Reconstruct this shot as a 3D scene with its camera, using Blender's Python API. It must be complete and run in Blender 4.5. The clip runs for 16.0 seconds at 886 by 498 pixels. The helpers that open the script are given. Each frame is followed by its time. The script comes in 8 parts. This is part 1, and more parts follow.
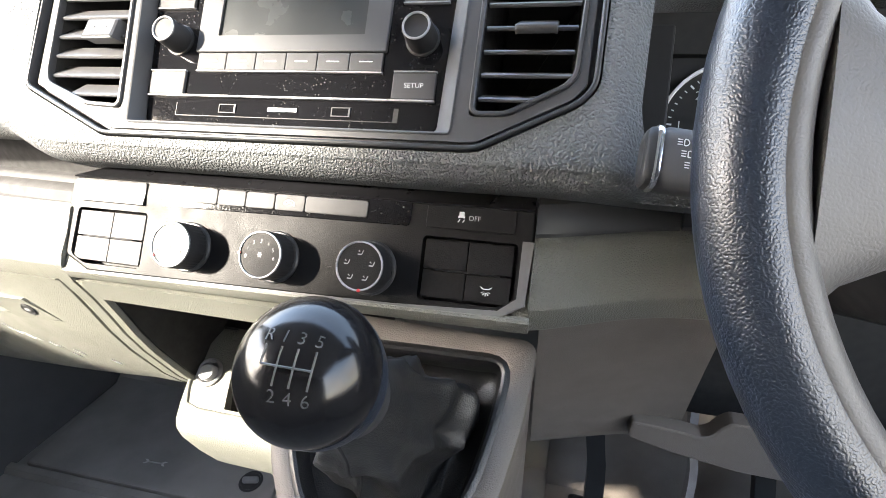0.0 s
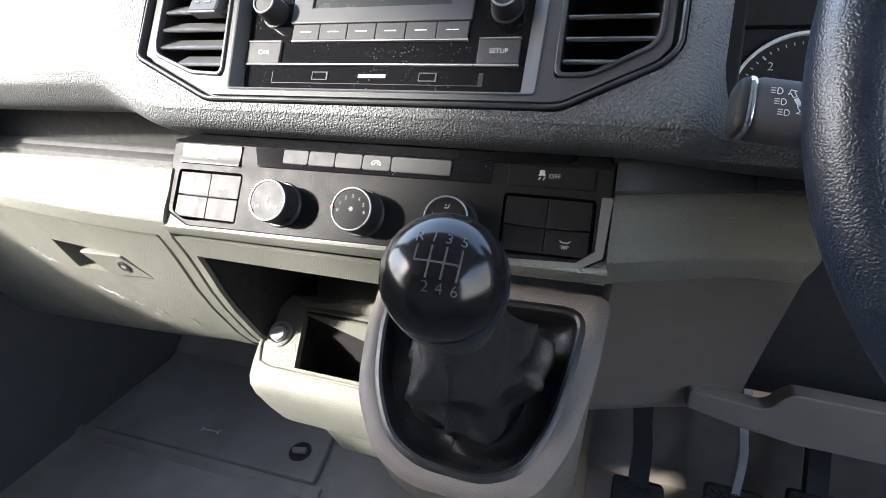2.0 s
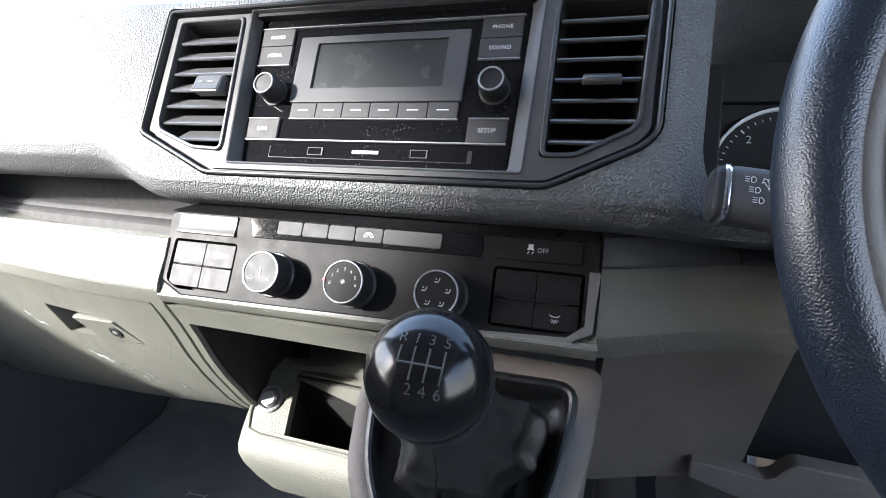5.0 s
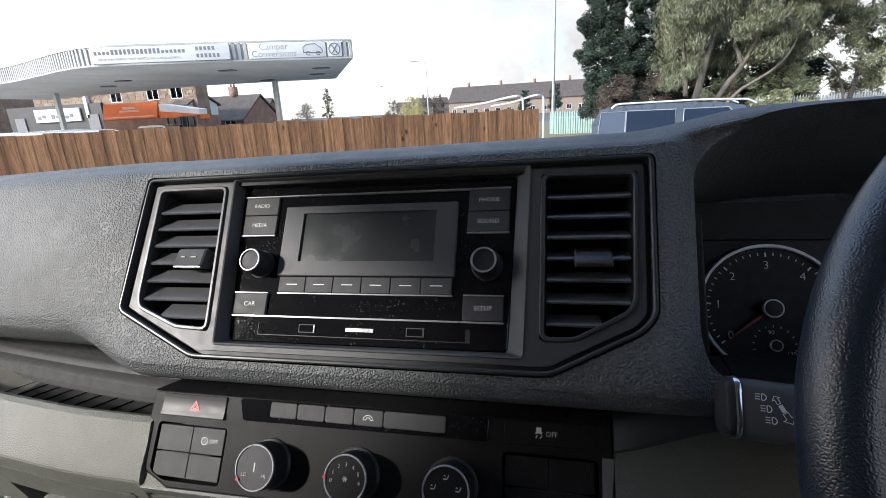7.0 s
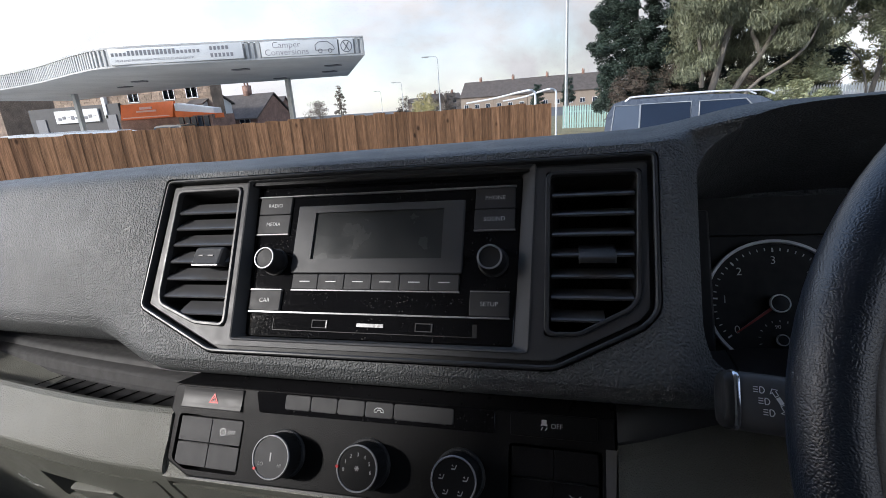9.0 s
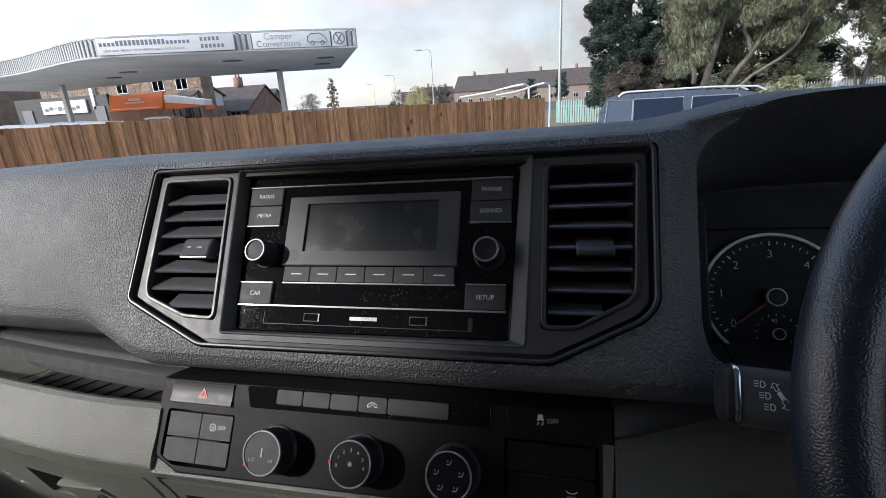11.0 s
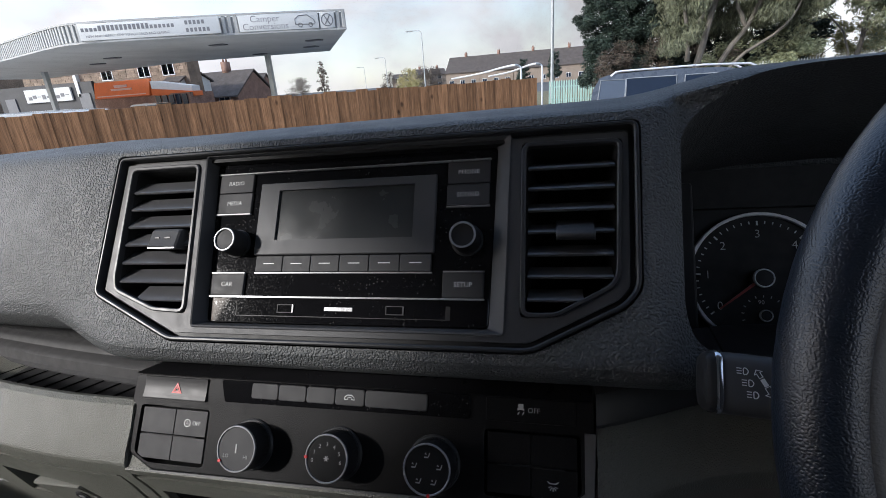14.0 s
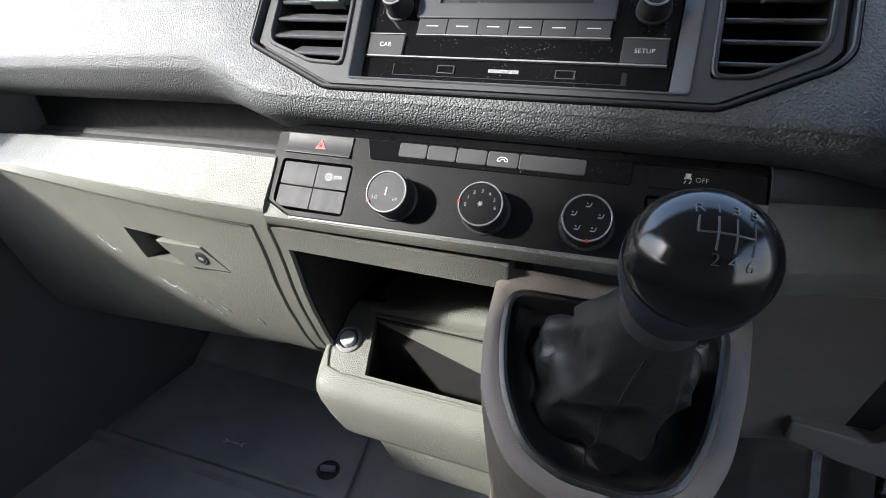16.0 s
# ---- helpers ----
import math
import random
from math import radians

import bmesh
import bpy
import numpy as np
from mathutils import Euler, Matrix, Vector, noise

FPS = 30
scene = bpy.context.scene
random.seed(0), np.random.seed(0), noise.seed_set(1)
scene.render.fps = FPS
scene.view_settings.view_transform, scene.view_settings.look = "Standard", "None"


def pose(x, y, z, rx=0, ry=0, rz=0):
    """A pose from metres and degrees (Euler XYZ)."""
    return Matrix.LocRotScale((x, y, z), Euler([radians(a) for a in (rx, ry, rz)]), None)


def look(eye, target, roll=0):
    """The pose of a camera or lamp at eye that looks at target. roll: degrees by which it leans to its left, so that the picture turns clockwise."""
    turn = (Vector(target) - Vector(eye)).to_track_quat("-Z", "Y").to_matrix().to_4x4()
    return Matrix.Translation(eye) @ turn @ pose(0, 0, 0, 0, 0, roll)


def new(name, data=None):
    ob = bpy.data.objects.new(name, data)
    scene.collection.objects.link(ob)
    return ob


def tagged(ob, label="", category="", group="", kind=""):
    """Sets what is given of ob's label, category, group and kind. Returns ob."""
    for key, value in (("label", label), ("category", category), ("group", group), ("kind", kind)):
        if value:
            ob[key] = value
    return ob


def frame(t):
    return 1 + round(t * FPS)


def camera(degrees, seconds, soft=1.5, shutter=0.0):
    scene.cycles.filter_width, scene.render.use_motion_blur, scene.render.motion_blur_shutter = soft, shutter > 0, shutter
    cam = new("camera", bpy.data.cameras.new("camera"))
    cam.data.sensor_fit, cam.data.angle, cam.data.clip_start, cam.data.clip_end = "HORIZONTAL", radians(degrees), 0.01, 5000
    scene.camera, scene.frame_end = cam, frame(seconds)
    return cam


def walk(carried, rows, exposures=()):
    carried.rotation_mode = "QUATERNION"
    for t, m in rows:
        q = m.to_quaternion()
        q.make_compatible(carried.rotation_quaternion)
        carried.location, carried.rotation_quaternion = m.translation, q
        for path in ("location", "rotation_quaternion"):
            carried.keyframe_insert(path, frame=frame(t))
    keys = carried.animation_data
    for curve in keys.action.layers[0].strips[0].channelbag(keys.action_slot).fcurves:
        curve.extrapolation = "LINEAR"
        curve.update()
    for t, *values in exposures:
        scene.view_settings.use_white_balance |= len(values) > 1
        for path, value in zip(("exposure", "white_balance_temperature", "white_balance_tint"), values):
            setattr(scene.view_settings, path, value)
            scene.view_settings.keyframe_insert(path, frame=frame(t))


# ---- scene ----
cam = camera(87.0, 16.0, 0.8)
PATH = [
    (0, (0.207, -0.324, 1.445), (-0.254, 1.402, 0.547), -1.1),
    (0.5, (0.192, -0.341, 1.44), (-0.321, 1.373, 0.546), -1.1),
    (1, (0.183, -0.35, 1.434), (-0.357, 1.352, 0.533), -1.2),
    (1.5, (0.179, -0.354, 1.43), (-0.365, 1.343, 0.522), -1.0),
    (2, (0.179, -0.366, 1.427), (-0.396, 1.325, 0.526), -1.6),
    (2.5, (0.175, -0.365, 1.428), (-0.41, 1.319, 0.521), -1.7),
    (3, (0.172, -0.366, 1.424), (-0.419, 1.307, 0.501), -1.6),
    (3.2, (0.172, -0.366, 1.421), (-0.415, 1.308, 0.498), -1.3),
    (5.3, (0.184, -0.355, 1.463), (-0.388, 1.431, 0.768), -2.1),
    (5.5, (0.179, -0.349, 1.477), (-0.368, 1.451, 0.798), -2.4),
    (6, (0.176, -0.347, 1.506), (-0.384, 1.473, 0.896), -3.7),
    (6.5, (0.17, -0.332, 1.538), (-0.353, 1.514, 0.973), -4.8),
    (7, (0.162, -0.325, 1.544), (-0.337, 1.532, 0.995), -4.7),
    (7.5, (0.163, -0.324, 1.542), (-0.338, 1.534, 0.996), -4.5),
    (8, (0.17, -0.329, 1.55), (-0.357, 1.523, 1.009), -5.2),
    (8.5, (0.168, -0.331, 1.551), (-0.368, 1.516, 1.003), -5.5),
    (8.7, (0.169, -0.333, 1.549), (-0.384, 1.507, 0.995), -5.5),
    (11, (0.165, -0.327, 1.544), (-0.358, 1.512, 0.957), -5.1),
    (11.5, (0.165, -0.329, 1.54), (-0.365, 1.504, 0.939), -4.8),
    (12, (0.166, -0.334, 1.541), (-0.38, 1.493, 0.939), -5.2),
    (12.5, (0.166, -0.341, 1.539), (-0.398, 1.482, 0.939), -5.3),
    (13, (0.167, -0.332, 1.536), (-0.375, 1.496, 0.93), -5.0),
    (13.5, (0.174, -0.316, 1.541), (-0.348, 1.502, 0.893), -6.0),
    (14, (0.175, -0.31, 1.54), (-0.327, 1.512, 0.886), -6.0),
    (14.5, (0.175, -0.319, 1.537), (-0.323, 1.518, 0.922), -4.9),
    (15, (0.194, -0.339, 1.543), (-0.345, 1.508, 0.996), -5.5),
    (15.3, (0.172, -0.357, 1.522), (-0.353, 1.455, 0.858), -3.9),
    (15.5, (0.137, -0.372, 1.478), (-0.353, 1.414, 0.722), -1.5),
    (15.7, (0.113, -0.38, 1.428), (-0.413, 1.381, 0.639), 1.0),
    (15.8, (0.097, -0.386, 1.417), (-0.425, 1.368, 0.61), 1.5),
    (16, (0.086, -0.392, 1.401), (-0.499, 1.347, 0.604), 1.7),
]

# exposure of the clip's camera, in stops
EXPOSURES = [(0.0, 2.95, 7500, 10), (0.5, 2.55, 7300, 10), (1.0, 2.30, 7000, 10), (1.5, 2.2, 6850, 10), (3.2, 2.24, 6700, 10), (5.3, 2.05, 6500, 10), (5.7, 1.66, 6500, 10),
             (6.3, 0.90, 6550, 10), (7.0, 0.28, 6600, 10), (8.7, -0.14, 6500, 11.2), (11.0, -0.18, 6500, 11.2), (12.5, -0.28, 6450, 11.2), (14.5, -0.28, 6450, 11.2), (15.2, -0.20, 6500, 9),
             (15.5, 0.10, 6500, 9), (15.8, 1.12, 6500, 9), (16.0, 1.45, 6500, 9)]
walk(cam, [(t, look(eye, target, roll)) for t, eye, target, roll in PATH], EXPOSURES)

# ---- world and sun ----
SUN_DIR = Vector((-1.0, -0.80, 0.665)).normalized()          # towards the sun: behind and to the left
SKY_STRENGTH, SUN_STRENGTH = 0.078, 4.4


def build_world():
    w = bpy.data.worlds.new("sky")
    scene.world = w
    w.use_nodes = True
    nt = w.node_tree
    nt.nodes.clear()
    out, bg = nt.nodes.new("ShaderNodeOutputWorld"), nt.nodes.new("ShaderNodeBackground")
    sky, noise_a, ramp, mix = (nt.nodes.new(k) for k in ("ShaderNodeTexSky", "ShaderNodeTexNoise", "ShaderNodeValToRGB", "ShaderNodeMix"))
    sky.sky_type, sky.sun_disc = "NISHITA", False
    sky.sun_elevation = math.asin(SUN_DIR.z)
    sky.sun_rotation = math.atan2(SUN_DIR.x, SUN_DIR.y)
    flat = nt.nodes.new("ShaderNodeMapping")
    flat.inputs["Scale"].default_value, flat.inputs["Location"].default_value = (1.0, 1.0, 1.7), (0.35, 0.1, 0.0)
    nt.links.new(nt.nodes.new("ShaderNodeTexCoord").outputs["Generated"], flat.inputs["Vector"])
    nt.links.new(flat.outputs["Vector"], noise_a.inputs["Vector"])
    noise_a.inputs["Scale"].default_value, noise_a.inputs["Detail"].default_value = 3.4, 9.0
    noise_a.inputs["Roughness"].default_value, noise_a.inputs["Distortion"].default_value = 0.56, 0.3
    ramp.color_ramp.elements[0].position, ramp.color_ramp.elements[1].position = 0.40, 0.57
    ramp.color_ramp.elements[0].color = (0.58, 0.58, 0.58, 1)
    mix.data_type = "RGBA"
    shade, smap = nt.nodes.new("ShaderNodeTexNoise"), nt.nodes.new("ShaderNodeMapRange")
    nt.links.new(flat.outputs["Vector"], shade.inputs["Vector"])
    shade.inputs["Scale"].default_value, shade.inputs["Detail"].default_value = 5.2, 8.0
    smap.inputs["To Min"].default_value, smap.inputs["To Max"].default_value = 8.6, 12.8
    smap.inputs["From Min"].default_value, smap.inputs["From Max"].default_value = 0.3, 0.7
    cloud = nt.nodes.new("ShaderNodeCombineColor")
    nt.links.new(shade.outputs["Fac"], smap.inputs["Value"])
    for k, f in (("Red", 1.0), ("Green", 0.985), ("Blue", 1.04)):
        tint = nt.nodes.new("ShaderNodeMath")
        tint.operation = "MULTIPLY"
        tint.inputs[1].default_value = f
        nt.links.new(smap.outputs["Result"], tint.inputs[0])
        nt.links.new(tint.outputs["Value"], cloud.inputs[k])
    nt.links.new(noise_a.outputs["Fac"], ramp.inputs["Fac"])
    # the cloud thins out overhead
    gco, sep, thin, cover = (nt.nodes.new(k) for k in ("ShaderNodeTexCoord", "ShaderNodeSeparateXYZ", "ShaderNodeMapRange", "ShaderNodeMath"))
    nt.links.new(gco.outputs["Generated"], sep.inputs[0])
    nt.links.new(sep.outputs["Z"], thin.inputs["Value"])
    thin.inputs["From Min"].default_value, thin.inputs["From Max"].default_value = 0.22, 0.55
    thin.inputs["To Min"].default_value, thin.inputs["To Max"].default_value = 1.0, 0.08
    cover.operation = "MULTIPLY"
    nt.links.new(ramp.outputs["Color"], cover.inputs[0])
    nt.links.new(thin.outputs["Result"], cover.inputs[1])
    nt.links.new(cover.outputs["Value"], mix.inputs["Factor"])
    hazy = nt.nodes.new("ShaderNodeVectorMath")
    hazy.operation = "SCALE"
    hazy.inputs["Scale"].default_value = 3.7
    nt.links.new(sky.outputs["Color"], hazy.inputs[0])
    nt.links.new(hazy.outputs["Vector"], mix.inputs["A"])
    nt.links.new(cloud.outputs["Color"], mix.inputs["B"])
    # the cloud glows more strongly towards the sun
    co, dot, glow, lit = (nt.nodes.new(k) for k in ("ShaderNodeTexCoord", "ShaderNodeVectorMath", "ShaderNodeMapRange", "ShaderNodeVectorMath"))
    dot.operation, lit.operation = "DOT_PRODUCT", "SCALE"
    dot.inputs[1].default_value = SUN_DIR
    nt.links.new(co.outputs["Generated"], dot.inputs[0])
    nt.links.new(dot.outputs["Value"], glow.inputs["Value"])
    glow.inputs["From Min"].default_value, glow.inputs["From Max"].default_value = -0.5, 1.0
    glow.inputs["To Min"].default_value, glow.inputs["To Max"].default_value = 1.0, 2.5
    nt.links.new(mix.outputs["Result"], lit.inputs[0])
    nt.links.new(glow.outputs["Result"], lit.inputs["Scale"])
    nt.links.new(lit.outputs["Vector"], bg.inputs["Color"])
    bg.inputs["Strength"].default_value = SKY_STRENGTH
    nt.links.new(bg.outputs["Background"], out.inputs["Surface"])


build_world()
sun = new("sun", bpy.data.lights.new("sun", "SUN"))
sun.data.energy, sun.data.angle, sun.data.color = SUN_STRENGTH, radians(3.0), (1.0, 0.98, 0.95)
sun.matrix_basis = look(SUN_DIR * 60, (0, 0, 1.2))

# ---- materials ----


def mat(name, color, rough=0.5, metal=0.0, vary=0.12, vscale=30.0, grain=0.0, gscale=400.0, bump=0.0, bscale=300.0, cells=False,
        spec=0.5, coat=0.0, emit=0.0, rvary=0.12, stretch=None, island=0.0, depth=0.001, stains=0.0, scratch=0.0, dust=0.0, knots=0.0):
    """A surface: base colour varied at two scales, roughness varied, and a fine relief (cells: leather grain)."""
    m = bpy.data.materials.new(name)
    m.use_nodes = True
    nt = m.node_tree
    b = nt.nodes["Principled BSDF"]
    co = nt.nodes.new("ShaderNodeTexCoord").outputs["Object"]
    if knots:
        # each board is cut from another piece of wood
        own, shift, add_v = nt.nodes.new("ShaderNodeObjectInfo"), nt.nodes.new("ShaderNodeVectorMath"), nt.nodes.new("ShaderNodeVectorMath")
        shift.operation, add_v.operation = "SCALE", "ADD"
        shift.inputs[0].default_value = (17.0, 5.0, 31.0)
        nt.links.new(own.outputs["Random"], shift.inputs["Scale"])
        nt.links.new(co, add_v.inputs[0])
        nt.links.new(shift.outputs["Vector"], add_v.inputs[1])
        co = add_v.outputs["Vector"]
    plain = co
    if stretch:
        mp = nt.nodes.new("ShaderNodeMapping")
        mp.inputs["Scale"].default_value = stretch
        nt.links.new(co, mp.inputs["Vector"])
        co = mp.outputs["Vector"]

    def tex(kind, scale, detail=4.0):
        t = nt.nodes.new(kind)
        t.inputs["Scale"].default_value = scale
        if "Detail" in t.inputs:
            t.inputs["Detail"].default_value = detail
        nt.links.new(co, t.inputs["Vector"])
        return t

    def maprange(src, a, z, lo=0.3, hi=0.7):
        t = nt.nodes.new("ShaderNodeMapRange")
        t.inputs["From Min"].default_value, t.inputs["From Max"].default_value = lo, hi
        t.inputs["To Min"].default_value, t.inputs["To Max"].default_value = a, z
        nt.links.new(src, t.inputs["Value"])
        return t.outputs["Result"]

    def times(a, c):
        t = nt.nodes.new("ShaderNodeMath")
        t.operation = "MULTIPLY"
        nt.links.new(a, t.inputs[0])
        nt.links.new(c, t.inputs[1])
        return t.outputs["Value"]

    n1 = tex("ShaderNodeTexNoise", vscale)
    f = maprange(n1.outputs["Fac"], 1 - vary, 1 + vary)
    if grain:
        f = times(f, maprange(tex("ShaderNodeTexNoise", gscale, 2.0).outputs["Fac"], 1 - grain, 1 + grain))
    if stains:
        f = times(f, maprange(tex("ShaderNodeTexNoise", vscale * 0.17, 6.0).outputs["Fac"], 1 - stains, 1.0, 0.35, 0.5))
    if knots:
        kn = tex("ShaderNodeTexVoronoi", 5.0, 0.0)
        oval = nt.nodes.new("ShaderNodeMapping")
        oval.inputs["Scale"].default_value = (1.0, 0.3, 0.55)
        nt.links.new(plain, oval.inputs["Vector"])
        nt.links.new(oval.outputs["Vector"], kn.inputs["Vector"])
        f = times(f, maprange(kn.outputs["Distance"], 1 - knots, 1.0, 0.045, 0.11))
    if island:
        info = nt.nodes.new("ShaderNodeObjectInfo")
        geo = nt.nodes.new("ShaderNodeNewGeometry")
        f = times(f, maprange(info.outputs["Random"], 1 - island, 1 + island, 0, 1))
        f = times(f, maprange(geo.outputs["Random Per Island"], 1 - island, 1 + island, 0, 1))
    mul = nt.nodes.new("ShaderNodeVectorMath")
    mul.operation = "SCALE"
    mul.inputs[0].default_value = color
    nt.links.new(f, mul.inputs["Scale"])
    if dust:
        # settled specks, thicker in some patches
        sp = tex("ShaderNodeTexVoronoi", 330.0, 0.0)
        patch = maprange(tex("ShaderNodeTexNoise", 38.0, 3.0).outputs["Fac"], 0.0, 1.0, 0.47, 0.70)
        speck = times(maprange(sp.outputs["Distance"], 1.0, 0.0, 0.10, 0.24), patch)
        mixd = nt.nodes.new("ShaderNodeMix")
        mixd.data_type = "RGBA"
        for sock in mixd.inputs:
            if sock.type == "RGBA" and sock.name == "A":
                nt.links.new(mul.outputs["Vector"], sock)
            if sock.type == "RGBA" and sock.name == "B":
                sock.default_value = (dust, dust, dust * 0.95, 1)
        nt.links.new(speck, mixd.inputs["Factor"])
        for sock in mixd.outputs:
            if sock.type == "RGBA":
                nt.links.new(sock, b.inputs["Base Color"])
    else:
        nt.links.new(mul.outputs["Vector"], b.inputs["Base Color"])
    b.inputs["Metallic"].default_value = metal
    b.inputs["Specular IOR Level"].default_value = spec
    b.inputs["Coat Weight"].default_value = coat
    n2 = tex("ShaderNodeTexNoise", vscale * 3.1, 6.0)
    r = maprange(n2.outputs["Fac"], rough * (1 - rvary), min(1.0, rough * (1 + rvary)))
    if scratch:
        s = tex("ShaderNodeTexNoise", 700.0, 8.0)
        add = nt.nodes.new("ShaderNodeMath")
        add.operation = "ADD"
        nt.links.new(r, add.inputs[0])
        nt.links.new(maprange(s.outputs["Fac"], 0.0, scratch, 0.48, 0.75), add.inputs[1])
        r = add.outputs["Value"]
    nt.links.new(r, b.inputs["Roughness"])
    if emit:
        b.inputs["Emission Color"].default_value = (*color, 1)
        b.inputs["Emission Strength"].default_value = emit
    if bump:
        bp = nt.nodes.new("ShaderNodeBump")
        bp.inputs["Strength"].default_value, bp.inputs["Distance"].default_value = bump, depth
        if cells:
            # rounded pebbles with narrow valleys between them
            peb = tex("ShaderNodeTexNoise", bscale, 0.6)
            peb.inputs["Distortion"].default_value = 0.05
            dome = nt.nodes.new("ShaderNodeMapRange")
            dome.interpolation_type = "SMOOTHSTEP"
            dome.inputs["From Min"].default_value, dome.inputs["From Max"].default_value = 0.30, 0.62
            nt.links.new(peb.outputs["Fac"], dome.inputs["Value"])
            h = dome.outputs["Result"]
        else:
            h = tex("ShaderNodeTexNoise", bscale, 5.0).outputs["Fac"]
        nt.links.new(h, bp.inputs["Height"])
        nt.links.new(bp.outputs["Normal"], b.inputs["Normal"])
    return m


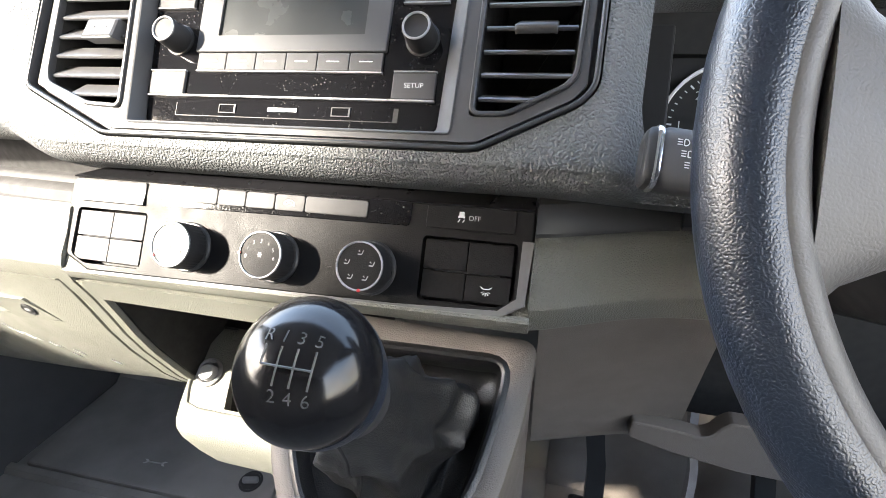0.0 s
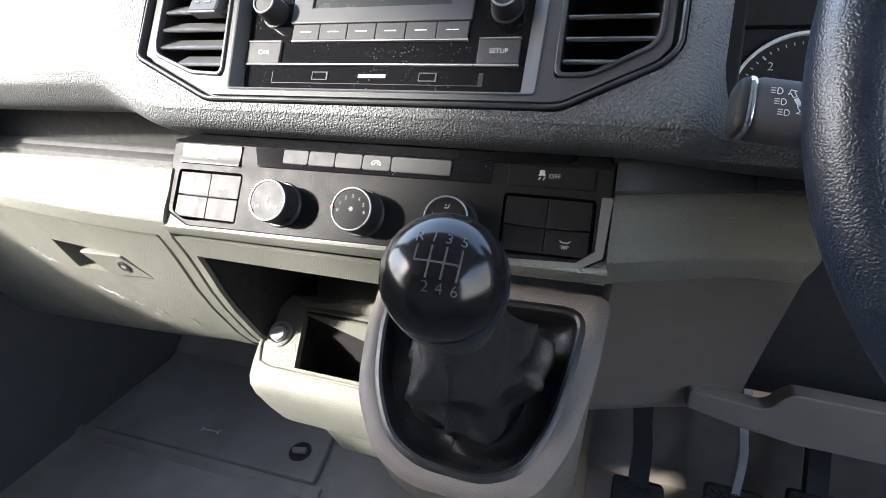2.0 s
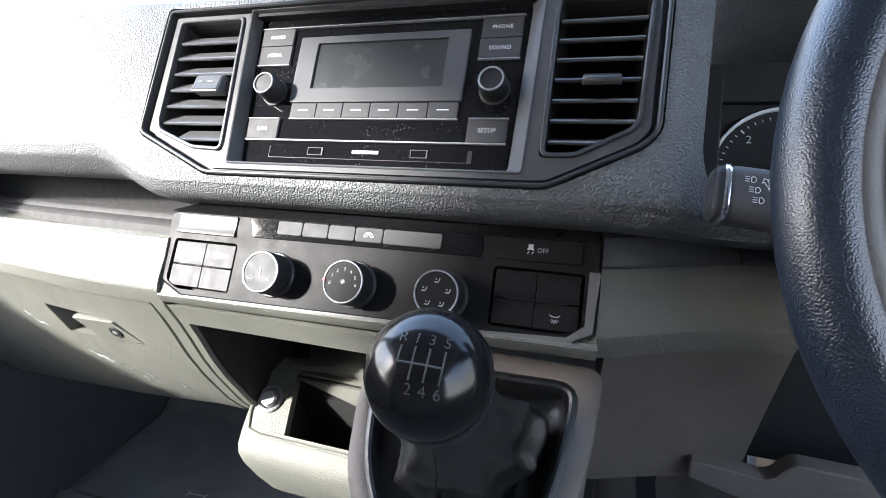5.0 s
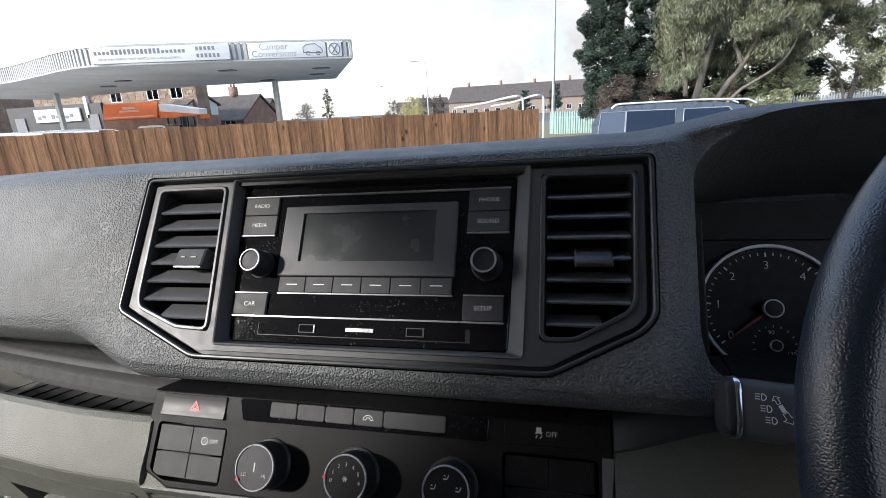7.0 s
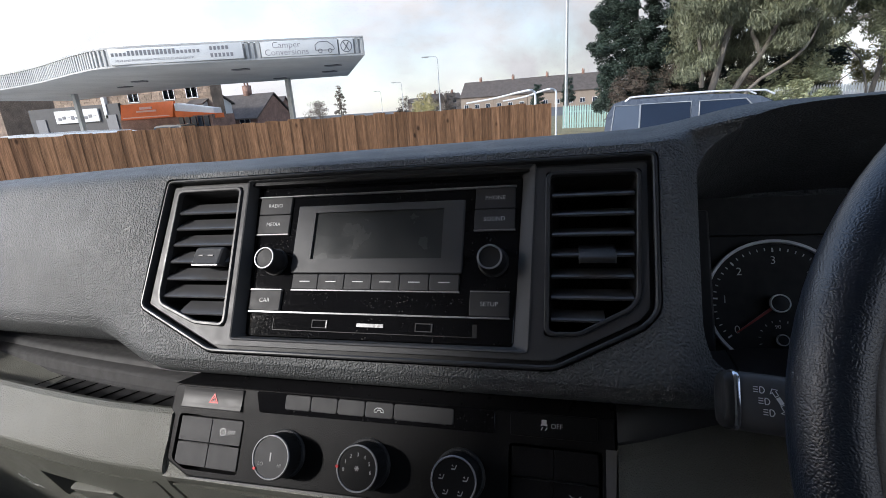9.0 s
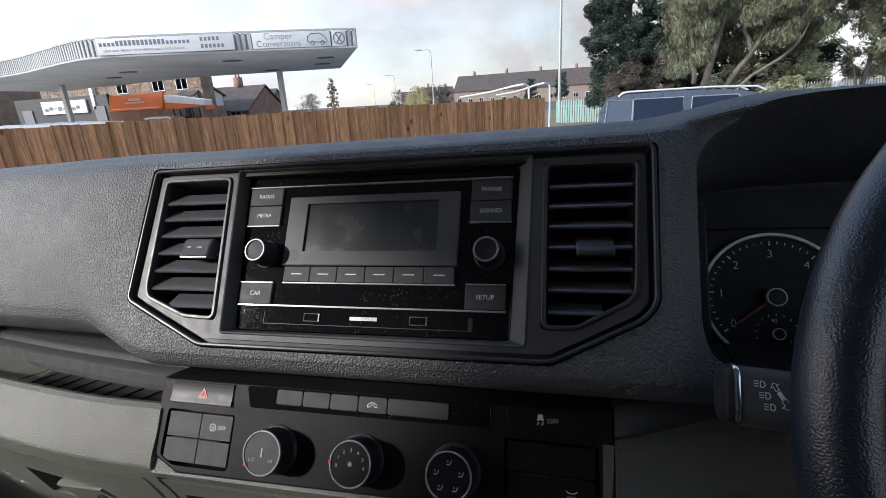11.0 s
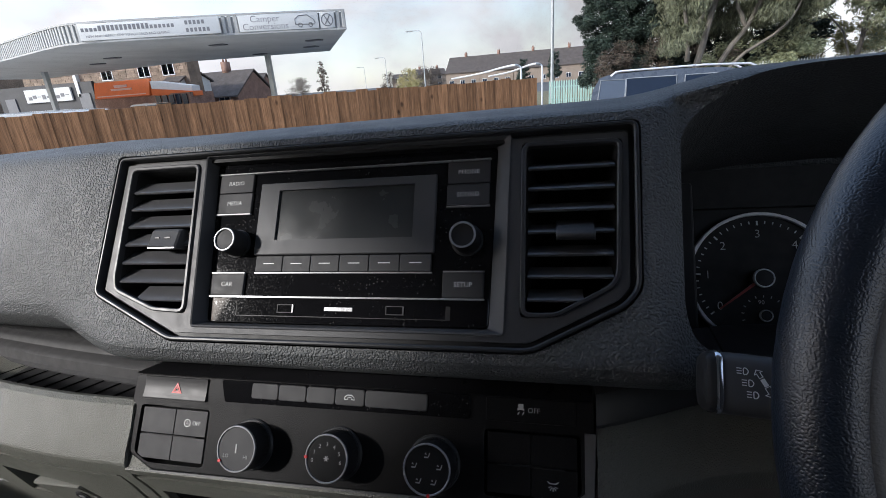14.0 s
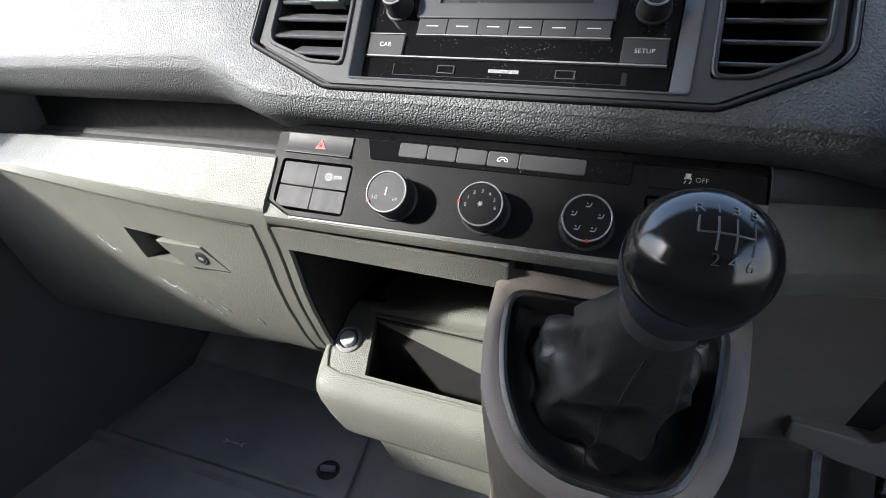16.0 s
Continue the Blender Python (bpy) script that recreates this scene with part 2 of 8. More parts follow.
M = {
    "pad": mat("soft_touch_charcoal", (0.098, 0.103, 0.105), 0.52, vary=0.10, vscale=14, bump=1.0, bscale=590, cells=True, depth=0.00072, stains=0.12, spec=0.50),
    # black leather; the blue in its base colour imitates reflected sky
    "leather": mat("sky_tinted_wheel_leather", (0.010, 0.016, 0.028), 0.32, vary=0.10, vscale=20, bump=0.5, bscale=1150, cells=True, depth=0.00019, spec=0.75),
    "boot": mat("boot_leatherette", (0.014, 0.014, 0.0145), 0.40, vary=0.15, vscale=30, bump=0.5, bscale=900, cells=True, depth=0.0002, spec=0.7),
    "beige": mat("beige_plastic", (0.139, 0.141, 0.121), 0.52, vary=0.06, vscale=12, bump=0.8, bscale=850, cells=True, depth=0.00042, stains=0.10),
    "taupe": mat("taupe_plastic", (0.158, 0.138, 0.120), 0.55, vary=0.06, vscale=12, bump=0.5, bscale=1100, cells=True, depth=0.00022, stains=0.08),
    "grey": mat("satin_grey_plastic", (0.068, 0.069, 0.072), 0.45, vary=0.06, vscale=25, bump=0.12, bscale=1500, depth=0.0003, spec=0.28),
    "dark": mat("matt_black_plastic", (0.020, 0.020, 0.021), 0.48, vary=0.10, vscale=25, bump=0.2, bscale=1200, depth=0.0003, spec=0.28),
    "panel": mat("charcoal_panel_plastic", (0.011, 0.011, 0.0115), 0.46, vary=0.06, vscale=20, bump=0.5, bscale=1100, depth=0.0004, spec=0.12),
    "button": mat("button_plastic", (0.046, 0.046, 0.048), 0.58, vary=0.05, vscale=40, bump=0.1, bscale=1500, depth=0.0002, spec=0.28),
    "gloss": mat("piano_black", (0.006, 0.006, 0.007), 0.05, vary=0.3, vscale=600, scratch=0.10, rvary=0.3, dust=0.10, spec=0.34),
    "rim": mat("gloss_dark_trim", (0.040, 0.041, 0.043), 0.34, vary=0.05, vscale=30, spec=0.32),
    "chrome": mat("satin_chrome", (0.78, 0.78, 0.80), 0.16, metal=1.0, vary=0.04, vscale=60),
    "screen": mat("dark_display_glass", (0.036, 0.039, 0.040), 0.24, vary=0.15, vscale=12, rvary=0.3),
    # near-black for black faces, and as painted shade inside hollows
    "void": mat("black_and_shade_plastic", (0.010, 0.010, 0.010), 0.7, vary=0.1, vscale=30),
    "print": mat("white_print", (0.75, 0.76, 0.76), 0.5, vary=0.03, vscale=50),
    "faintprint": mat("grey_dial_print", (0.36, 0.36, 0.36), 0.5, vary=0.05, vscale=50),
    "red": mat("red_mark", (0.60, 0.03, 0.03), 0.4, vary=0.05, vscale=50),
    "knob": mat("gear_knob_gloss", (0.007, 0.007, 0.008), 0.16, vary=0.1, vscale=30, rvary=0.3, spec=0.42),
    "engrave": mat("engraved_silver_print", (0.065, 0.067, 0.071), 0.35, vary=0.1, vscale=90),
    "lcd": mat("lit_grey_lcd", (0.24, 0.25, 0.28), 0.35, vary=0.12, vscale=30, emit=0.55),
    "lcdwhite": mat("bright_lcd_segment", (0.62, 0.62, 0.64), 0.5, vary=0.05, vscale=50, emit=0.9),
    "rubber": mat("rubber_floor", (0.185, 0.177, 0.165), 0.62, vary=0.18, vscale=9, bump=0.3, bscale=500, depth=0.0006, stains=0.2),
    "silver": mat("silver_trim", (0.50, 0.50, 0.51), 0.30, metal=0.6, vary=0.04, vscale=40),
    "liner": mat("grey_headliner", (0.52, 0.52, 0.51), 0.9, vary=0.05, vscale=9, bump=0.2, bscale=700),
    "doorcard": mat("grey_door_card", (0.15, 0.15, 0.15), 0.6, vary=0.08, vscale=9, bump=0.2, bscale=500),
    "needle": mat("red_needle", (0.28, 0.03, 0.02), 0.4, vary=0.05, vscale=80),
    "spoke": mat("grey_grained_spoke", (0.115, 0.109, 0.104), 0.45, vary=0.06, vscale=20, bump=0.5, bscale=1000, cells=True, depth=0.00014),
    "ringsilver": mat("silvered_plastic_ring", (0.32, 0.32, 0.33), 0.30, metal=0.35, vary=0.04, vscale=50),
    "grip": mat("worn_grey_grip", (0.15, 0.15, 0.15), 0.5, vary=0.1, vscale=60),
    "rimblack": mat("satin_black_strip", (0.008, 0.008, 0.009), 0.30, vary=0.1, vscale=30, spec=0.2),
    "lining": mat("taupe_footwell_carpet", (0.165, 0.145, 0.128), 0.85, vary=0.12, vscale=14, bump=0.4, bscale=500, depth=0.0008),
    "slat": mat("satin_slat_plastic", (0.085, 0.086, 0.090), 0.36, vary=0.06, vscale=25, bump=0.1, bscale=1500, depth=0.0002),
    "edge": mat("light_grey_edge", (0.12, 0.12, 0.118), 0.45, vary=0.05, vscale=30),
    "hazard": mat("glossy_switch_plastic", (0.040, 0.040, 0.041), 0.40, vary=0.05, vscale=30, spec=0.18),
    "bezel": mat("satin_bezel", (0.040, 0.040, 0.042), 0.42, vary=0.05, vscale=30),
    "shelf": mat("matt_shelf_plastic", (0.024, 0.024, 0.025), 0.66, vary=0.08, vscale=20, bump=0.2, bscale=900, depth=0.0004),
    "plug": mat("light_silver_plastic", (0.40, 0.40, 0.40), 0.4, vary=0.05, vscale=60),
    "ringwhite": mat("pale_silver_ring", (0.88, 0.89, 0.90), 0.35, vary=0.04, vscale=50),
    # outside
    "asphalt": mat("asphalt", (0.085, 0.085, 0.086), 0.9, vary=0.2, vscale=1.2, grain=0.3, gscale=60, bump=0.5, bscale=90, depth=0.01),
    "concrete": mat("pale_forecourt_concrete", (0.42, 0.41, 0.39), 0.9, vary=0.12, vscale=0.7, grain=0.1, gscale=12, stains=0.2),
    "grass": mat("dry_grass", (0.15, 0.135, 0.08), 0.95, vary=0.25, vscale=1.5, grain=0.35, gscale=25, bump=0.6, bscale=40, depth=0.05),
    "timber": mat("red_brown_fence_timber", (0.255, 0.132, 0.068), 0.85, spec=0.2, vary=0.30, vscale=42, grain=0.35, gscale=190, stains=0.30, bump=0.5, bscale=170, stretch=(1, 1, 0.045), island=0.22, depth=0.003, knots=0.75),
    "timber_old": mat("brown_post_timber", (0.22, 0.13, 0.07), 0.8, vary=0.2, vscale=9, bump=0.4, bscale=60, stretch=(1, 1, 0.15), depth=0.004),
    "canopy": mat("white_canopy_metal", (0.40, 0.40, 0.39), 0.55, vary=0.10, vscale=0.8, stains=0.15, grain=0.05, gscale=9),
    "canopy_gap": mat("grey_fascia_backing", (0.26, 0.26, 0.26), 0.6, vary=0.1, vscale=0.8),
    "soffit": mat("pale_canopy_soffit", (0.50, 0.50, 0.49), 0.7, vary=0.10, vscale=0.5, stains=0.2),
    "signwhite": mat("white_sign_board", (0.62, 0.62, 0.61), 0.45, vary=0.04, vscale=1.2),
    "signink": mat("grey_sign_print", (0.13, 0.13, 0.14), 0.6, vary=0.05, vscale=3),
    "orange": mat("orange_shop_sign", (0.80, 0.16, 0.03), 0.5, vary=0.06, vscale=1.5),
    "brick": mat("red_brown_brick", (0.25, 0.15, 0.115), 0.9, vary=0.25, vscale=1.4, grain=0.3, gscale=14, bump=0.4, bscale=20, depth=0.02),
    "stone": mat("brown_stone", (0.29, 0.215, 0.16), 0.9, island=0.25, vary=0.25, vscale=1.2, grain=0.3, gscale=9, bump=0.4, bscale=14, depth=0.02),
    "roof": mat("grey_brown_roof_tiles", (0.080, 0.066, 0.058), 0.85, vary=0.2, vscale=1.0, grain=0.25, gscale=10),
    "render_wall": mat("tan_render", (0.25, 0.20, 0.16), 0.9, vary=0.08, vscale=0.6),
    "shopdark": mat("dark_shopfront", (0.04, 0.04, 0.045), 0.5, vary=0.15, vscale=1.0),
    "glass_dark": mat("dark_window_glass", (0.014, 0.022, 0.036), 0.06, vary=0.1, vscale=1.0, spec=0.22),
    "white": mat("white_paint", (0.72, 0.72, 0.71), 0.5, vary=0.05, vscale=2.0),
    "van_glass": mat("tinted_blue_window_glass", (0.012, 0.020, 0.038), 0.05, vary=0.15, vscale=1.0, spec=0.10),
    # same glass, paler: a sky reflection put into the base colour
    "van_glass_reflect": mat("painted_reflection_window_glass", (0.060, 0.078, 0.110), 0.05, vary=0.15, vscale=1.0, spec=0.18),
    "greypaint": mat("galvanised_steel", (0.42, 0.44, 0.45), 0.45, metal=0.4, vary=0.1, vscale=4.0),
    "palisade": mat("pale_green_palisade", (0.30, 0.45, 0.42), 0.6, vary=0.10, vscale=4.0, island=0.1),
    "carblue": mat("dark_blue_grey_car_paint", (0.034, 0.045, 0.066), 0.28, metal=0.1, vary=0.06, vscale=3.0, coat=0.3),
    "carwhite": mat("white_car_paint", (0.68, 0.69, 0.70), 0.25, vary=0.04, vscale=3.0, coat=0.5),
    "carsilver": mat("grey_silver_car_paint", (0.30, 0.31, 0.32), 0.28, metal=0.3, vary=0.04, vscale=3.0, coat=0.5),
    "carblack": mat("black_car_paint", (0.015, 0.015, 0.017), 0.2, vary=0.06, vscale=3.0, coat=0.5),
    "tyre": mat("tyre_rubber", (0.02, 0.02, 0.02), 0.8, vary=0.1, vscale=20),
    "bark": mat("grey_brown_bark", (0.135, 0.120, 0.102), 0.9, vary=0.25, vscale=5, bump=0.6, bscale=18, stretch=(1, 1, 0.3), depth=0.03),
    "leaf_cedar": mat("dark_blue_green_foliage", (0.024, 0.040, 0.029), 0.7, vary=0.3, vscale=1.1, island=0.35),
    "leaf_olive": mat("grey_green_foliage", (0.215, 0.228, 0.138), 0.60, vary=0.3, vscale=0.9, island=0.40),
    "leaf_gold": mat("yellow_green_foliage", (0.33, 0.29, 0.125), 0.65, vary=0.3, vscale=1.2, island=0.35),
    "leaf_brown": mat("bare_brown_twigs", (0.11, 0.085, 0.065), 0.85, vary=0.25, vscale=1.0, island=0.3),
}


def glass_material():
    m = bpy.data.materials.new("clear_window_glass")
    m.use_nodes = True
    nt = m.node_tree
    nt.nodes.clear()
    out, mixn = nt.nodes.new("ShaderNodeOutputMaterial"), nt.nodes.new("ShaderNodeMixShader")
    tr, gl, fr = nt.nodes.new("ShaderNodeBsdfTransparent"), nt.nodes.new("ShaderNodeBsdfGlossy"), nt.nodes.new("ShaderNodeFresnel")
    tr.inputs["Color"].default_value = (0.93, 0.95, 0.94, 1)
    gl.inputs["Roughness"].default_value, fr.inputs["IOR"].default_value = 0.01, 1.12
    for a, c in ((fr.outputs[0], mixn.inputs[0]), (tr.outputs[0], mixn.inputs[1]), (gl.outputs[0], mixn.inputs[2]), (mixn.outputs[0], out.inputs[0])):
        nt.links.new(a, c)
    return m


M["glass"] = glass_material()

# ---- building tools ----
TH = radians(32)
# the dash face: u to the right, v up along the leaning face, h out of it
DASH = Matrix(((1, 0, 0, 0), (0, math.sin(TH), -math.cos(TH), 0), (0, math.cos(TH), math.sin(TH), 1.40), (0, 0, 0, 1)))
# the ground outside slopes against the van's floor by a little
EYE0 = Vector((0.162, -0.325, 1.544))
OUT = Matrix.Translation(EYE0) @ Matrix.Rotation(radians(1.8), 4, "Y") @ Matrix.Translation((-EYE0.x, -EYE0.y, -1.85))
ONE = Matrix.Identity(4)


def mesh_of(bm, name, smooth=35):
    bmesh.ops.remove_doubles(bm, verts=bm.verts, dist=1e-6)
    bmesh.ops.recalc_face_normals(bm, faces=bm.faces)
    me = bpy.data.meshes.new(name)
    bm.to_mesh(me)
    bm.free()
    if smooth:
        me.shade_smooth()
        me.set_sharp_from_angle(angle=radians(smooth))
        flat_caps(me)
    return me


def flat_caps(me):
    """Faces of many corners are flat."""
    for p in me.polygons:
        if p.loop_total > 4:
            p.use_smooth = False


def thing(name, base, label, category, group="", kind="", space=ONE):
    """A thing made of parts: an Empty at its base."""
    ob = new(name)
    ob.empty_display_size = 0.02
    ob.matrix_basis = space @ Matrix.Translation(base)
    return tagged(ob, label, category, group, kind)


def part(name, bm, material, parent, label="", smooth=35, kind=""):
    """A bmesh (or mesh) in the space of its thing, as one mesh object under a thing or a part."""
    me = bm if isinstance(bm, bpy.types.Mesh) else mesh_of(bm, name, smooth)
    if not me.materials:
        me.materials.append(M[material])
    ob = new(name, me)
    ob.parent = parent
    if parent.type == "EMPTY":
        ob.matrix_parent_inverse = base_shift(parent)
    if label:
        ob["label"] = label
    if kind:
        ob["kind"] = kind
    return ob


SPACES = {}


def base_shift(parent):
    space = SPACES.get(parent.name, ONE)
    return parent.matrix_basis.inverted() @ space


def outside_thing(name, base, label, category, group="", kind=""):
    ob = thing(name, base, label, category, group, kind, OUT)
    SPACES[ob.name] = OUT
    return ob


def single(name, bm, material, label, category, group="", kind="", smooth=35, space=ONE):
    """A thing that is one mesh, its origin at its base."""
    me = mesh_of(bm, name, smooth)
    me.materials.append(M[material])
    xs = [v.co for v in me.vertices]
    lo = Vector((min(c.x for c in xs), min(c.y for c in xs), min(c.z for c in xs)))
    hi = Vector((max(c.x for c in xs), max(c.y for c in xs), max(c.z for c in xs)))
    base = Vector(((lo.x + hi.x) / 2, (lo.y + hi.y) / 2, lo.z))
    me.transform(Matrix.Translation(-base))
    ob = new(name, me)
    ob.matrix_basis = space @ Matrix.Translation(base)
    return tagged(ob, label, category, group, kind)


def offset(pts, d):
    """A closed polygon (anticlockwise) moved inwards by d."""
    n, out = len(pts), []
    for i in range(n):
        a, b, c = Vector(pts[i - 1]), Vector(pts[i]), Vector(pts[(i + 1) % n])
        e1, e2 = (b - a).normalized(), (c - b).normalized()
        n1, n2 = Vector((-e1.y, e1.x)), Vector((-e2.y, e2.x))
        k = (n1 + n2)
        k = k / max(0.25, k.dot(n1)) if k.length > 1e-6 else n1
        out.append(tuple(b + k * d))
    return out


def rounded(pts, r, seg=4):
    """A polygon with its corners rounded."""
    n, out = len(pts), []
    for i in range(n):
        a, b, c = Vector(pts[i - 1]), Vector(pts[i]), Vector(pts[(i + 1) % n])
        rr = min(r, (a - b).length * 0.45, (c - b).length * 0.45)
        p, q = b + (a - b).normalized() * rr, b + (c - b).normalized() * rr
        for k in range(seg + 1):
            t = k / seg
            out.append(tuple(p * (1 - t) ** 2 + b * 2 * t * (1 - t) + q * t * t))
    return out


def box2(u0, v0, u1, v1, r=0.0, seg=4):
    pts = [(u0, v0), (u1, v0), (u1, v1), (u0, v1)]
    return rounded(pts, r, seg) if r else pts


def ellipse(cu, cv, ru, rv=None, n=32):
    return [(cu + ru * math.cos(2 * math.pi * k / n), cv + (rv or ru) * math.sin(2 * math.pi * k / n)) for k in range(n)]


def prism(bm, pts, h0, h1, bev=0.0, m=ONE, steps=2):
    """A polygon pulled from h0 to h1, with its upper edge rounded by bev."""
    area = sum(pts[i - 1][0] * pts[i][1] - pts[i][0] * pts[i - 1][1] for i in range(len(pts)))
    if area < 0:
        pts = pts[::-1]
    rings = [(pts, h0)]
    if bev:
        for k in range(steps + 1):
            a = math.pi / 2 * k / steps
            rings.append((offset(pts, bev * (1 - math.cos(a))), h1 - bev * (1 - math.sin(a))))
    else:
        rings.append((pts, h1))
    vs = [[bm.verts.new(m @ Vector((x, y, h))) for x, y in p] for p, h in rings]
    n = len(pts)
    for lo, hi in zip(vs, vs[1:]):
        for i in range(n):
            bm.faces.new((lo[i - 1], lo[i], hi[i], hi[i - 1]))
    bm.faces.new(vs[-1])
    bm.faces.new(vs[0][::-1])
    return bm


def collar(bm, outer, inner, h0, h1, bev=0.0, m=ONE):
    """A flat ring between two loops of equal count."""
    if bev:
        loops = [(inner, h0), (inner, h1 - bev), (offset(inner, -bev), h1), (offset(outer, bev), h1), (outer, h1 - bev), (outer, h0)]
    else:
        loops = [(inner, h0), (inner, h1), (outer, h1), (outer, h0)]
    vs = [[bm.verts.new(m @ Vector((x, y, h))) for x, y in p] for p, h in loops]
    n = len(outer)
    for j in range(len(vs)):
        lo, hi = vs[j - 1], vs[j]
        for i in range(n):
            bm.faces.new((lo[i - 1], lo[i], hi[i], hi[i - 1]))
    return bm


def block(bm, x0, y0, z0, x1, y1, z1, m=ONE):
    vs = [bm.verts.new(m @ Vector(p)) for p in ((x0, y0, z0), (x1, y0, z0), (x1, y1, z0), (x0, y1, z0), (x0, y0, z1), (x1, y0, z1), (x1, y1, z1), (x0, y1, z1))]
    for f in ((0, 3, 2, 1), (4, 5, 6, 7), (0, 1, 5, 4), (1, 2, 6, 5), (2, 3, 7, 6), (3, 0, 4, 7)):
        bm.faces.new([vs[i] for i in f])
    return bm


def loft(bm, loops, closed=True, caps=True, m=ONE):
    """Skin through loops of equal count."""
    vs = [[bm.verts.new(m @ Vector(p)) for p in lp] for lp in loops]
    n = len(loops[0])
    for lo, hi in zip(vs, vs[1:]):
        for i in range(0 if closed else 1, n):
            bm.faces.new((lo[i - 1], lo[i], hi[i], hi[i - 1]))
    if caps and closed:
        bm.faces.new(vs[0][::-1])
        bm.faces.new(vs[-1])
    return bm


def lathe(bm, prof, m=ONE, n=32):
    """Radius and height pairs turned about the local z axis."""
    return loft(bm, [[(r * math.cos(2 * math.pi * k / n), r * math.sin(2 * math.pi * k / n), h) for k in range(n)] for r, h in prof], m=m)


def tube(bm, pts, r, n=10, m=ONE, caps=True):
    """A round bar through points; r may be a list."""
    pts = [Vector(p) for p in pts]
    loops, up = [], Vector((0, 0, 1))
    for i, p in enumerate(pts):
        d = (pts[min(i + 1, len(pts) - 1)] - pts[max(i - 1, 0)]).normalized()
        if abs(d.dot(up)) > 0.98:
            up = Vector((0, 1, 0)) if abs(d.y) < 0.9 else Vector((1, 0, 0))
        a = d.cross(up).normalized()
        b = a.cross(d)
        rr = r[i] if isinstance(r, (list, tuple)) else r
        loops.append([p + a * rr * math.cos(2 * math.pi * k / n) + b * rr * math.sin(2 * math.pi * k / n) for k in range(n)])
        up = b
    return loft(bm, loops, caps=caps, m=m)


def spline(pts, n):
    """n points along a smooth curve through pts."""
    pts = [Vector(p) for p in pts]
    out, segs = [], len(pts) - 1
    for k in range(n):
        s = k / (n - 1) * segs
        i = min(int(s), segs - 1)
        t = s - i
        p0, p1, p2, p3 = pts[max(i - 1, 0)], pts[i], pts[i + 1], pts[min(i + 2, segs)]
        out.append(0.5 * ((2 * p1) + (p2 - p0) * t + (2 * p0 - 5 * p1 + 4 * p2 - p3) * t * t + (3 * p1 - p0 - 3 * p2 + p3) * t ** 3))
    return out


def carve(bm, cutters, name, flat=True):
    """The solid less the cutters, as a mesh."""
    obs = []
    for b in (bm, *cutters):
        bmesh.ops.recalc_face_normals(b, faces=b.faces)
        me = bpy.data.meshes.new("tmp")
        b.to_mesh(me)
        b.free()
        obs.append(new("tmp", me))
    for c in obs[1:]:
        md = obs[0].modifiers.new("cut", "BOOLEAN")
        md.operation, md.object, md.solver = "DIFFERENCE", c, "EXACT"
    bpy.context.view_layer.update()
    me = bpy.data.meshes.new_from_object(obs[0].evaluated_get(bpy.context.evaluated_depsgraph_get()))
    me.name = name
    me.materials.clear()
    for o in obs:
        d = o.data
        bpy.data.objects.remove(o)
        bpy.data.meshes.remove(d)
    me.shade_smooth()
    me.set_sharp_from_angle(angle=radians(35))
    if flat:
        flat_caps(me)
    return me


def lettering(name, body, size, m, material, parent, depth=0.0002, align="CENTER", label=""):
    """Words in Blender's own font, lying in the plane of m, as a mesh part."""
    cu = bpy.data.curves.new("tmp", "FONT")
    cu.body, cu.size, cu.align_x, cu.align_y, cu.extrude, cu.resolution_u, cu.offset = body, size, align, "CENTER", depth, 3, -0.012 * size
    ob = new("tmp", cu)
    bpy.context.view_layer.update()
    me = bpy.data.meshes.new_from_object(ob.evaluated_get(bpy.context.evaluated_depsgraph_get()))
    bpy.data.objects.remove(ob)
    bpy.data.curves.remove(cu)
    me.transform(m)
    me.name = name
    return part(name, me, material, parent, label)


def D(u, v, h=0.0):
    return DASH @ Vector((u, v, h))


def at_dash(u, v, h=0.0):
    return DASH @ Matrix.Translation((u, v, h))

# ---- the dashboard ----


def recede(x):
    """How far the dash curves away from the seats towards the passenger's door."""
    return 0.13 * max(0.0, -x - 0.26) ** 1.25


def mixv(a, b, t):
    return [p + (q - p) * t for p, q in zip(a, b)]


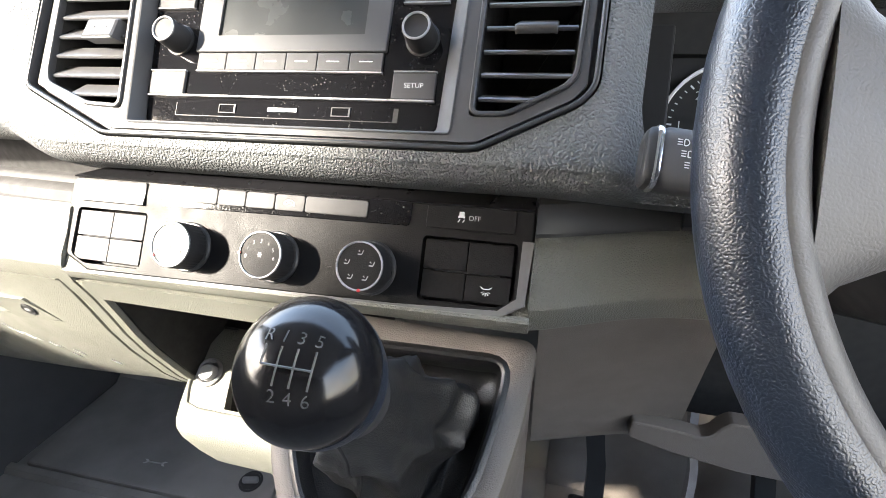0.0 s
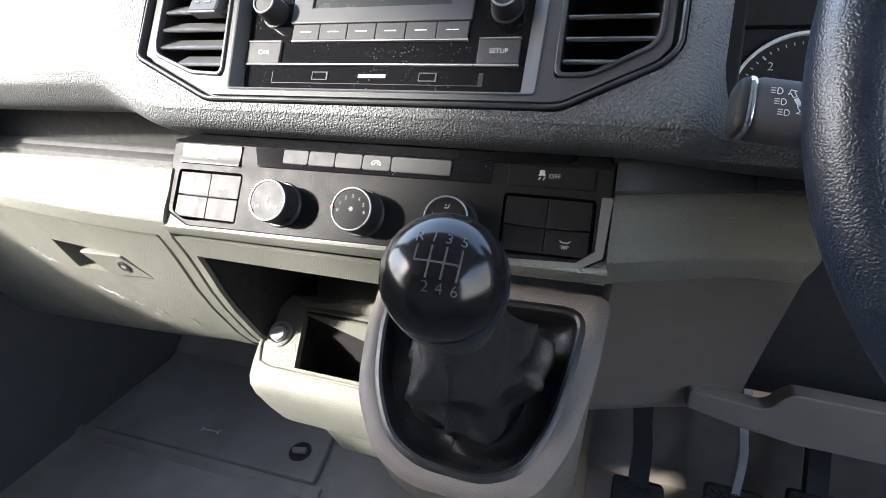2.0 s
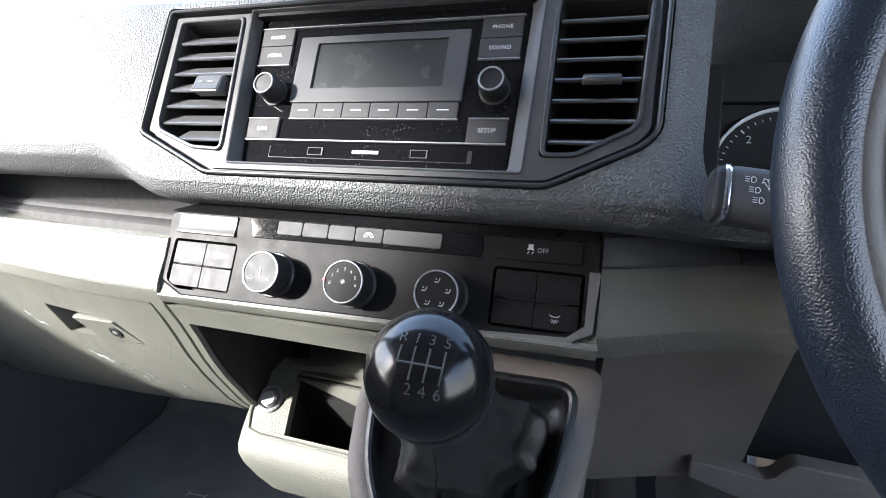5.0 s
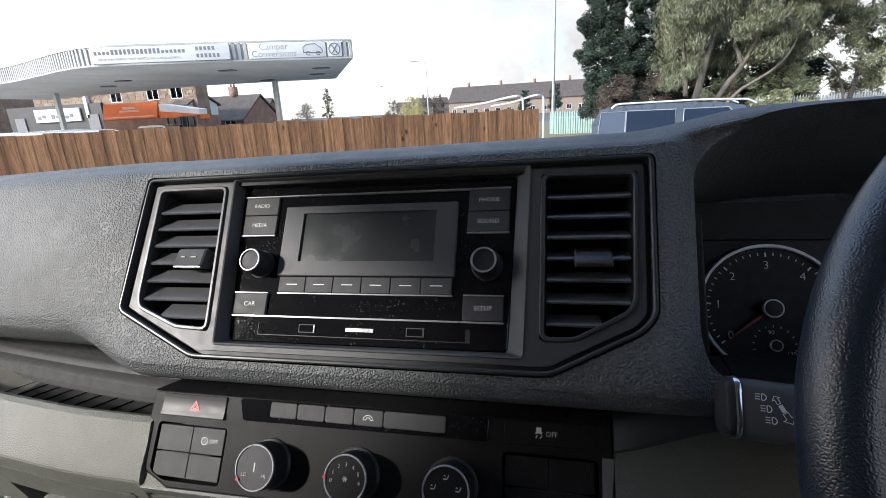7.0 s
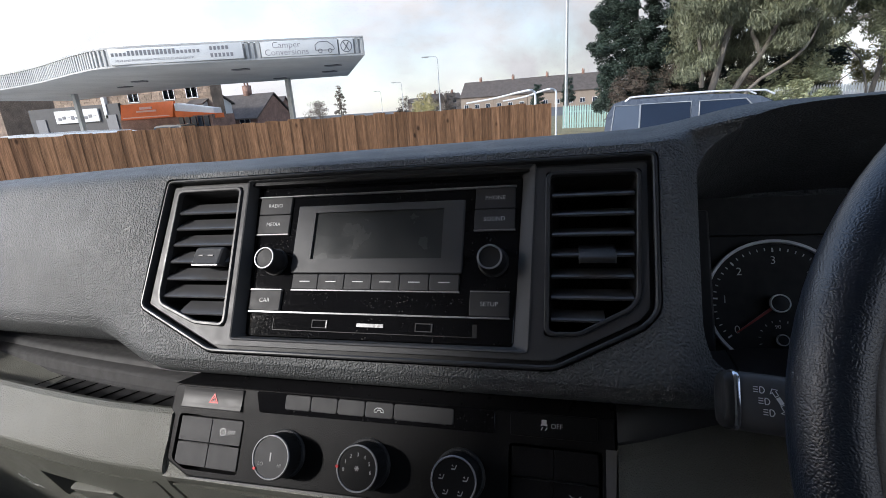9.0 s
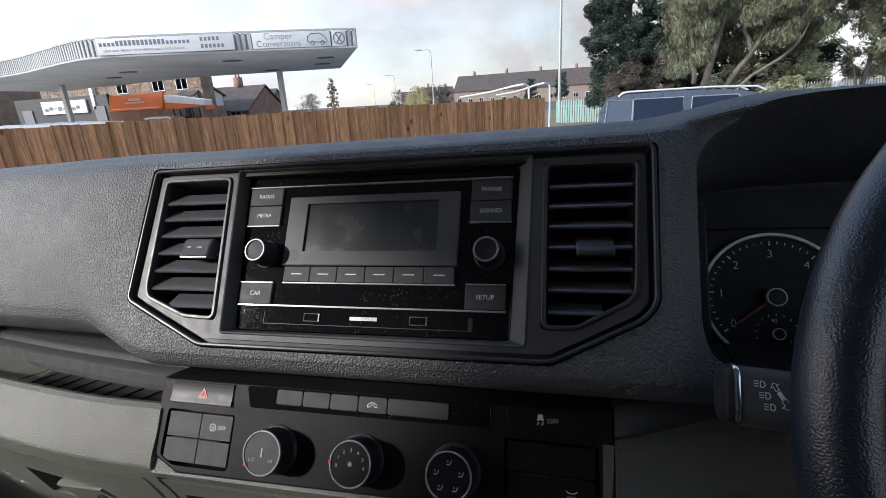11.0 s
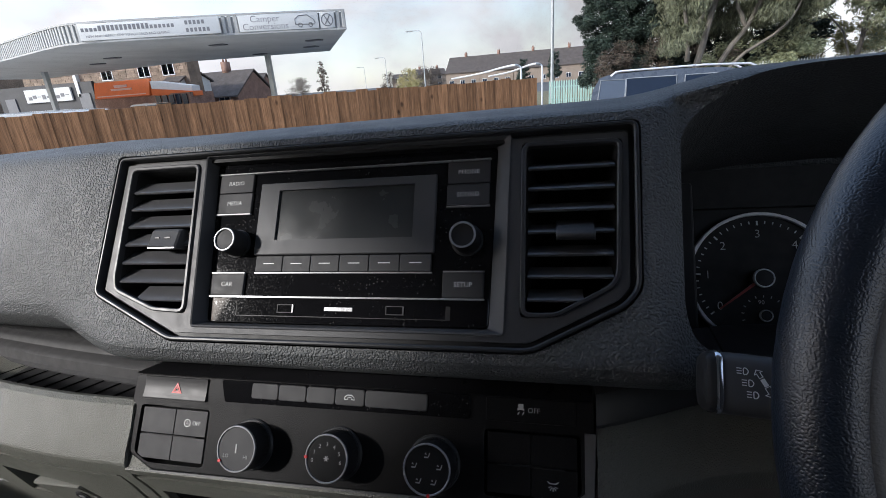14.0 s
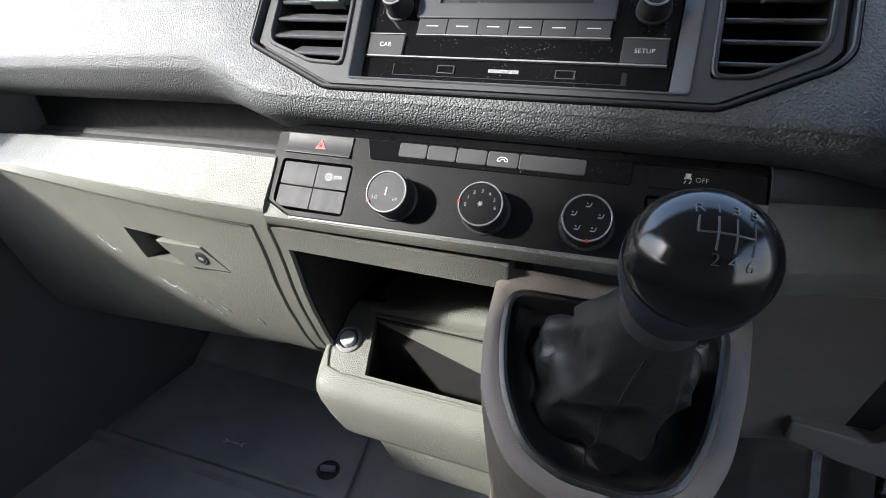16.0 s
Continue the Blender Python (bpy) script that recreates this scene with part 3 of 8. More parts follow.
def dash_profile(x):
    """The section of the padded dash top at x: points (y, z) from the windscreen over the crest and down the face."""
    def dv(v, h):
        p = D(0, v, h)
        return Vector((p.y, p.z))
    crest = 1.5165
    centre = [(0.48, 1.30), (0.62, 1.43), (0.45, 1.485), (0.25, 1.508), (0.14, 1.5155), (0.098, crest), (0.072, 1.5145), dv(0.124, 0.0135), dv(0.110, 0.0145),
              dv(0.03, 0.0145), dv(-0.045, 0.0140), dv(-0.058, 0.0105), dv(-0.0655, 0.001), dv(-0.067, -0.02), dv(-0.060, -0.09)]
    left = [(0.48, 1.30), (0.62, 1.42), (0.45, 1.475), (0.25, 1.503), (0.14, 1.5165), (0.095, 1.5195), (0.062, 1.516), dv(0.120, 0.020), dv(0.100, 0.0225),
            dv(0.04, 0.021), dv(-0.012, 0.0125), dv(-0.0255, 0.0075), dv(-0.034, -0.002), (0.012, 1.343), (0.085, 1.330)]
    hood = [(0.48, 1.30), (0.62, 1.42), (0.45, 1.478), (0.25, 1.512), (0.15, 1.5275), (0.09, 1.5325), (0.055, 1.5285), dv(0.133, 0.026), dv(0.120, 0.024),
            dv(0.03, 0.0145), dv(-0.050, 0.010), dv(-0.060, 0.003), dv(-0.0655, -0.008), dv(-0.066, -0.030), dv(-0.058, -0.09)]
    centre, left, hood = ([Vector(p) for p in q] for q in (centre, left, hood))
    tl = min(1.0, max(0.0, (-x - 0.195) / 0.105))
    tl = tl * tl * (3 - 2 * tl)
    th = min(1.0, max(0.0, (x - 0.215) / 0.10))
    th = th * th * (3 - 2 * th)
    if x > 0.55:
        th *= max(0.0, 1 - (x - 0.55) / 0.12)
    p = mixv(mixv(centre, left, tl), hood, th)
    turn = min(1.0, max(0.0, (x - 0.231) / 0.025))
    p = [q + Vector((0.848, -0.53)) * 0.013 * turn * turn * (1.0 if 6 < i < 13 else 0.0) if 0.23 < x < 0.55 else q for i, q in enumerate(p)]
    r = recede(x)
    return [Vector((q.x + r * (1.0 if i > 2 else 0.4), q.y - 0.35 * r * (1 if i > 8 else 0.6))) for i, q in enumerate(p)]


FRAME = [(-0.2275, -0.0085), (-0.2235, -0.0135), (-0.1415, -0.0485), (0.1525, -0.0475), (0.2140, -0.0160), (0.2235, -0.0040), (0.2265, 0.1145), (-0.2265, 0.1160)]
BINNACLE = [(0.250, -0.017), (0.256, -0.036), (0.272, -0.046), (0.420, -0.049), (0.590, -0.047), (0.625, -0.02), (0.640, 0.080), (0.610, 0.132), (0.54, 0.1475),
            (0.42, 0.1500), (0.340, 0.1475), (0.295, 0.1375), (0.266, 0.122), (0.254, 0.105)]


def build_dash_pad():
    bm = bmesh.new()
    xs = [-0.86 + k * 0.04 for k in range(14)] + [-0.316 + k * 0.012 for k in range(12)] + [-0.16 + k * 0.04 for k in range(9)]
    xs += [0.18, 0.20, 0.215] + [0.225 + k * 0.005 for k in range(7)] + [0.261 + k * 0.012 for k in range(7)] + [0.36 + k * 0.05 for k in range(4)] + [0.55, 0.60, 0.65, 0.70, 0.78, 0.86]
    loops = []
    for x in xs:
        prof = spline([Vector((p.x, p.y, 0)) for p in dash_profile(x)], 58)
        loops.append([(x, p.x, p.y) for p in prof])
    loft(bm, loops)
    hole, well = bmesh.new(), bmesh.new()
    prism(hole, rounded(offset(FRAME, -0.0012), 0.006, 3), -0.075, 0.12, m=DASH)
    prism(well, rounded(BINNACLE, 0.012, 3), -0.17, 0.13, m=DASH)
    me = carve(bm, [hole, well], "dash_pad", False)
    dash = thing("dashboard", (0, 0.2, 1.25), "charcoal grained soft-touch dashboard top over beige lower panels", "dashboard")
    part("dash_pad", me, "pad", dash, "charcoal soft-touch pad with leather grain")
    return dash


dashboard = build_dash_pad()


def build_centre_frame():
    """The trim round the two middle vents and the radio."""
    t = thing("centre_trim", D(0, -0.05), "satin dark grey trim frame with glossy edge round radio and vents", "dash trim")
    out = rounded(FRAME, 0.007, 4)
    bm = bmesh.new()
    collar(bm, out, offset(out, 0.0032), -0.01, 0.0165, 0.0010, DASH)
    part("outer_edge", bm, "rim", t, "glossy dark edge")
    bm = bmesh.new()
    inner_edge = rounded(offset(FRAME, 0.0034), 0.006, 4)
    collar(bm, inner_edge, offset(inner_edge, 0.0045), -0.01, 0.0085, 0, DASH)
    part("groove", bm, "dark", t)
    plate = bmesh.new()
    prism(plate, rounded(offset(FRAME, 0.0066), 0.0022, 2), -0.012, 0.0115, 0.0, DASH)
    cuts = []
    for loop in (VENT_L, VENT_R):
        c = bmesh.new()
        prism(c, rounded(offset(loop, -0.0035), 0.004, 3), -0.05, 0.05, m=DASH)
        cuts.append(c)
    rib_line = rounded([(-0.1248, -0.0375), (0.1345, -0.0370), (0.1388, 0.1128), (-0.1330, 0.1140)], 0.004, 3)
    radio_line = rounded([(-0.1182, -0.0330), (0.1222, -0.0323), (0.1272, 0.1080), (-0.1285, 0.1090)], 0.004, 3)
    c = bmesh.new()
    prism(c, offset(rib_line, 0.0002), -0.05, 0.05, m=DASH)
    cuts.append(c)
    part("plate", carve(plate, cuts, "plate"), "grey", t)
    bm = bmesh.new()
    loft(bm, [[(u, v, h) for u, v in lp] for lp, h in ((rib_line, -0.010), (rib_line, 0.0118), (offset(rib_line, 0.0008), 0.0126), (offset(rib_line, 0.0020), 0.0122), (radio_line, 0.0022), (radio_line, -0.010))], caps=False, m=DASH)
    part("radio_surround", bm, "grey", t, "sloping satin surround")
    return t


VENT_L = [(-0.2095, 0.0035), (-0.2065, -0.0060), (-0.1640, -0.0215), (-0.1348, -0.0228), (-0.1410, 0.1030), (-0.2110, 0.1030)]
VENT_R = [(0.1483, -0.0205), (0.1690, -0.0200), (0.2040, -0.0010), (0.2085, 0.0060), (0.2125, 0.1000), (0.1492, 0.1010)]
build_centre_frame()


def span(loop, v):
    """Left and right ends of a polygon at the height v."""
    us = []
    for i in range(len(loop)):
        (a, b), (c, d) = loop[i - 1], loop[i]
        if (b - v) * (d - v) < 0:
            us.append(a + (c - a) * (v - b) / (d - b))
    return (min(us), max(us)) if len(us) > 1 else None


def build_vent(loop, vs, tab, tab_w, blade, blocky):
    t = thing("air_vent", D((loop[0][0] + loop[3][0]) / 2, -0.02), "black slatted air vent set in the dash trim", "air vent", "dash air vents")
    out = rounded(loop, 0.004, 3)
    bm = bmesh.new()
    collar(bm, offset(out, -0.0034), out, -0.02, 0.0135, 0.0008, DASH)
    part("bezel", bm, "bezel", t, "thin satin bezel")
    # duct behind the slats, the shade of its depth put into near-black
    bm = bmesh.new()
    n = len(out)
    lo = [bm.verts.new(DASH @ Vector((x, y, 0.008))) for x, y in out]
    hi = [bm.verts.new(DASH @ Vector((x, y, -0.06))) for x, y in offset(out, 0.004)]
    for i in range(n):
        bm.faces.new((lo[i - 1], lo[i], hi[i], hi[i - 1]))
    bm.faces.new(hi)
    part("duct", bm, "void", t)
    for k, v in enumerate(vs):
        e = span(loop, v + 0.002)
        if not e:
            continue
        u0, u1 = e[0] + 0.0015, e[1] - 0.0015
        bm = bmesh.new()
        back, rise = blade
        prof = [(0.0098, v - 0.0014), (0.0107, v - 0.0004), (0.0100, v + 0.0010), (back, v + rise), (back - 0.0012, v + rise - 0.0012), (0.0078, v - 0.0014)]
        loft(bm, [[(u, q, p) for p, q in prof] for u in (u0, u0 + 0.002, u1 - 0.002, u1)], m=DASH)
        slat = part("slat", bm, "slat", t, "", 12)
        if k == 3:
            bm = bmesh.new()
            prof = [(0.0190, v - 0.0066), (0.0205, v - 0.0050), (0.0196, v - 0.0030), (back + 0.006, v + rise + 0.0010), (back + 0.001, v + rise - 0.003), (0.0160, v - 0.0078)]
            w = tab_w / 2
            if blocky:
                prof = [(0.0180, v - 0.0050), (0.0192, v - 0.0036), (0.0186, v - 0.0022), (0.0160, v + 0.0105), (0.0140, v + 0.0125), (0.0080, v + 0.0120), (0.0060, v - 0.0040)]
            loft(bm, [[(u, q, p if abs(u - tab) < w - 0.001 else p - 0.001) for p, q in prof] for u in (tab - w, tab - w + 0.0015, tab + w - 0.0015, tab + w)], m=DASH)
            knob = part("thumb_tab", bm, "grey", slat, "", 12)
            if blocky:
                bm = bmesh.new()
                for du, dw in ((-0.0065, 0.0022), (0.0045, 0.0030)):
                    prism(bm, box2(tab + du - dw, v + 0.0035, tab + du + dw, v + 0.0046), 0.0172, 0.0180, m=DASH)
                part("tab_mark", bm, "grip", knob)
                bm = bmesh.new()
                prism(bm, box2(tab - w + 0.001, v - 0.0056, tab + w - 0.001, v - 0.0046), 0.0170, 0.0188, m=DASH)
                part("tab_edge", bm, "ringsilver", knob, "thin bright edge")
    return t


build_vent(VENT_L, [0.0825, 0.0663, 0.0501, 0.0335, 0.0170, 0.0005, -0.0150], -0.1600, 0.030, (-0.0010, 0.0128), True)
build_vent(VENT_R, [0.0848, 0.0690, 0.0532, 0.0370, 0.0208, 0.0050, -0.0112], 0.1828, 0.026, (-0.0060, 0.0095), False)


def face_icon(bm, m, s):
    """A small airflow mark: an arrow and a seat."""
    prism(bm, [(-1.0 * s, -0.9 * s), (0.5 * s, -0.9 * s), (0.5 * s, -0.5 * s), (-1.0 * s, -0.5 * s)], 0, 0.0002, m=m)
    prism(bm, [(0.3 * s, -0.6 * s), (0.7 * s, -0.5 * s), (1.1 * s, 0.7 * s), (0.8 * s, 0.8 * s)], 0, 0.0002, m=m)
    prism(bm, [(-0.9 * s, 0.3 * s), (-0.1 * s, 0.1 * s), (-0.5 * s, 0.8 * s)], 0, 0.0002, m=m)


def build_radio():
    t = thing("radio", D(0, -0.031), "glossy black car radio with dark display, grey keys and two knobs", "radio")
    bm = bmesh.new()
    prism(bm, rounded([(-0.1175, -0.0322), (0.1215, -0.0315), (0.1265, 0.1075), (-0.1277, 0.1085)], 0.004, 4), -0.03, 0.0012, 0.0008, DASH)
    part("faceplate", bm, "gloss", t, "dusty piano-black faceplate")
    keys = [("RADIO", (-0.1217, 0.0802, -0.0873, 0.0970)), ("MEDIA", (-0.1213, 0.0612, -0.0869, 0.0796)), ("PHONE", (0.0882, 0.0785, 0.1214, 0.0968)),
            ("SOUND", (0.0878, 0.0610, 0.1212, 0.0779)), ("CAR", (-0.1175, -0.0100, -0.0848, 0.0085)), ("SETUP", (0.0868, -0.0098, 0.1182, 0.0092))]
    for word, (u0, v0, u1, v1) in keys:
        bm = bmesh.new()
        prism(bm, box2(u0, v0, u1, v1, 0.0006, 2), 0.0005, 0.0034, 0.0006, DASH)
        k = part("key", bm, "button", t)
        lettering("key_print", word, 0.0056 if len(word) < 5 else 0.0051, at_dash((u0 + u1) / 2, (v0 + v1) / 2, 0.00345), "print", k, 0.0001)
    bm = bmesh.new()
    prism(bm, box2(-0.0785, 0.0240, 0.0795, 0.0872, 0.0012, 2), 0.0005, 0.0040, 0.0010, DASH)
    cut = bmesh.new()
    prism(cut, box2(-0.0600, 0.0368, 0.0615, 0.0802), 0.0018, 0.02, m=DASH)
    part("display_surround", carve(bm, [cut], "display_surround"), "grey", t)
    bm = bmesh.new()
    prism(bm, box2(-0.0598, 0.0370, 0.0613, 0.0800), 0.0012, 0.0022, m=DASH)
    part("display", bm, "screen", t, "switched-off dark display")
    for k in range(6):
        u0 = -0.0752 + k * 0.02555
        bm = bmesh.new()
        prism(bm, box2(u0, 0.0098, u0 + 0.0250, 0.0232, 0.0004, 2), 0.0005, 0.0036, 0.0005, DASH)
        key = part("preset_key", bm, "button", t)
        bm = bmesh.new()
        prism(bm, box2(u0 + 0.0075, 0.0163, u0 + 0.0175, 0.0170), 0.0036, 0.0038, m=DASH)
        part("key_mark", bm, "print", key)
    for u0, v0, u1, v1 in ((-0.1236, 0.0970, 0.1220, 0.0981), (-0.0755, 0.0084, 0.0782, 0.0094), (-0.1172, -0.0116, 0.1184, -0.0103), (-0.1214, 0.0600, -0.0868, 0.0610),
                           (0.0876, 0.0596, 0.1214, 0.0606), (-0.1178, 0.0086, -0.0850, 0.0094), (0.0870, 0.0094, 0.1184, 0.0102)):
        bm = bmesh.new()
        prism(bm, box2(u0, v0, u1, v1), 0.0005, 0.0038, m=DASH)
        part("chrome_line", bm, "ringsilver", t, "thin chrome line")
    for u, vk in ((-0.0965, 0.0345), (0.1045, 0.0340)):
        bm = bmesh.new()
        m = at_dash(u, vk, 0.001)
        lathe(bm, [(0.0125, 0), (0.0125, 0.0015), (0.0112, 0.002), (0.0104, 0.0165), (0.0100, 0.0175), (0.0085, 0.0178), (0.0080, 0.0170), (0.001, 0.0166)], m)
        k = part("dial", bm, "dark", t, "round black rotary knob")
        bm = bmesh.new()
        collar(bm, ellipse(0, 0, 0.0098), ellipse(0, 0, 0.0084), 0.0165, 0.0186, 0.0003, m)
        part("chrome_ring", bm, "ringsilver", k)
        if u < 0:
            bm = bmesh.new()
            lathe(bm, [(0.0084, 0.0160), (0.0082, 0.0174), (0.0001, 0.0178)], m)
            part("cap", bm, "button", k)
    for u, w, bright in ((-0.0440, 0.0150, 0), (0.0030, 0.0240, 1), (0.0500, 0.0150, 0)):
        bm = bmesh.new()
        if bright:
            prism(bm, box2(u - w / 2, -0.0213, u + w / 2, -0.0184), 0.0010, 0.0020, m=DASH)
            part("card_slot", bm, "silver", t)
        else:
            o = box2(u - w / 2, -0.0235, u + w / 2, -0.0165)
            collar(bm, o, offset(o, 0.0008), 0.0008, 0.0018, 0, DASH)
            s = part("port", bm, "button", t)
            bm = bmesh.new()
            prism(bm, box2(u + w / 2 - 0.0014, -0.0232, u + w / 2 - 0.0002, -0.0168), 0.0010, 0.0021, m=DASH)
            part("port_edge", bm, "chrome", s)
    bm = bmesh.new()
    for seg in (((-0.090, -0.0165), (-0.090, -0.0262)), ((-0.090, -0.0262), (0.090, -0.0262)), ((0.090, -0.0262), (0.093, -0.0165))):
        (a, b), (c, d) = seg
        prism(bm, box2(min(a, c) - 0.0003, min(b, d) - 0.0003, max(a, c) + 0.0003, max(b, d) + 0.0003), 0.0008, 0.0015, m=DASH)
    part("slot_outline", bm, "dark", t)
    return t


build_radio()


def build_climate():
    H = -0.0115                                   # the panel lies a little behind the radio's plane
    t = thing("climate_panel", D(0, -0.156, H), "charcoal heater control panel with three round knobs and switches", "control panel")
    outline = rounded([(-0.1640, -0.1556), (0.1765, -0.1490), (0.1905, -0.1405), (0.1930, -0.1080), (0.1930, -0.0782), (-0.1860, -0.0782), (-0.1940, -0.0800), (-0.1945, -0.1020),
                       (-0.1900, -0.1060), (-0.1890, -0.1440)], 0.003, 3)
    bm = bmesh.new()
    prism(bm, outline, H - 0.03, H, 0.0012, DASH)
    cuts = []
    for pts in ([(-0.1842, -0.1432), (-0.1690, -0.1502), (-0.1130, -0.1496), (-0.1130, -0.1040), (-0.1838, -0.1040)], [(0.1186, -0.1450), (0.1740, -0.1445), (0.1842, -0.1380), (0.1842, -0.1008), (0.1182, -0.1005)]):
        c = bmesh.new()
        prism(c, rounded(pts, 0.004, 3), H - 0.012, H + 0.02, m=DASH)
        cuts.append(c)
    part("panel", carve(bm, cuts, "panel"), "panel", t)
    bm = bmesh.new()
    loft(bm, [[(u, v, h) for v, h in ((-0.0785, H - 0.012), (-0.0785, H + 0.0012), (-0.0778, H + 0.0016), (-0.0650 - d, H - 0.0120), (-0.0650 - d, H - 0.02))] for u, d in ((-0.1925, 0.0125), (-0.1720, 0.0), (0.1925, 0.0))], m=DASH)
    part("top_strip", bm, "rimblack", t, "glossy black strip")
    bm = bmesh.new()
    for pts in ([(-0.1630, -0.1570), (0.1760, -0.1505), (0.1918, -0.1412), (0.1942, -0.0990), (0.1866, -0.0990), (0.1862, -0.1370), (0.1745, -0.1462), (0.10, -0.1500), (-0.1640, -0.1556)],):
        prism(bm, pts, H - 0.02, H + 0.0012, m=DASH)
    part("lower_edge", bm, "edge", t, "satin grey edge")

    def key(u0, v0, u1, v1, h=0.0018, bev=0.0009, material="button", corner=0.0022):
        b = bmesh.new()
        prism(b, box2(u0, v0, u1, v1, corner, 3), H - 0.009, H + h, min(bev, 0.0009), DASH)
        return part("switch", b, material, t)

    bm = bmesh.new()
    dish = spline([(-0.0985, -0.009, 0), (-0.0985, 0.0010, 0), (-0.0968, 0.0019, 0), (-0.0935, 0.0014, 0), (-0.0885, 0.0010, 0), (-0.0835, 0.0012, 0), (-0.0806, 0.0016, 0), (-0.0800, 0.0008, 0), (-0.0800, -0.009, 0)], 26)
    loft(bm, [[(u, p.x, H + p.y) for p in dish] for u in (-0.1822, -0.1816, -0.1186, -0.1180)], m=DASH)
    hz = part("hazard_switch", bm, "hazard", t, "dished glossy hazard switch", 50)
    bm = bmesh.new()
    m = at_dash(-0.1480, -0.0890, H + 0.0012)
    tri = [(-0.0052, -0.0040), (0.0052, -0.0040), (0, 0.0048)]
    collar(bm, tri, offset(tri, 0.0011), 0, 0.0003, 0, m)
    inner_tri = [(x * 0.5, y * 0.5 - 0.0006) for x, y in tri]
    collar(bm, inner_tri, offset(inner_tri, 0.0006), 0, 0.0003, 0, m)
    part("warning_triangle", bm, "red", hz, "red warning triangle")
    bm = bmesh.new()
    prism(bm, rounded([(-0.0990, -0.0970), (0.1076, -0.0955), (0.1080, -0.0787), (-0.1045, -0.0795)], 0.002, 2), H - 0.002, H + 0.0012, 0.0005, DASH)
    part("key_strip", bm, "gloss", t, "dusty glossy key strip")
    for k in range(5):
        u0 = -0.0738 + k * 0.0250
        b = key(u0, -0.0925, u0 + (0.0496 if k == 4 else 0.0246), -0.0802, 0.0024, 0.0007)
        if k == 3:
            bm = bmesh.new()
            m = at_dash(u0 + 0.0123, -0.0866, H + 0.0024)
            path = [(-0.0042, -0.0014, 0), (-0.0040, 0.0004, 0), (-0.0020, 0.0020, 0), (0.0016, 0.0020, 0), (0.0036, 0.0004, 0), (0.0042, -0.0014, 0), (0.0018, -0.0012, 0), (0.0012, 0.0004, 0),
                    (-0.0012, 0.0004, 0), (-0.0018, -0.0012, 0), (-0.0042, -0.0014, 0)]
            tube(bm, path, 0.00038, 5, m)
            part("recirculate_mark", bm, "print", b)
    off = key(0.1192, -0.0952, 0.1812, -0.0787, 0.0012, 0.0008, "panel")
    lettering("switch_print", "OFF", 0.0049, at_dash(0.1530, -0.0868, H + 0.0013), "print", off, 0.0001)
    bm = bmesh.new()
    m = at_dash(0.1440, -0.0860, H + 0.0013)
    for pts in (box2(-0.0018, -0.0006, 0.0018, 0.0034), box2(-0.0024, -0.0010, -0.0012, 0.0004), box2(0.0012, -0.0010, 0.0024, 0.0004), [(-0.0026, -0.0040), (-0.0018, -0.0040), (-0.0006, -0.0018), (-0.0014, -0.0018)],
                [(0.0006, -0.0040), (0.0014, -0.0040), (0.0026, -0.0018), (0.0018, -0.0018)]):
        prism(bm, pts, 0, 0.0002, m=m)
    part("skid_mark", bm, "print", off)
    for side, us, vs in (("l", (-0.1815, -0.1478, -0.1472, -0.1155), (-0.1472, -0.1280, -0.1268, -0.1062)), ("r", (0.1206, 0.1506, 0.1512, 0.1815), (-0.1425, -0.1242, -0.1230, -0.1028))):
        for i in (0, 2):
            for j in (0, 2):
                # left switches lighter, right ones darker: the fall of light put into colour
                b = key(us[i], vs[j], us[i + 1], vs[j + 1], -0.0010, 0.0004, "button" if side == "l" else "panel", 0.0008)
                if side == "l" and i == 2 and j == 2:
                    lettering("switch_print", "OFF", 0.0046, at_dash(-0.1255, -0.1165, H - 0.0009), "print", b, 0.0001)
                    bm = bmesh.new()
                    m = at_dash(-0.1345, -0.1165, H - 0.0009)
                    collar(bm, ellipse(0, 0, 0.0032, n=20), ellipse(0, 0, 0.0026, n=20), 0, 0.0002, 0, m)
                    part("stop_start_ring", bm, "print", b)
                    lettering("switch_print", "A", 0.0038, m, "print", b, 0.0001)
                if side == "r" and i == 2 and j == 0:
                    bm = bmesh.new()
                    m = at_dash(0.1655, -0.1335, H - 0.0009)
                    prism(bm, [(-0.0042, 0.0020), (-0.0022, 0.0002), (0.0022, 0.0002), (0.0042, 0.0020), (0.0034, 0.0020), (0.0018, 0.0008), (-0.0018, 0.0008), (-0.0034, 0.0020)], 0, 0.0002, m=m)
                    for k in range(5):
                        a = -math.pi / 2 + (k - 2) * 0.55
                        prism(bm, [(0.0014 * math.cos(a) - 0.0003, 0.0014 * math.sin(a) - 0.0006), (0.0014 * math.cos(a) + 0.0003, 0.0014 * math.sin(a) - 0.0006),
                                   (0.0036 * math.cos(a) + 0.0003, 0.0036 * math.sin(a) - 0.0006), (0.0036 * math.cos(a) - 0.0003, 0.0036 * math.sin(a) - 0.0006)], 0, 0.0002, m=m)
                    part("lamp_mark", bm, "print", b)
        bm = bmesh.new()
        prism(bm, box2(us[0] + 0.008, vs[1] + 0.0002, us[3] - 0.008, vs[2] - 0.0002, 0.0004, 1), H - 0.006, H + 0.0012, 0.0004, DASH)
        part("switch_ridge", bm, "dark", t)
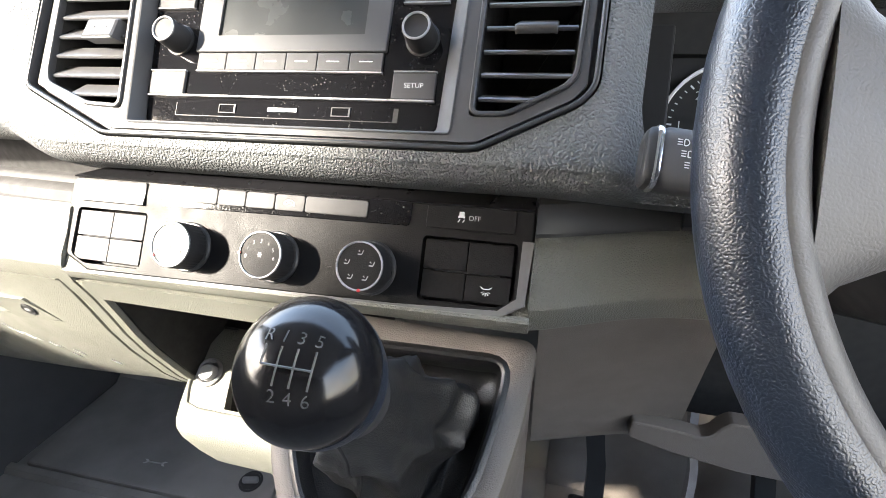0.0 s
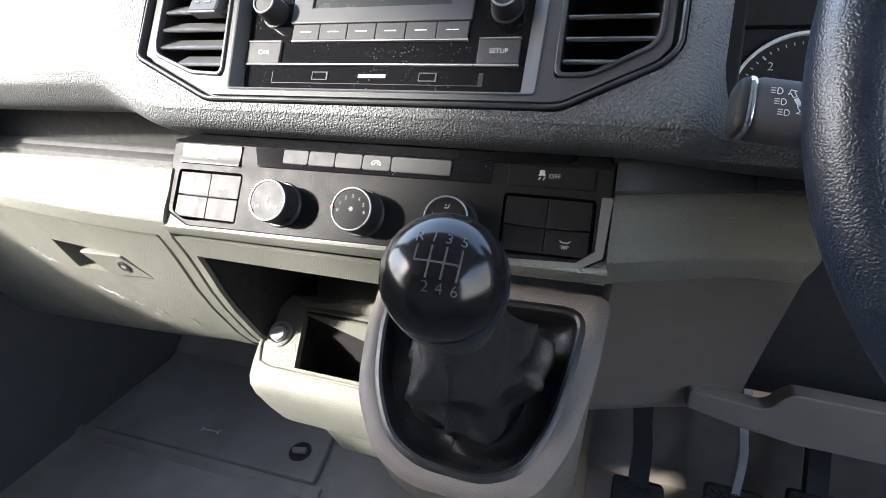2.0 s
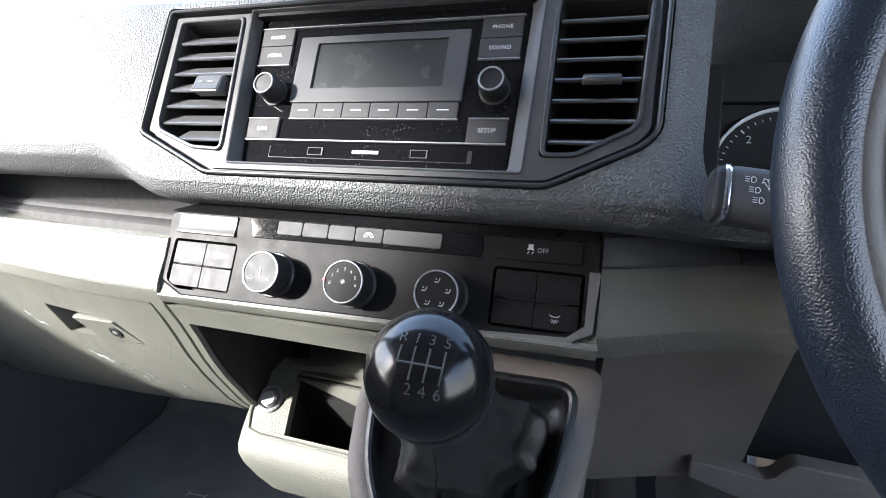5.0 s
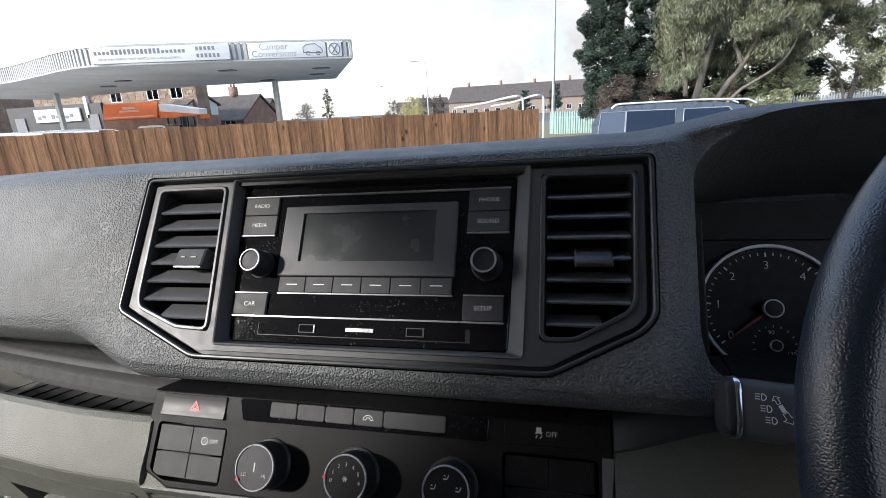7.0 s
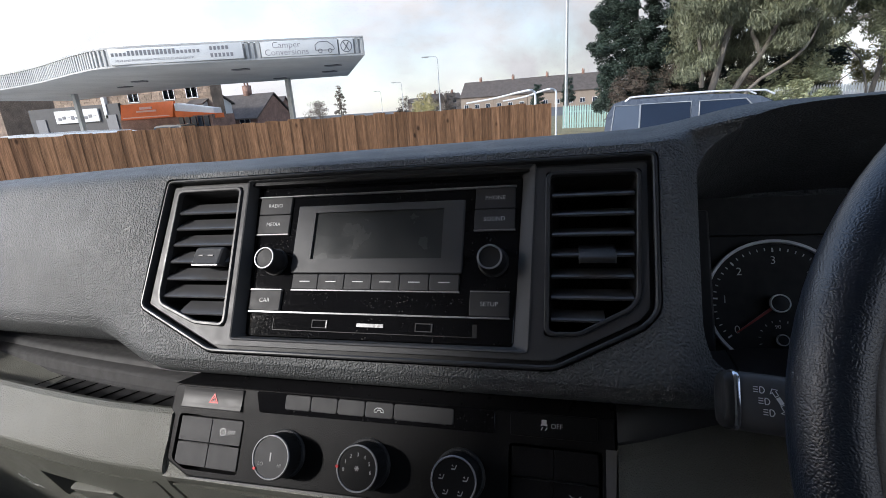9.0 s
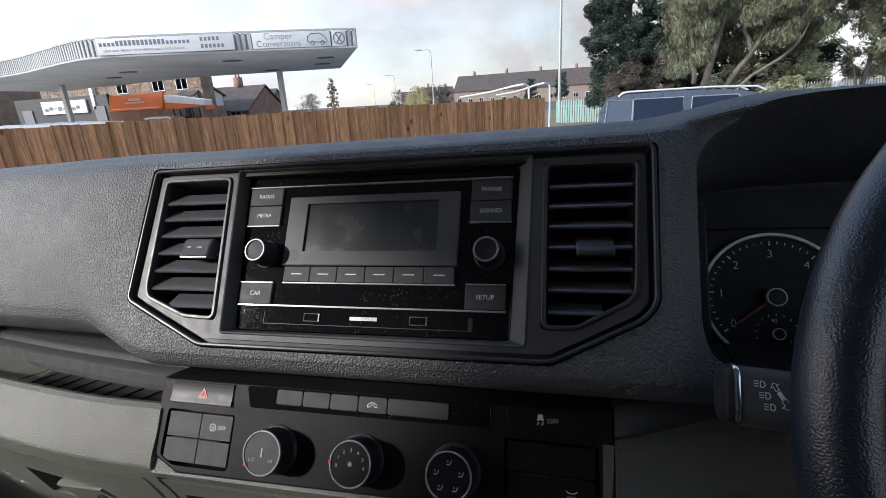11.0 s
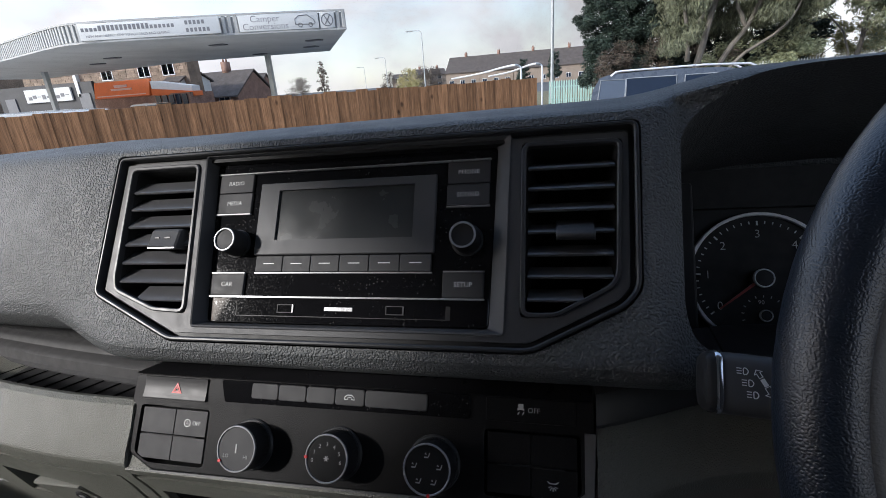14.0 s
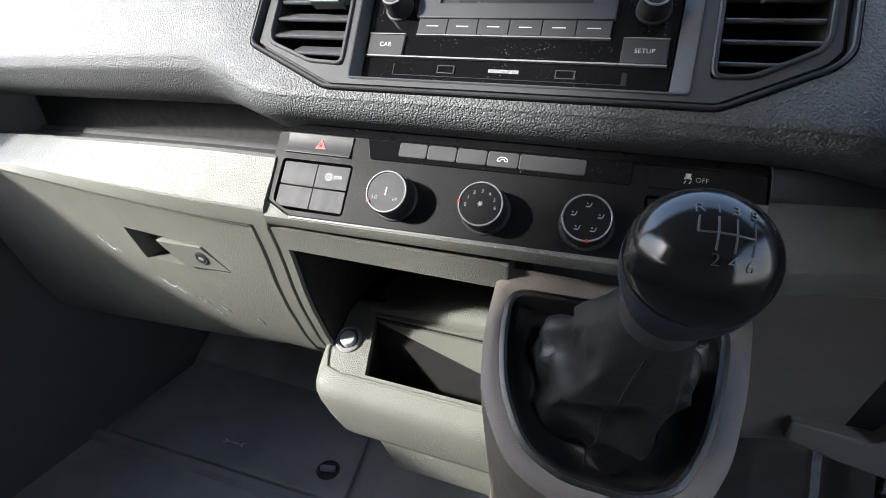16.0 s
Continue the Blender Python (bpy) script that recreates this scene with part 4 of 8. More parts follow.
    for n, u in enumerate((-0.0690, 0.0068, 0.0822)):
        m = at_dash(u, -0.1275, H)
        bm = bmesh.new()
        lathe(bm, [(0.0196, 0), (0.0196, 0.0012), (0.0186, 0.0022), (0.0182, 0.0022), (0.0180, 0.0030)], m, 40)
        part("dial_collar", bm, "rim", t)
        bm = bmesh.new()
        prof = []
        for r, h in ((0.0176, 0.002), (0.0176, 0.0165), (0.0168, 0.0190)):
            prof.append([((r - (0.0005 if k % 2 and h < 0.018 else 0)) * math.cos(2 * math.pi * k / 72), (r - (0.0005 if k % 2 and h < 0.018 else 0)) * math.sin(2 * math.pi * k / 72), h) for k in range(72)])
        prof.append([(0.0150 * math.cos(2 * math.pi * k / 72), 0.0150 * math.sin(2 * math.pi * k / 72), 0.0190) for k in range(72)])
        loft(bm, prof, m=m)
        dial = part("dial", bm, "dark", t, "round black rotary knob with ribbed side")
        bm = bmesh.new()
        collar(bm, ellipse(0, 0, 0.0169, n=40), ellipse(0, 0, 0.0157, n=40), 0.0180, 0.0202, 0.0003, m)
        part("chrome_ring", bm, "ringsilver", dial)
        bm = bmesh.new()
        lathe(bm, [(0.0157, 0.0180), (0.0154, 0.0194), (0.0001, 0.0196)], m, 40)
        # left dial face lighter than the others, its sunlight put into colour
        capp = part("dial_face", bm, "button" if n == 0 else "panel", dial)
        top = m @ Matrix.Translation((0, 0, 0.0197))
        bm = bmesh.new()
        a = (2.55, 3.14, -1.45)[n] if n else 3.75
        prism(bm, ellipse(0.0163 * math.cos(a), 0.0163 * math.sin(a), 0.0012, n=10), 0.0190, 0.0206, m=m)
        part("red_pointer", bm, "red", dial)
        if n == 0:
            lettering("dial_print", "LO", 0.0040, top @ Matrix.Translation((-0.0085, -0.0055, 0)), "faintprint", capp, 0.0001)
            lettering("dial_print", "HI", 0.0040, top @ Matrix.Translation((0.0085, -0.0055, 0)), "faintprint", capp, 0.0001)
            bm = bmesh.new()
            prism(bm, box2(-0.0006, -0.0030, 0.0006, 0.0035), 0, 0.0002, m=top)
            part("dial_mark", bm, "faintprint", capp)
        elif n == 1:
            for i in range(7):
                a = math.pi * 1.02 - i * math.pi * 1.04 / 6
                lettering("dial_print", str(i), 0.0040, top @ Matrix.Translation((0.0112 * math.cos(a), 0.0108 * math.sin(a) - 0.0012, 0)), "faintprint", capp, 0.0001)
            bm = bmesh.new()
            for i in range(3):
                a = i * math.pi / 3
                c, s = math.cos(a), math.sin(a)
                prism(bm, [(-0.0020 * c + 0.0003 * s, -0.0020 * s - 0.0003 * c), (0.0020 * c + 0.0003 * s, 0.0020 * s - 0.0003 * c), (0.0020 * c - 0.0003 * s, 0.0020 * s + 0.0003 * c), (-0.0020 * c - 0.0003 * s, -0.0020 * s + 0.0003 * c)], 0, 0.0002, m=top)
            part("fan_mark", bm, "faintprint", capp)
        else:
            for a in (1.5708, 0.25, -0.95, -2.2, 2.9):
                bm = bmesh.new()
                face_icon(bm, top @ Matrix.Translation((0.0092 * math.cos(a), 0.0092 * math.sin(a), 0)), 0.0020)
                part("airflow_mark", bm, "faintprint", capp)
    return t


build_climate()


# ---- lower dashboard, beige and taupe panels ----
def skin(bm, prof_at, xs, m=ONE):
    """A closed section that changes along x."""
    return loft(bm, [[(x, p[0], p[1]) for p in prof_at(x)] for x in xs], m=m)


def steps(a, b, n):
    return [a + (b - a) * k / n for k in range(n + 1)]


def build_lower_dash():
    # beige band left of the heater panel, with the rim of the shelf
    def far(x):
        return 0.24 * max(0.0, -x - 0.26) ** 1.25
    def band(x):
        r = recede(x)
        f = far(x)
        pts = [(0.06, 1.246), (0.06, 1.262), (-0.016, 1.262), (-0.030, 1.290), (-0.0370, 1.3045), (-0.0425, 1.3070), (-0.0480, 1.3050), (-0.0575, 1.2885), (-0.0690, 1.2725), (-0.0728, 1.2650), (-0.0732, 1.2625),
               (-0.0700, 1.2485), (-0.0690, 1.2460)]
        # the rim falls back and down more than the foot of the band
        return [(y + r + (f - r) * min(1.0, max(0.0, (z - 1.246) / 0.06)), z - 0.42 * f * min(1.0, max(0.0, (z - 1.246) / 0.06))) for y, z in pts]
    bm = bmesh.new()
    skin(bm, band, steps(-0.86, -0.1905, 24))
    part("passenger_band", bm, "beige", dashboard, "beige fascia band", 15)
    # shelf behind the rim: stepped ledge and ribbed mat
    def ledge(x):
        f = far(x)
        return [(y + f, z - 0.34 * f) for y, z in ((0.11, 1.262), (0.11, 1.2975), (0.049, 1.2955), (0.0445, 1.2935), (0.041, 1.2895), (0.031, 1.2875), (0.0275, 1.2850), (0.0245, 1.2745), (0.020, 1.2725), (0.020, 1.262))]
    bm = bmesh.new()
    skin(bm, ledge, steps(-0.86, -0.200, 22))
    part("shelf_ledge", bm, "shelf", dashboard, "dark grey stepped ledge of the shelf")
    bm = bmesh.new()
    skin(bm, lambda x: [(y + far(x), z - 0.34 * far(x)) for y, z in ((-0.022, 1.262), (-0.022, 1.2705), (0.021, 1.2705), (0.021, 1.262))], steps(-0.86, -0.200, 20))
    part("shelf_mat", bm, "dark", dashboard, "black ribbed shelf mat")
    for k in range(22):
        x = -0.225 - k * 0.028
        bm = bmesh.new()
        f = far(x)
        loft(bm, [[(x + dx + a, y + f, z - 0.34 * f) for a, z in ((-0.0011, 1.2700), (0.0011, 1.2700), (0.0006, 1.2722), (-0.0006, 1.2722))] for dx, y in ((-0.014, -0.020), (0.012, 0.019))])
        part("mat_rib", bm, "panel", dashboard)
    # recess behind the shelf, its shade put into a near-black back
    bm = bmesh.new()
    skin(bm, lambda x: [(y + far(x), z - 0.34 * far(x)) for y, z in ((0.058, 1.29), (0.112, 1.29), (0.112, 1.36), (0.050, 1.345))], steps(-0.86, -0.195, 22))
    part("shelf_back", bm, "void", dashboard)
    bm = bmesh.new()
    loft(bm, [[(x, y, z) for y, z in ((-0.034, 1.262), (0.10, 1.262), (0.10, 1.30), (0.010, 1.305), (-0.030, 1.308), (-0.042, 1.302))] for x in (-0.2000, -0.1930)])
    part("shelf_end", bm, "grey", dashboard)

    # strip under the heater panel
    def trim(x):
        a, b = D(0, -0.1560, -0.0125), D(0, -0.1665, -0.0135)
        k = 0.0065 * (x + 0.163) / 0.34
        return [(a.y + 0.004, a.z + k), (a.y, a.z + k), (a.y - 0.0015, a.z - 0.0015 + k), (a.y + 0.0010, b.z + 0.0005 + k * 0.8), (a.y + 0.0030, b.z - 0.0015 + k * 0.8), (b.y + 0.03, b.z - 0.005 + k * 0.8)]
    bm = bmesh.new()
    skin(bm, trim, steps(-0.1912, 0.1955, 8))
    part("lower_trim", bm, "beige", dashboard, "beige trim strip")
    bm = bmesh.new()
    prism(bm, [(-0.1912, -0.1578), (-0.1640, -0.1578), (-0.1640, -0.1562), (-0.1900, -0.1446), (-0.1912, -0.1040)], -0.05, -0.0130, 0.0004, DASH)
    part("trim_corner", bm, "beige", dashboard)

    # driver's side: grey strip, beige fascia and taupe knee panel
    def swing(x):
        d = max(0.0, x - 0.198)
        return 0.62 * d if d < 0.06 else 0.0372 + 0.62 * (d - 0.06) - 3.4 * (d - 0.06) ** 2 if d < 0.14 else 0.0651
    def strip(x):
        s = swing(x)
        return [(y + s, z - 0.17 * s) for y, z in ((0.03, 1.310), (0.03, 1.333), (-0.0295, 1.332), (-0.0315, 1.3300), (-0.0405, 1.3150), (-0.0400, 1.3120))]
    for a, b in ((0.1945, 0.2935), (0.2950, 0.40)):
        bm = bmesh.new()
        skin(bm, strip, steps(a, b, 6))
        part("grey_strip", bm, "bezel", dashboard, "dark grey strip")
    def fascia(x):
        s = swing(x)
        out = []
        for y, z, k in ((0.06, 1.3110, 1.0), (-0.0365, 1.3128, 1.0), (-0.0390, 1.3124, 1.0), (-0.0485, 1.3060, 1.0), (-0.0502, 1.3040, 1.0), (-0.0662, 1.2790, 0.9), (-0.0690, 1.2735, 0.89), (-0.0685, 1.2690, 0.88), (-0.0640, 1.2550, 0.84), (-0.0610, 1.2525, 0.84), (0.06, 1.2490, 0.8)):
            out.append((y + s * k, z - 0.17 * s * k))
        return out
    bm = bmesh.new()
    loops = []
    for k in range(13):
        f = k / 12
        base = fascia(0.1945 + 0.160 * f)
        # the end is cut on a slant
        loops.append([(0.1945 + (0.160 - max(0.0, 1.3125 - z) * 0.34) * f, y, z) for y, z in base])
    loft(bm, loops)
    part("driver_fascia", bm, "beige", dashboard, "beige fascia band", 15)
    bm = bmesh.new()
    prism(bm, [(0.1770, -0.1530), (0.1965, -0.1530), (0.1965, -0.1085), (0.1950, -0.1085), (0.1925, -0.1418), (0.1775, -0.1512)], -0.05, -0.0140, 0.0004, DASH)
    part("trim_corner", bm, "beige", dashboard)
    def knee(x):
        s = swing(min(x, 0.30)) * 0.75
        return [(y + s, z) for y, z in ((0.07, 1.251), (-0.052, 1.253), (-0.046, 1.240), (-0.014, 1.170), (0.012, 1.110), (0.034, 1.058), (0.044, 1.034), (0.050, 1.022), (0.060, 1.016), (0.10, 1.014))]
    bm = bmesh.new()
    loops = []
    for k in range(9):
        f = k / 8
        lp = []
        for y, z in knee(0.202 + 0.118 * f):
            right = 0.3330 + (1.260 - z) * 0.09
            lp.append((0.2020 + (right - 0.2020) * f, y, z))
        loops.append(lp)
    loft(bm, loops)
    part("knee_panel", bm, "taupe", dashboard, "taupe lower knee panel")
    # lower edge running on under the steering column, with its notch
    bm = bmesh.new()
    m = Matrix(((1, 0, 0, 0), (0, 0, -1, 0.060), (0, 1, 0, 0), (0, 0, 0, 1)))
    lip = [(0.300, 1.050), (0.345, 1.038), (0.4056, 1.028), (0.480, 1.026), (0.72, 1.030), (0.72, 1.082), (0.560, 1.087), (0.462, 1.090), (0.388, 1.0920), (0.380, 1.084), (0.374, 1.072), (0.366, 1.067), (0.345, 1.0705), (0.300, 1.074)]
    prism(bm, rounded(lip, 0.004, 3), -0.012, 0.004, 0.003, m)
    part("knee_edge", bm, "taupe", dashboard, "taupe lower edge")
    # near-black wall added to stand for the shade behind the column
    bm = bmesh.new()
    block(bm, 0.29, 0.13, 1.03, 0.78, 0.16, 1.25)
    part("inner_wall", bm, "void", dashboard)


build_lower_dash()


def build_glovebox():
    t = thing("glovebox", (-0.5, 0.02, 1.03), "scuffed beige glovebox lid with recessed latch and lock", "glovebox")
    def lid(x):
        r = recede(x)
        f = [(-0.0690, 1.2440), (-0.0660, 1.2420), (-0.0600, 1.2250), (-0.0520, 1.2000), (-0.0440, 1.1720), (-0.0300, 1.1350), (-0.0060, 1.0850), (0.0150, 1.0520), (0.0260, 1.0400), (0.034, 1.036)]
        b = [(0.060, 1.036), (0.02, 1.12), (-0.012, 1.20), (-0.020, 1.2440)]
        sag = 0.17 * max(0.0, -x - 0.26)
        return [(y + r, z - sag * max(0.0, (1.2 - z) / 0.16)) for y, z in f + b]
    bm = bmesh.new()
    skin(bm, lid, steps(-0.80, -0.2125, 24))
    # recess for the latch, cut along the lid's slope
    cut = bmesh.new()
    quad = [(-0.4190, 1.2020), (-0.2950, 1.2035), (-0.2680, 1.1735), (-0.4040, 1.1620)]
    front = [cut.verts.new((x, -0.12, z)) for x, z in quad]
    back = [cut.verts.new((x, y, z)) for (x, z), y in zip(quad, (-0.030 + recede(-0.419), -0.034, -0.026, -0.014 + recede(-0.404)))]
    for i in range(4):
        cut.faces.new((front[i - 1], front[i], back[i], back[i - 1]))
    cut.faces.new(front)
    cut.faces.new(back[::-1])
    part("lid", carve(bm, [cut], "lid", False), "beige", t)
    bm = bmesh.new()
    fr = [(-0.3560, -0.0528, 1.2010), (-0.2940, -0.0530, 1.2030), (-0.2660, -0.0447, 1.1740), (-0.3300, -0.0445, 1.1700)]
    loft(bm, [[(x, y + 0.016, z) for x, y, z in fr], [(x, y + 0.002, z) for x, y, z in fr], [(x + (0.0015 if i in (0, 3) else -0.0015), y - 0.0004, z + (-0.0012 if i < 2 else 0.0012)) for i, (x, y, z) in enumerate(fr)]])
    latch = part("latch", bm, "beige", t, "beige latch handle")
    bm = bmesh.new()
    axis = Matrix(((1, 0, 0, -0.2990), (0, -0.272, -0.962, -0.0494), (0, 0.962, -0.272, 1.1875), (0, 0, 0, 1)))
    lathe(bm, [(0.0080, -0.004), (0.0080, 0.0006), (0.0070, 0.0009), (0.0062, 0.0004), (0.0001, 0.0002)], axis, 24)
    lock = part("lock", bm, "rim", latch, "small black lock")
    bm = bmesh.new()
    lathe(bm, [(0.0060, 0.0001), (0.0056, 0.0007), (0.0001, 0.0008)], axis, 20)
    part("lock_face", bm, "void", lock)
    bm = bmesh.new()
    prism(bm, box2(-0.0032, -0.0020, 0.0032, 0.0020, 0.0014, 2), 0.0007, 0.0011, m=axis)
    part("key_slot", bm, "ringsilver", lock, "bright key slot")
    # near-black sheet in the recess, painted shade beside the handle
    bm = bmesh.new()
    loft(bm, [[(x, y, z) for x, y, z in ((-0.4190, -0.0340 + recede(-0.419), 1.1990), (-0.3570, -0.0360, 1.2000), (-0.3310, -0.030, 1.1700), (-0.4040, -0.0180 + recede(-0.404), 1.1640))],
              [(x, y + 0.004, z) for x, y, z in ((-0.4190, -0.0340 + recede(-0.419), 1.1990), (-0.3570, -0.0360, 1.2000), (-0.3310, -0.030, 1.1700), (-0.4040, -0.0180 + recede(-0.404), 1.1640))]])
    part("latch_hollow", bm, "void", t)
    # scuffs on the lid
    for x, z, w in ((-0.385, 1.126, 0.026), (-0.372, 1.119, 0.018), (-0.398, 1.133, 0.012), (-0.345, 1.112, 0.014), (-0.315, 1.106, 0.010), (-0.462, 1.166, 0.022), (-0.478, 1.176, 0.014), (-0.268, 1.098, 0.007), (-0.330, 1.095, 0.008)):
        bm = bmesh.new()
        pl = []
        f = lid(x)[:10]
        def ysurf(zz):
            for (y0, z0), (y1, z1) in zip(f, f[1:]):
                if z1 <= zz <= z0:
                    return y0 + (y1 - y0) * (zz - z0) / (z1 - z0)
            return f[5][0]
        for k in range(7):
            zz = z + 0.003 * math.sin(k * 1.9) - 0.0012 * k
            pl.append((x - w / 2 + w * k / 6, ysurf(zz) - 0.0004, zz))
        tube(bm, pl, [0.0002, 0.0008, 0.0005, 0.0010, 0.0004, 0.0007, 0.0002], 5)
        part("scuff", bm, "white", t, "pale scuff")
    return t


build_glovebox()


def build_pocket_and_tray():
    t = thing("storage_tray", (-0.09, 0.02, 0.86), "beige dash pocket and tray with a lighter plug socket", "storage tray")
    # surround of the pocket
    def face(z):
        for (y0, z0), (y1, z1) in zip(((-0.0690, 1.2470), (-0.0600, 1.2250), (-0.0520, 1.2000), (-0.0440, 1.1720), (-0.0300, 1.1350), (-0.0060, 1.0850), (0.0150, 1.0520)),
                                      ((-0.0600, 1.2250), (-0.0520, 1.2000), (-0.0440, 1.1720), (-0.0300, 1.1350), (-0.0060, 1.0850), (0.0150, 1.0520), (0.04, 1.02))):
            if z1 <= z <= z0:
                return y0 + (y1 - y0) * (z - z0) / (z1 - z0)
        return 0.0
    zs = [1.2465, 1.235, 1.2215, 1.20, 1.17, 1.14, 1.11, 1.085, 1.06]
    for u0, u1 in ((-0.2075, -0.1930), (-0.1885, -0.1790)):
        bm = bmesh.new()
        loft(bm, [[(u0, face(z), z), (u1, face(z), z), (u1, face(z) + 0.006, z - 0.001), (u0, face(z) + 0.006, z - 0.001)] for z in zs])
        part("pocket_side", bm, "beige", t)
    bm = bmesh.new()
    loft(bm, [[(-0.1795, face(z), z), (0.030, face(z), z), (0.030, face(z) + 0.03, z - 0.002), (-0.1795, face(z) + 0.03, z - 0.002)] for z in (1.2470, 1.2400, 1.2300, 1.2220)])
    part("pocket_header", bm, "beige", t)
    # inner faces of the pocket: near-black colour stands in for shade
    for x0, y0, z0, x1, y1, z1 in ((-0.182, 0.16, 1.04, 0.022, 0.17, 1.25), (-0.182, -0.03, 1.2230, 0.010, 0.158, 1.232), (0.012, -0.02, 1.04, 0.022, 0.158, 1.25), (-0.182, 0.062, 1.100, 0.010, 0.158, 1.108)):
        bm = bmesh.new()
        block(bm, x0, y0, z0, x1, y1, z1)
        part("pocket_lining", bm, "void", t, "pocket lining with its shade painted black")
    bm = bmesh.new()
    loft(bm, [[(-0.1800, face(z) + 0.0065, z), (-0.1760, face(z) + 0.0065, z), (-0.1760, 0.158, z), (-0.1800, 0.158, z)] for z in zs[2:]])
    part("pocket_lining", bm, "void", t, "pocket lining with its shade painted black")
    # tray body with a bin
    prof = [(0.150, 1.104), (0.060, 1.104), (0.036, 1.101), (-0.020, 1.0590), (-0.034, 1.0500), (-0.0395, 1.0420), (-0.0400, 1.0300), (-0.034, 1.0050), (-0.025, 0.980), (-0.019, 0.970), (-0.004, 0.962), (0.006, 0.956), (0.010, 0.930), (0.018, 0.892),
            (0.030, 0.875), (0.06, 0.860), (0.150, 0.860)]
    loops = []
    for x, k in ((-0.1930, 0.016), (-0.1905, 0.005), (-0.1860, 0.0), (-0.15, 0.0), (-0.10, 0.0), (-0.05, 0.0), (0.0, 0.0), (0.035, 0.0)):
        lp = []
        for i, (y, z) in enumerate(prof):
            cx = 0.15
            yy = y + (cx - y) * k * 1.2
            xx = x
            if z < 1.072:
                xx = x + ((1.072 - z) * 0.42 + (0.012 if z < 0.96 else 0.0)) * max(0.0, (-x - 0.02) / 0.18)
            lp.append((xx, yy, z - k * 0.25 if 1 < i < 9 else z))
        loops.append(lp)
    bm = bmesh.new()
    loft(bm, loops)
    cut = bmesh.new()
    quad = [(-0.1430, 0.0420), (0.020, 0.0420), (0.020, -0.0180), (-0.1300, -0.0180)]
    lo = [cut.verts.new((x * 0.97, y, 0.985 + 0.3 * y)) for x, y in quad]
    hi = [cut.verts.new((x, y, 1.16)) for x, y in quad]
    for i in range(4):
        cut.faces.new((lo[i - 1], lo[i], hi[i], hi[i - 1]))
    cut.faces.new(lo[::-1])
    cut.faces.new(hi)
    sock = bmesh.new()
    tilt = Matrix.Translation((-0.1625, 0.010, 1.0820)) @ Matrix.Rotation(radians(37), 4, "X")
    lathe(sock, [(0.0145, -0.03), (0.0145, 0.03)], tilt, 24)
    part("tray_body", carve(bm, [cut, sock], "tray_body", False), "beige", t)
    # faces of the bin, near-black in place of the shade inside it
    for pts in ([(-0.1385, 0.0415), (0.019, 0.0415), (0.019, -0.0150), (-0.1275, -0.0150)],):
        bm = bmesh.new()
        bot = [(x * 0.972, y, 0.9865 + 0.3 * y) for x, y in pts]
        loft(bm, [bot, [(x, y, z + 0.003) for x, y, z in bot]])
        part("bin_floor", bm, "void", t, "bin floor with its shade painted black")
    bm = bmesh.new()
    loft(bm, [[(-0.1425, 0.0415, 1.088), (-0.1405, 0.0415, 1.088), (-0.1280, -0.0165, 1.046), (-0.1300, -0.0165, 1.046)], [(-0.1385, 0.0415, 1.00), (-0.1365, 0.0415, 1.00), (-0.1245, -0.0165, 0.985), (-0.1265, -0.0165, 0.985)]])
    part("bin_side", bm, "void", t, "bin side with its shade painted black")
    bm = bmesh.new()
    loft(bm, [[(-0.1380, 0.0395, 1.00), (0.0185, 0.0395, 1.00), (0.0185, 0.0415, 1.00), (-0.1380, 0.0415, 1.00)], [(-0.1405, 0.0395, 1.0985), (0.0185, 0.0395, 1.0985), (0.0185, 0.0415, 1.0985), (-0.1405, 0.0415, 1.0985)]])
    part("bin_back", bm, "void", t, "bin back with its shadow painted black")
    # beige triangle: the sunlit part of the bin back, made as a shape
    bm = bmesh.new()
    loft(bm, [[(-0.1390, y, 1.0975), (0.0184, y, 1.0975), (0.0184, y - 0.004, 1.052)] for y in (0.0355, 0.0392)])
    part("bin_slope", bm, "beige", t, "beige triangle for the sunlit part of the bin back")
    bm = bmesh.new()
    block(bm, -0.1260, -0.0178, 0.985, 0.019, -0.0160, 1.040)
    part("bin_front", bm, "void", t, "bin front with its shade painted black")
    # raised rim along the front of the tray
    bm = bmesh.new()
    tube(bm, [(-0.1830, 0.058, 1.1055), (-0.1840, 0.030, 1.0970), (-0.1820, -0.005, 1.0710), (-0.1760, -0.0190, 1.0600), (-0.16, -0.0225, 1.0575), (0.02, -0.0225, 1.0575)], 0.0020, 8)
    part("tray_rim", bm, "beige", t)
    bm = bmesh.new()
    ledge_loops = []
    for x in steps(-0.155, 0.011, 14):
        k = min(1.0, max(0.0, (x + 0.155) / 0.09))
        r = 0.016 * k * k * (3 - 2 * k)
        ledge_loops.append([(x, y, z) for y, z in ((0.050, 1.096), (0.0465, 1.1015 + r * 0.55), (0.049, 1.1045 + r * 0.8), (0.056, 1.1065 + r), (0.10, 1.1085 + r), (0.158, 1.1095 + r), (0.158, 1.100), (0.06, 1.098))])
    loft(bm, ledge_loops)
    part("pocket_floor", bm, "beige", t, "beige curved pocket floor")
    # lighter plug in its socket
    bm = bmesh.new()
    lathe(bm, [(0.0162, -0.004), (0.0162, 0.0020), (0.0140, 0.0034), (0.0120, 0.0024), (0.0112, -0.012), (0.0001, -0.012)], tilt, 28)
    sk = part("socket", bm, "ringsilver", t, "chromed socket ring")
    bm = bmesh.new()
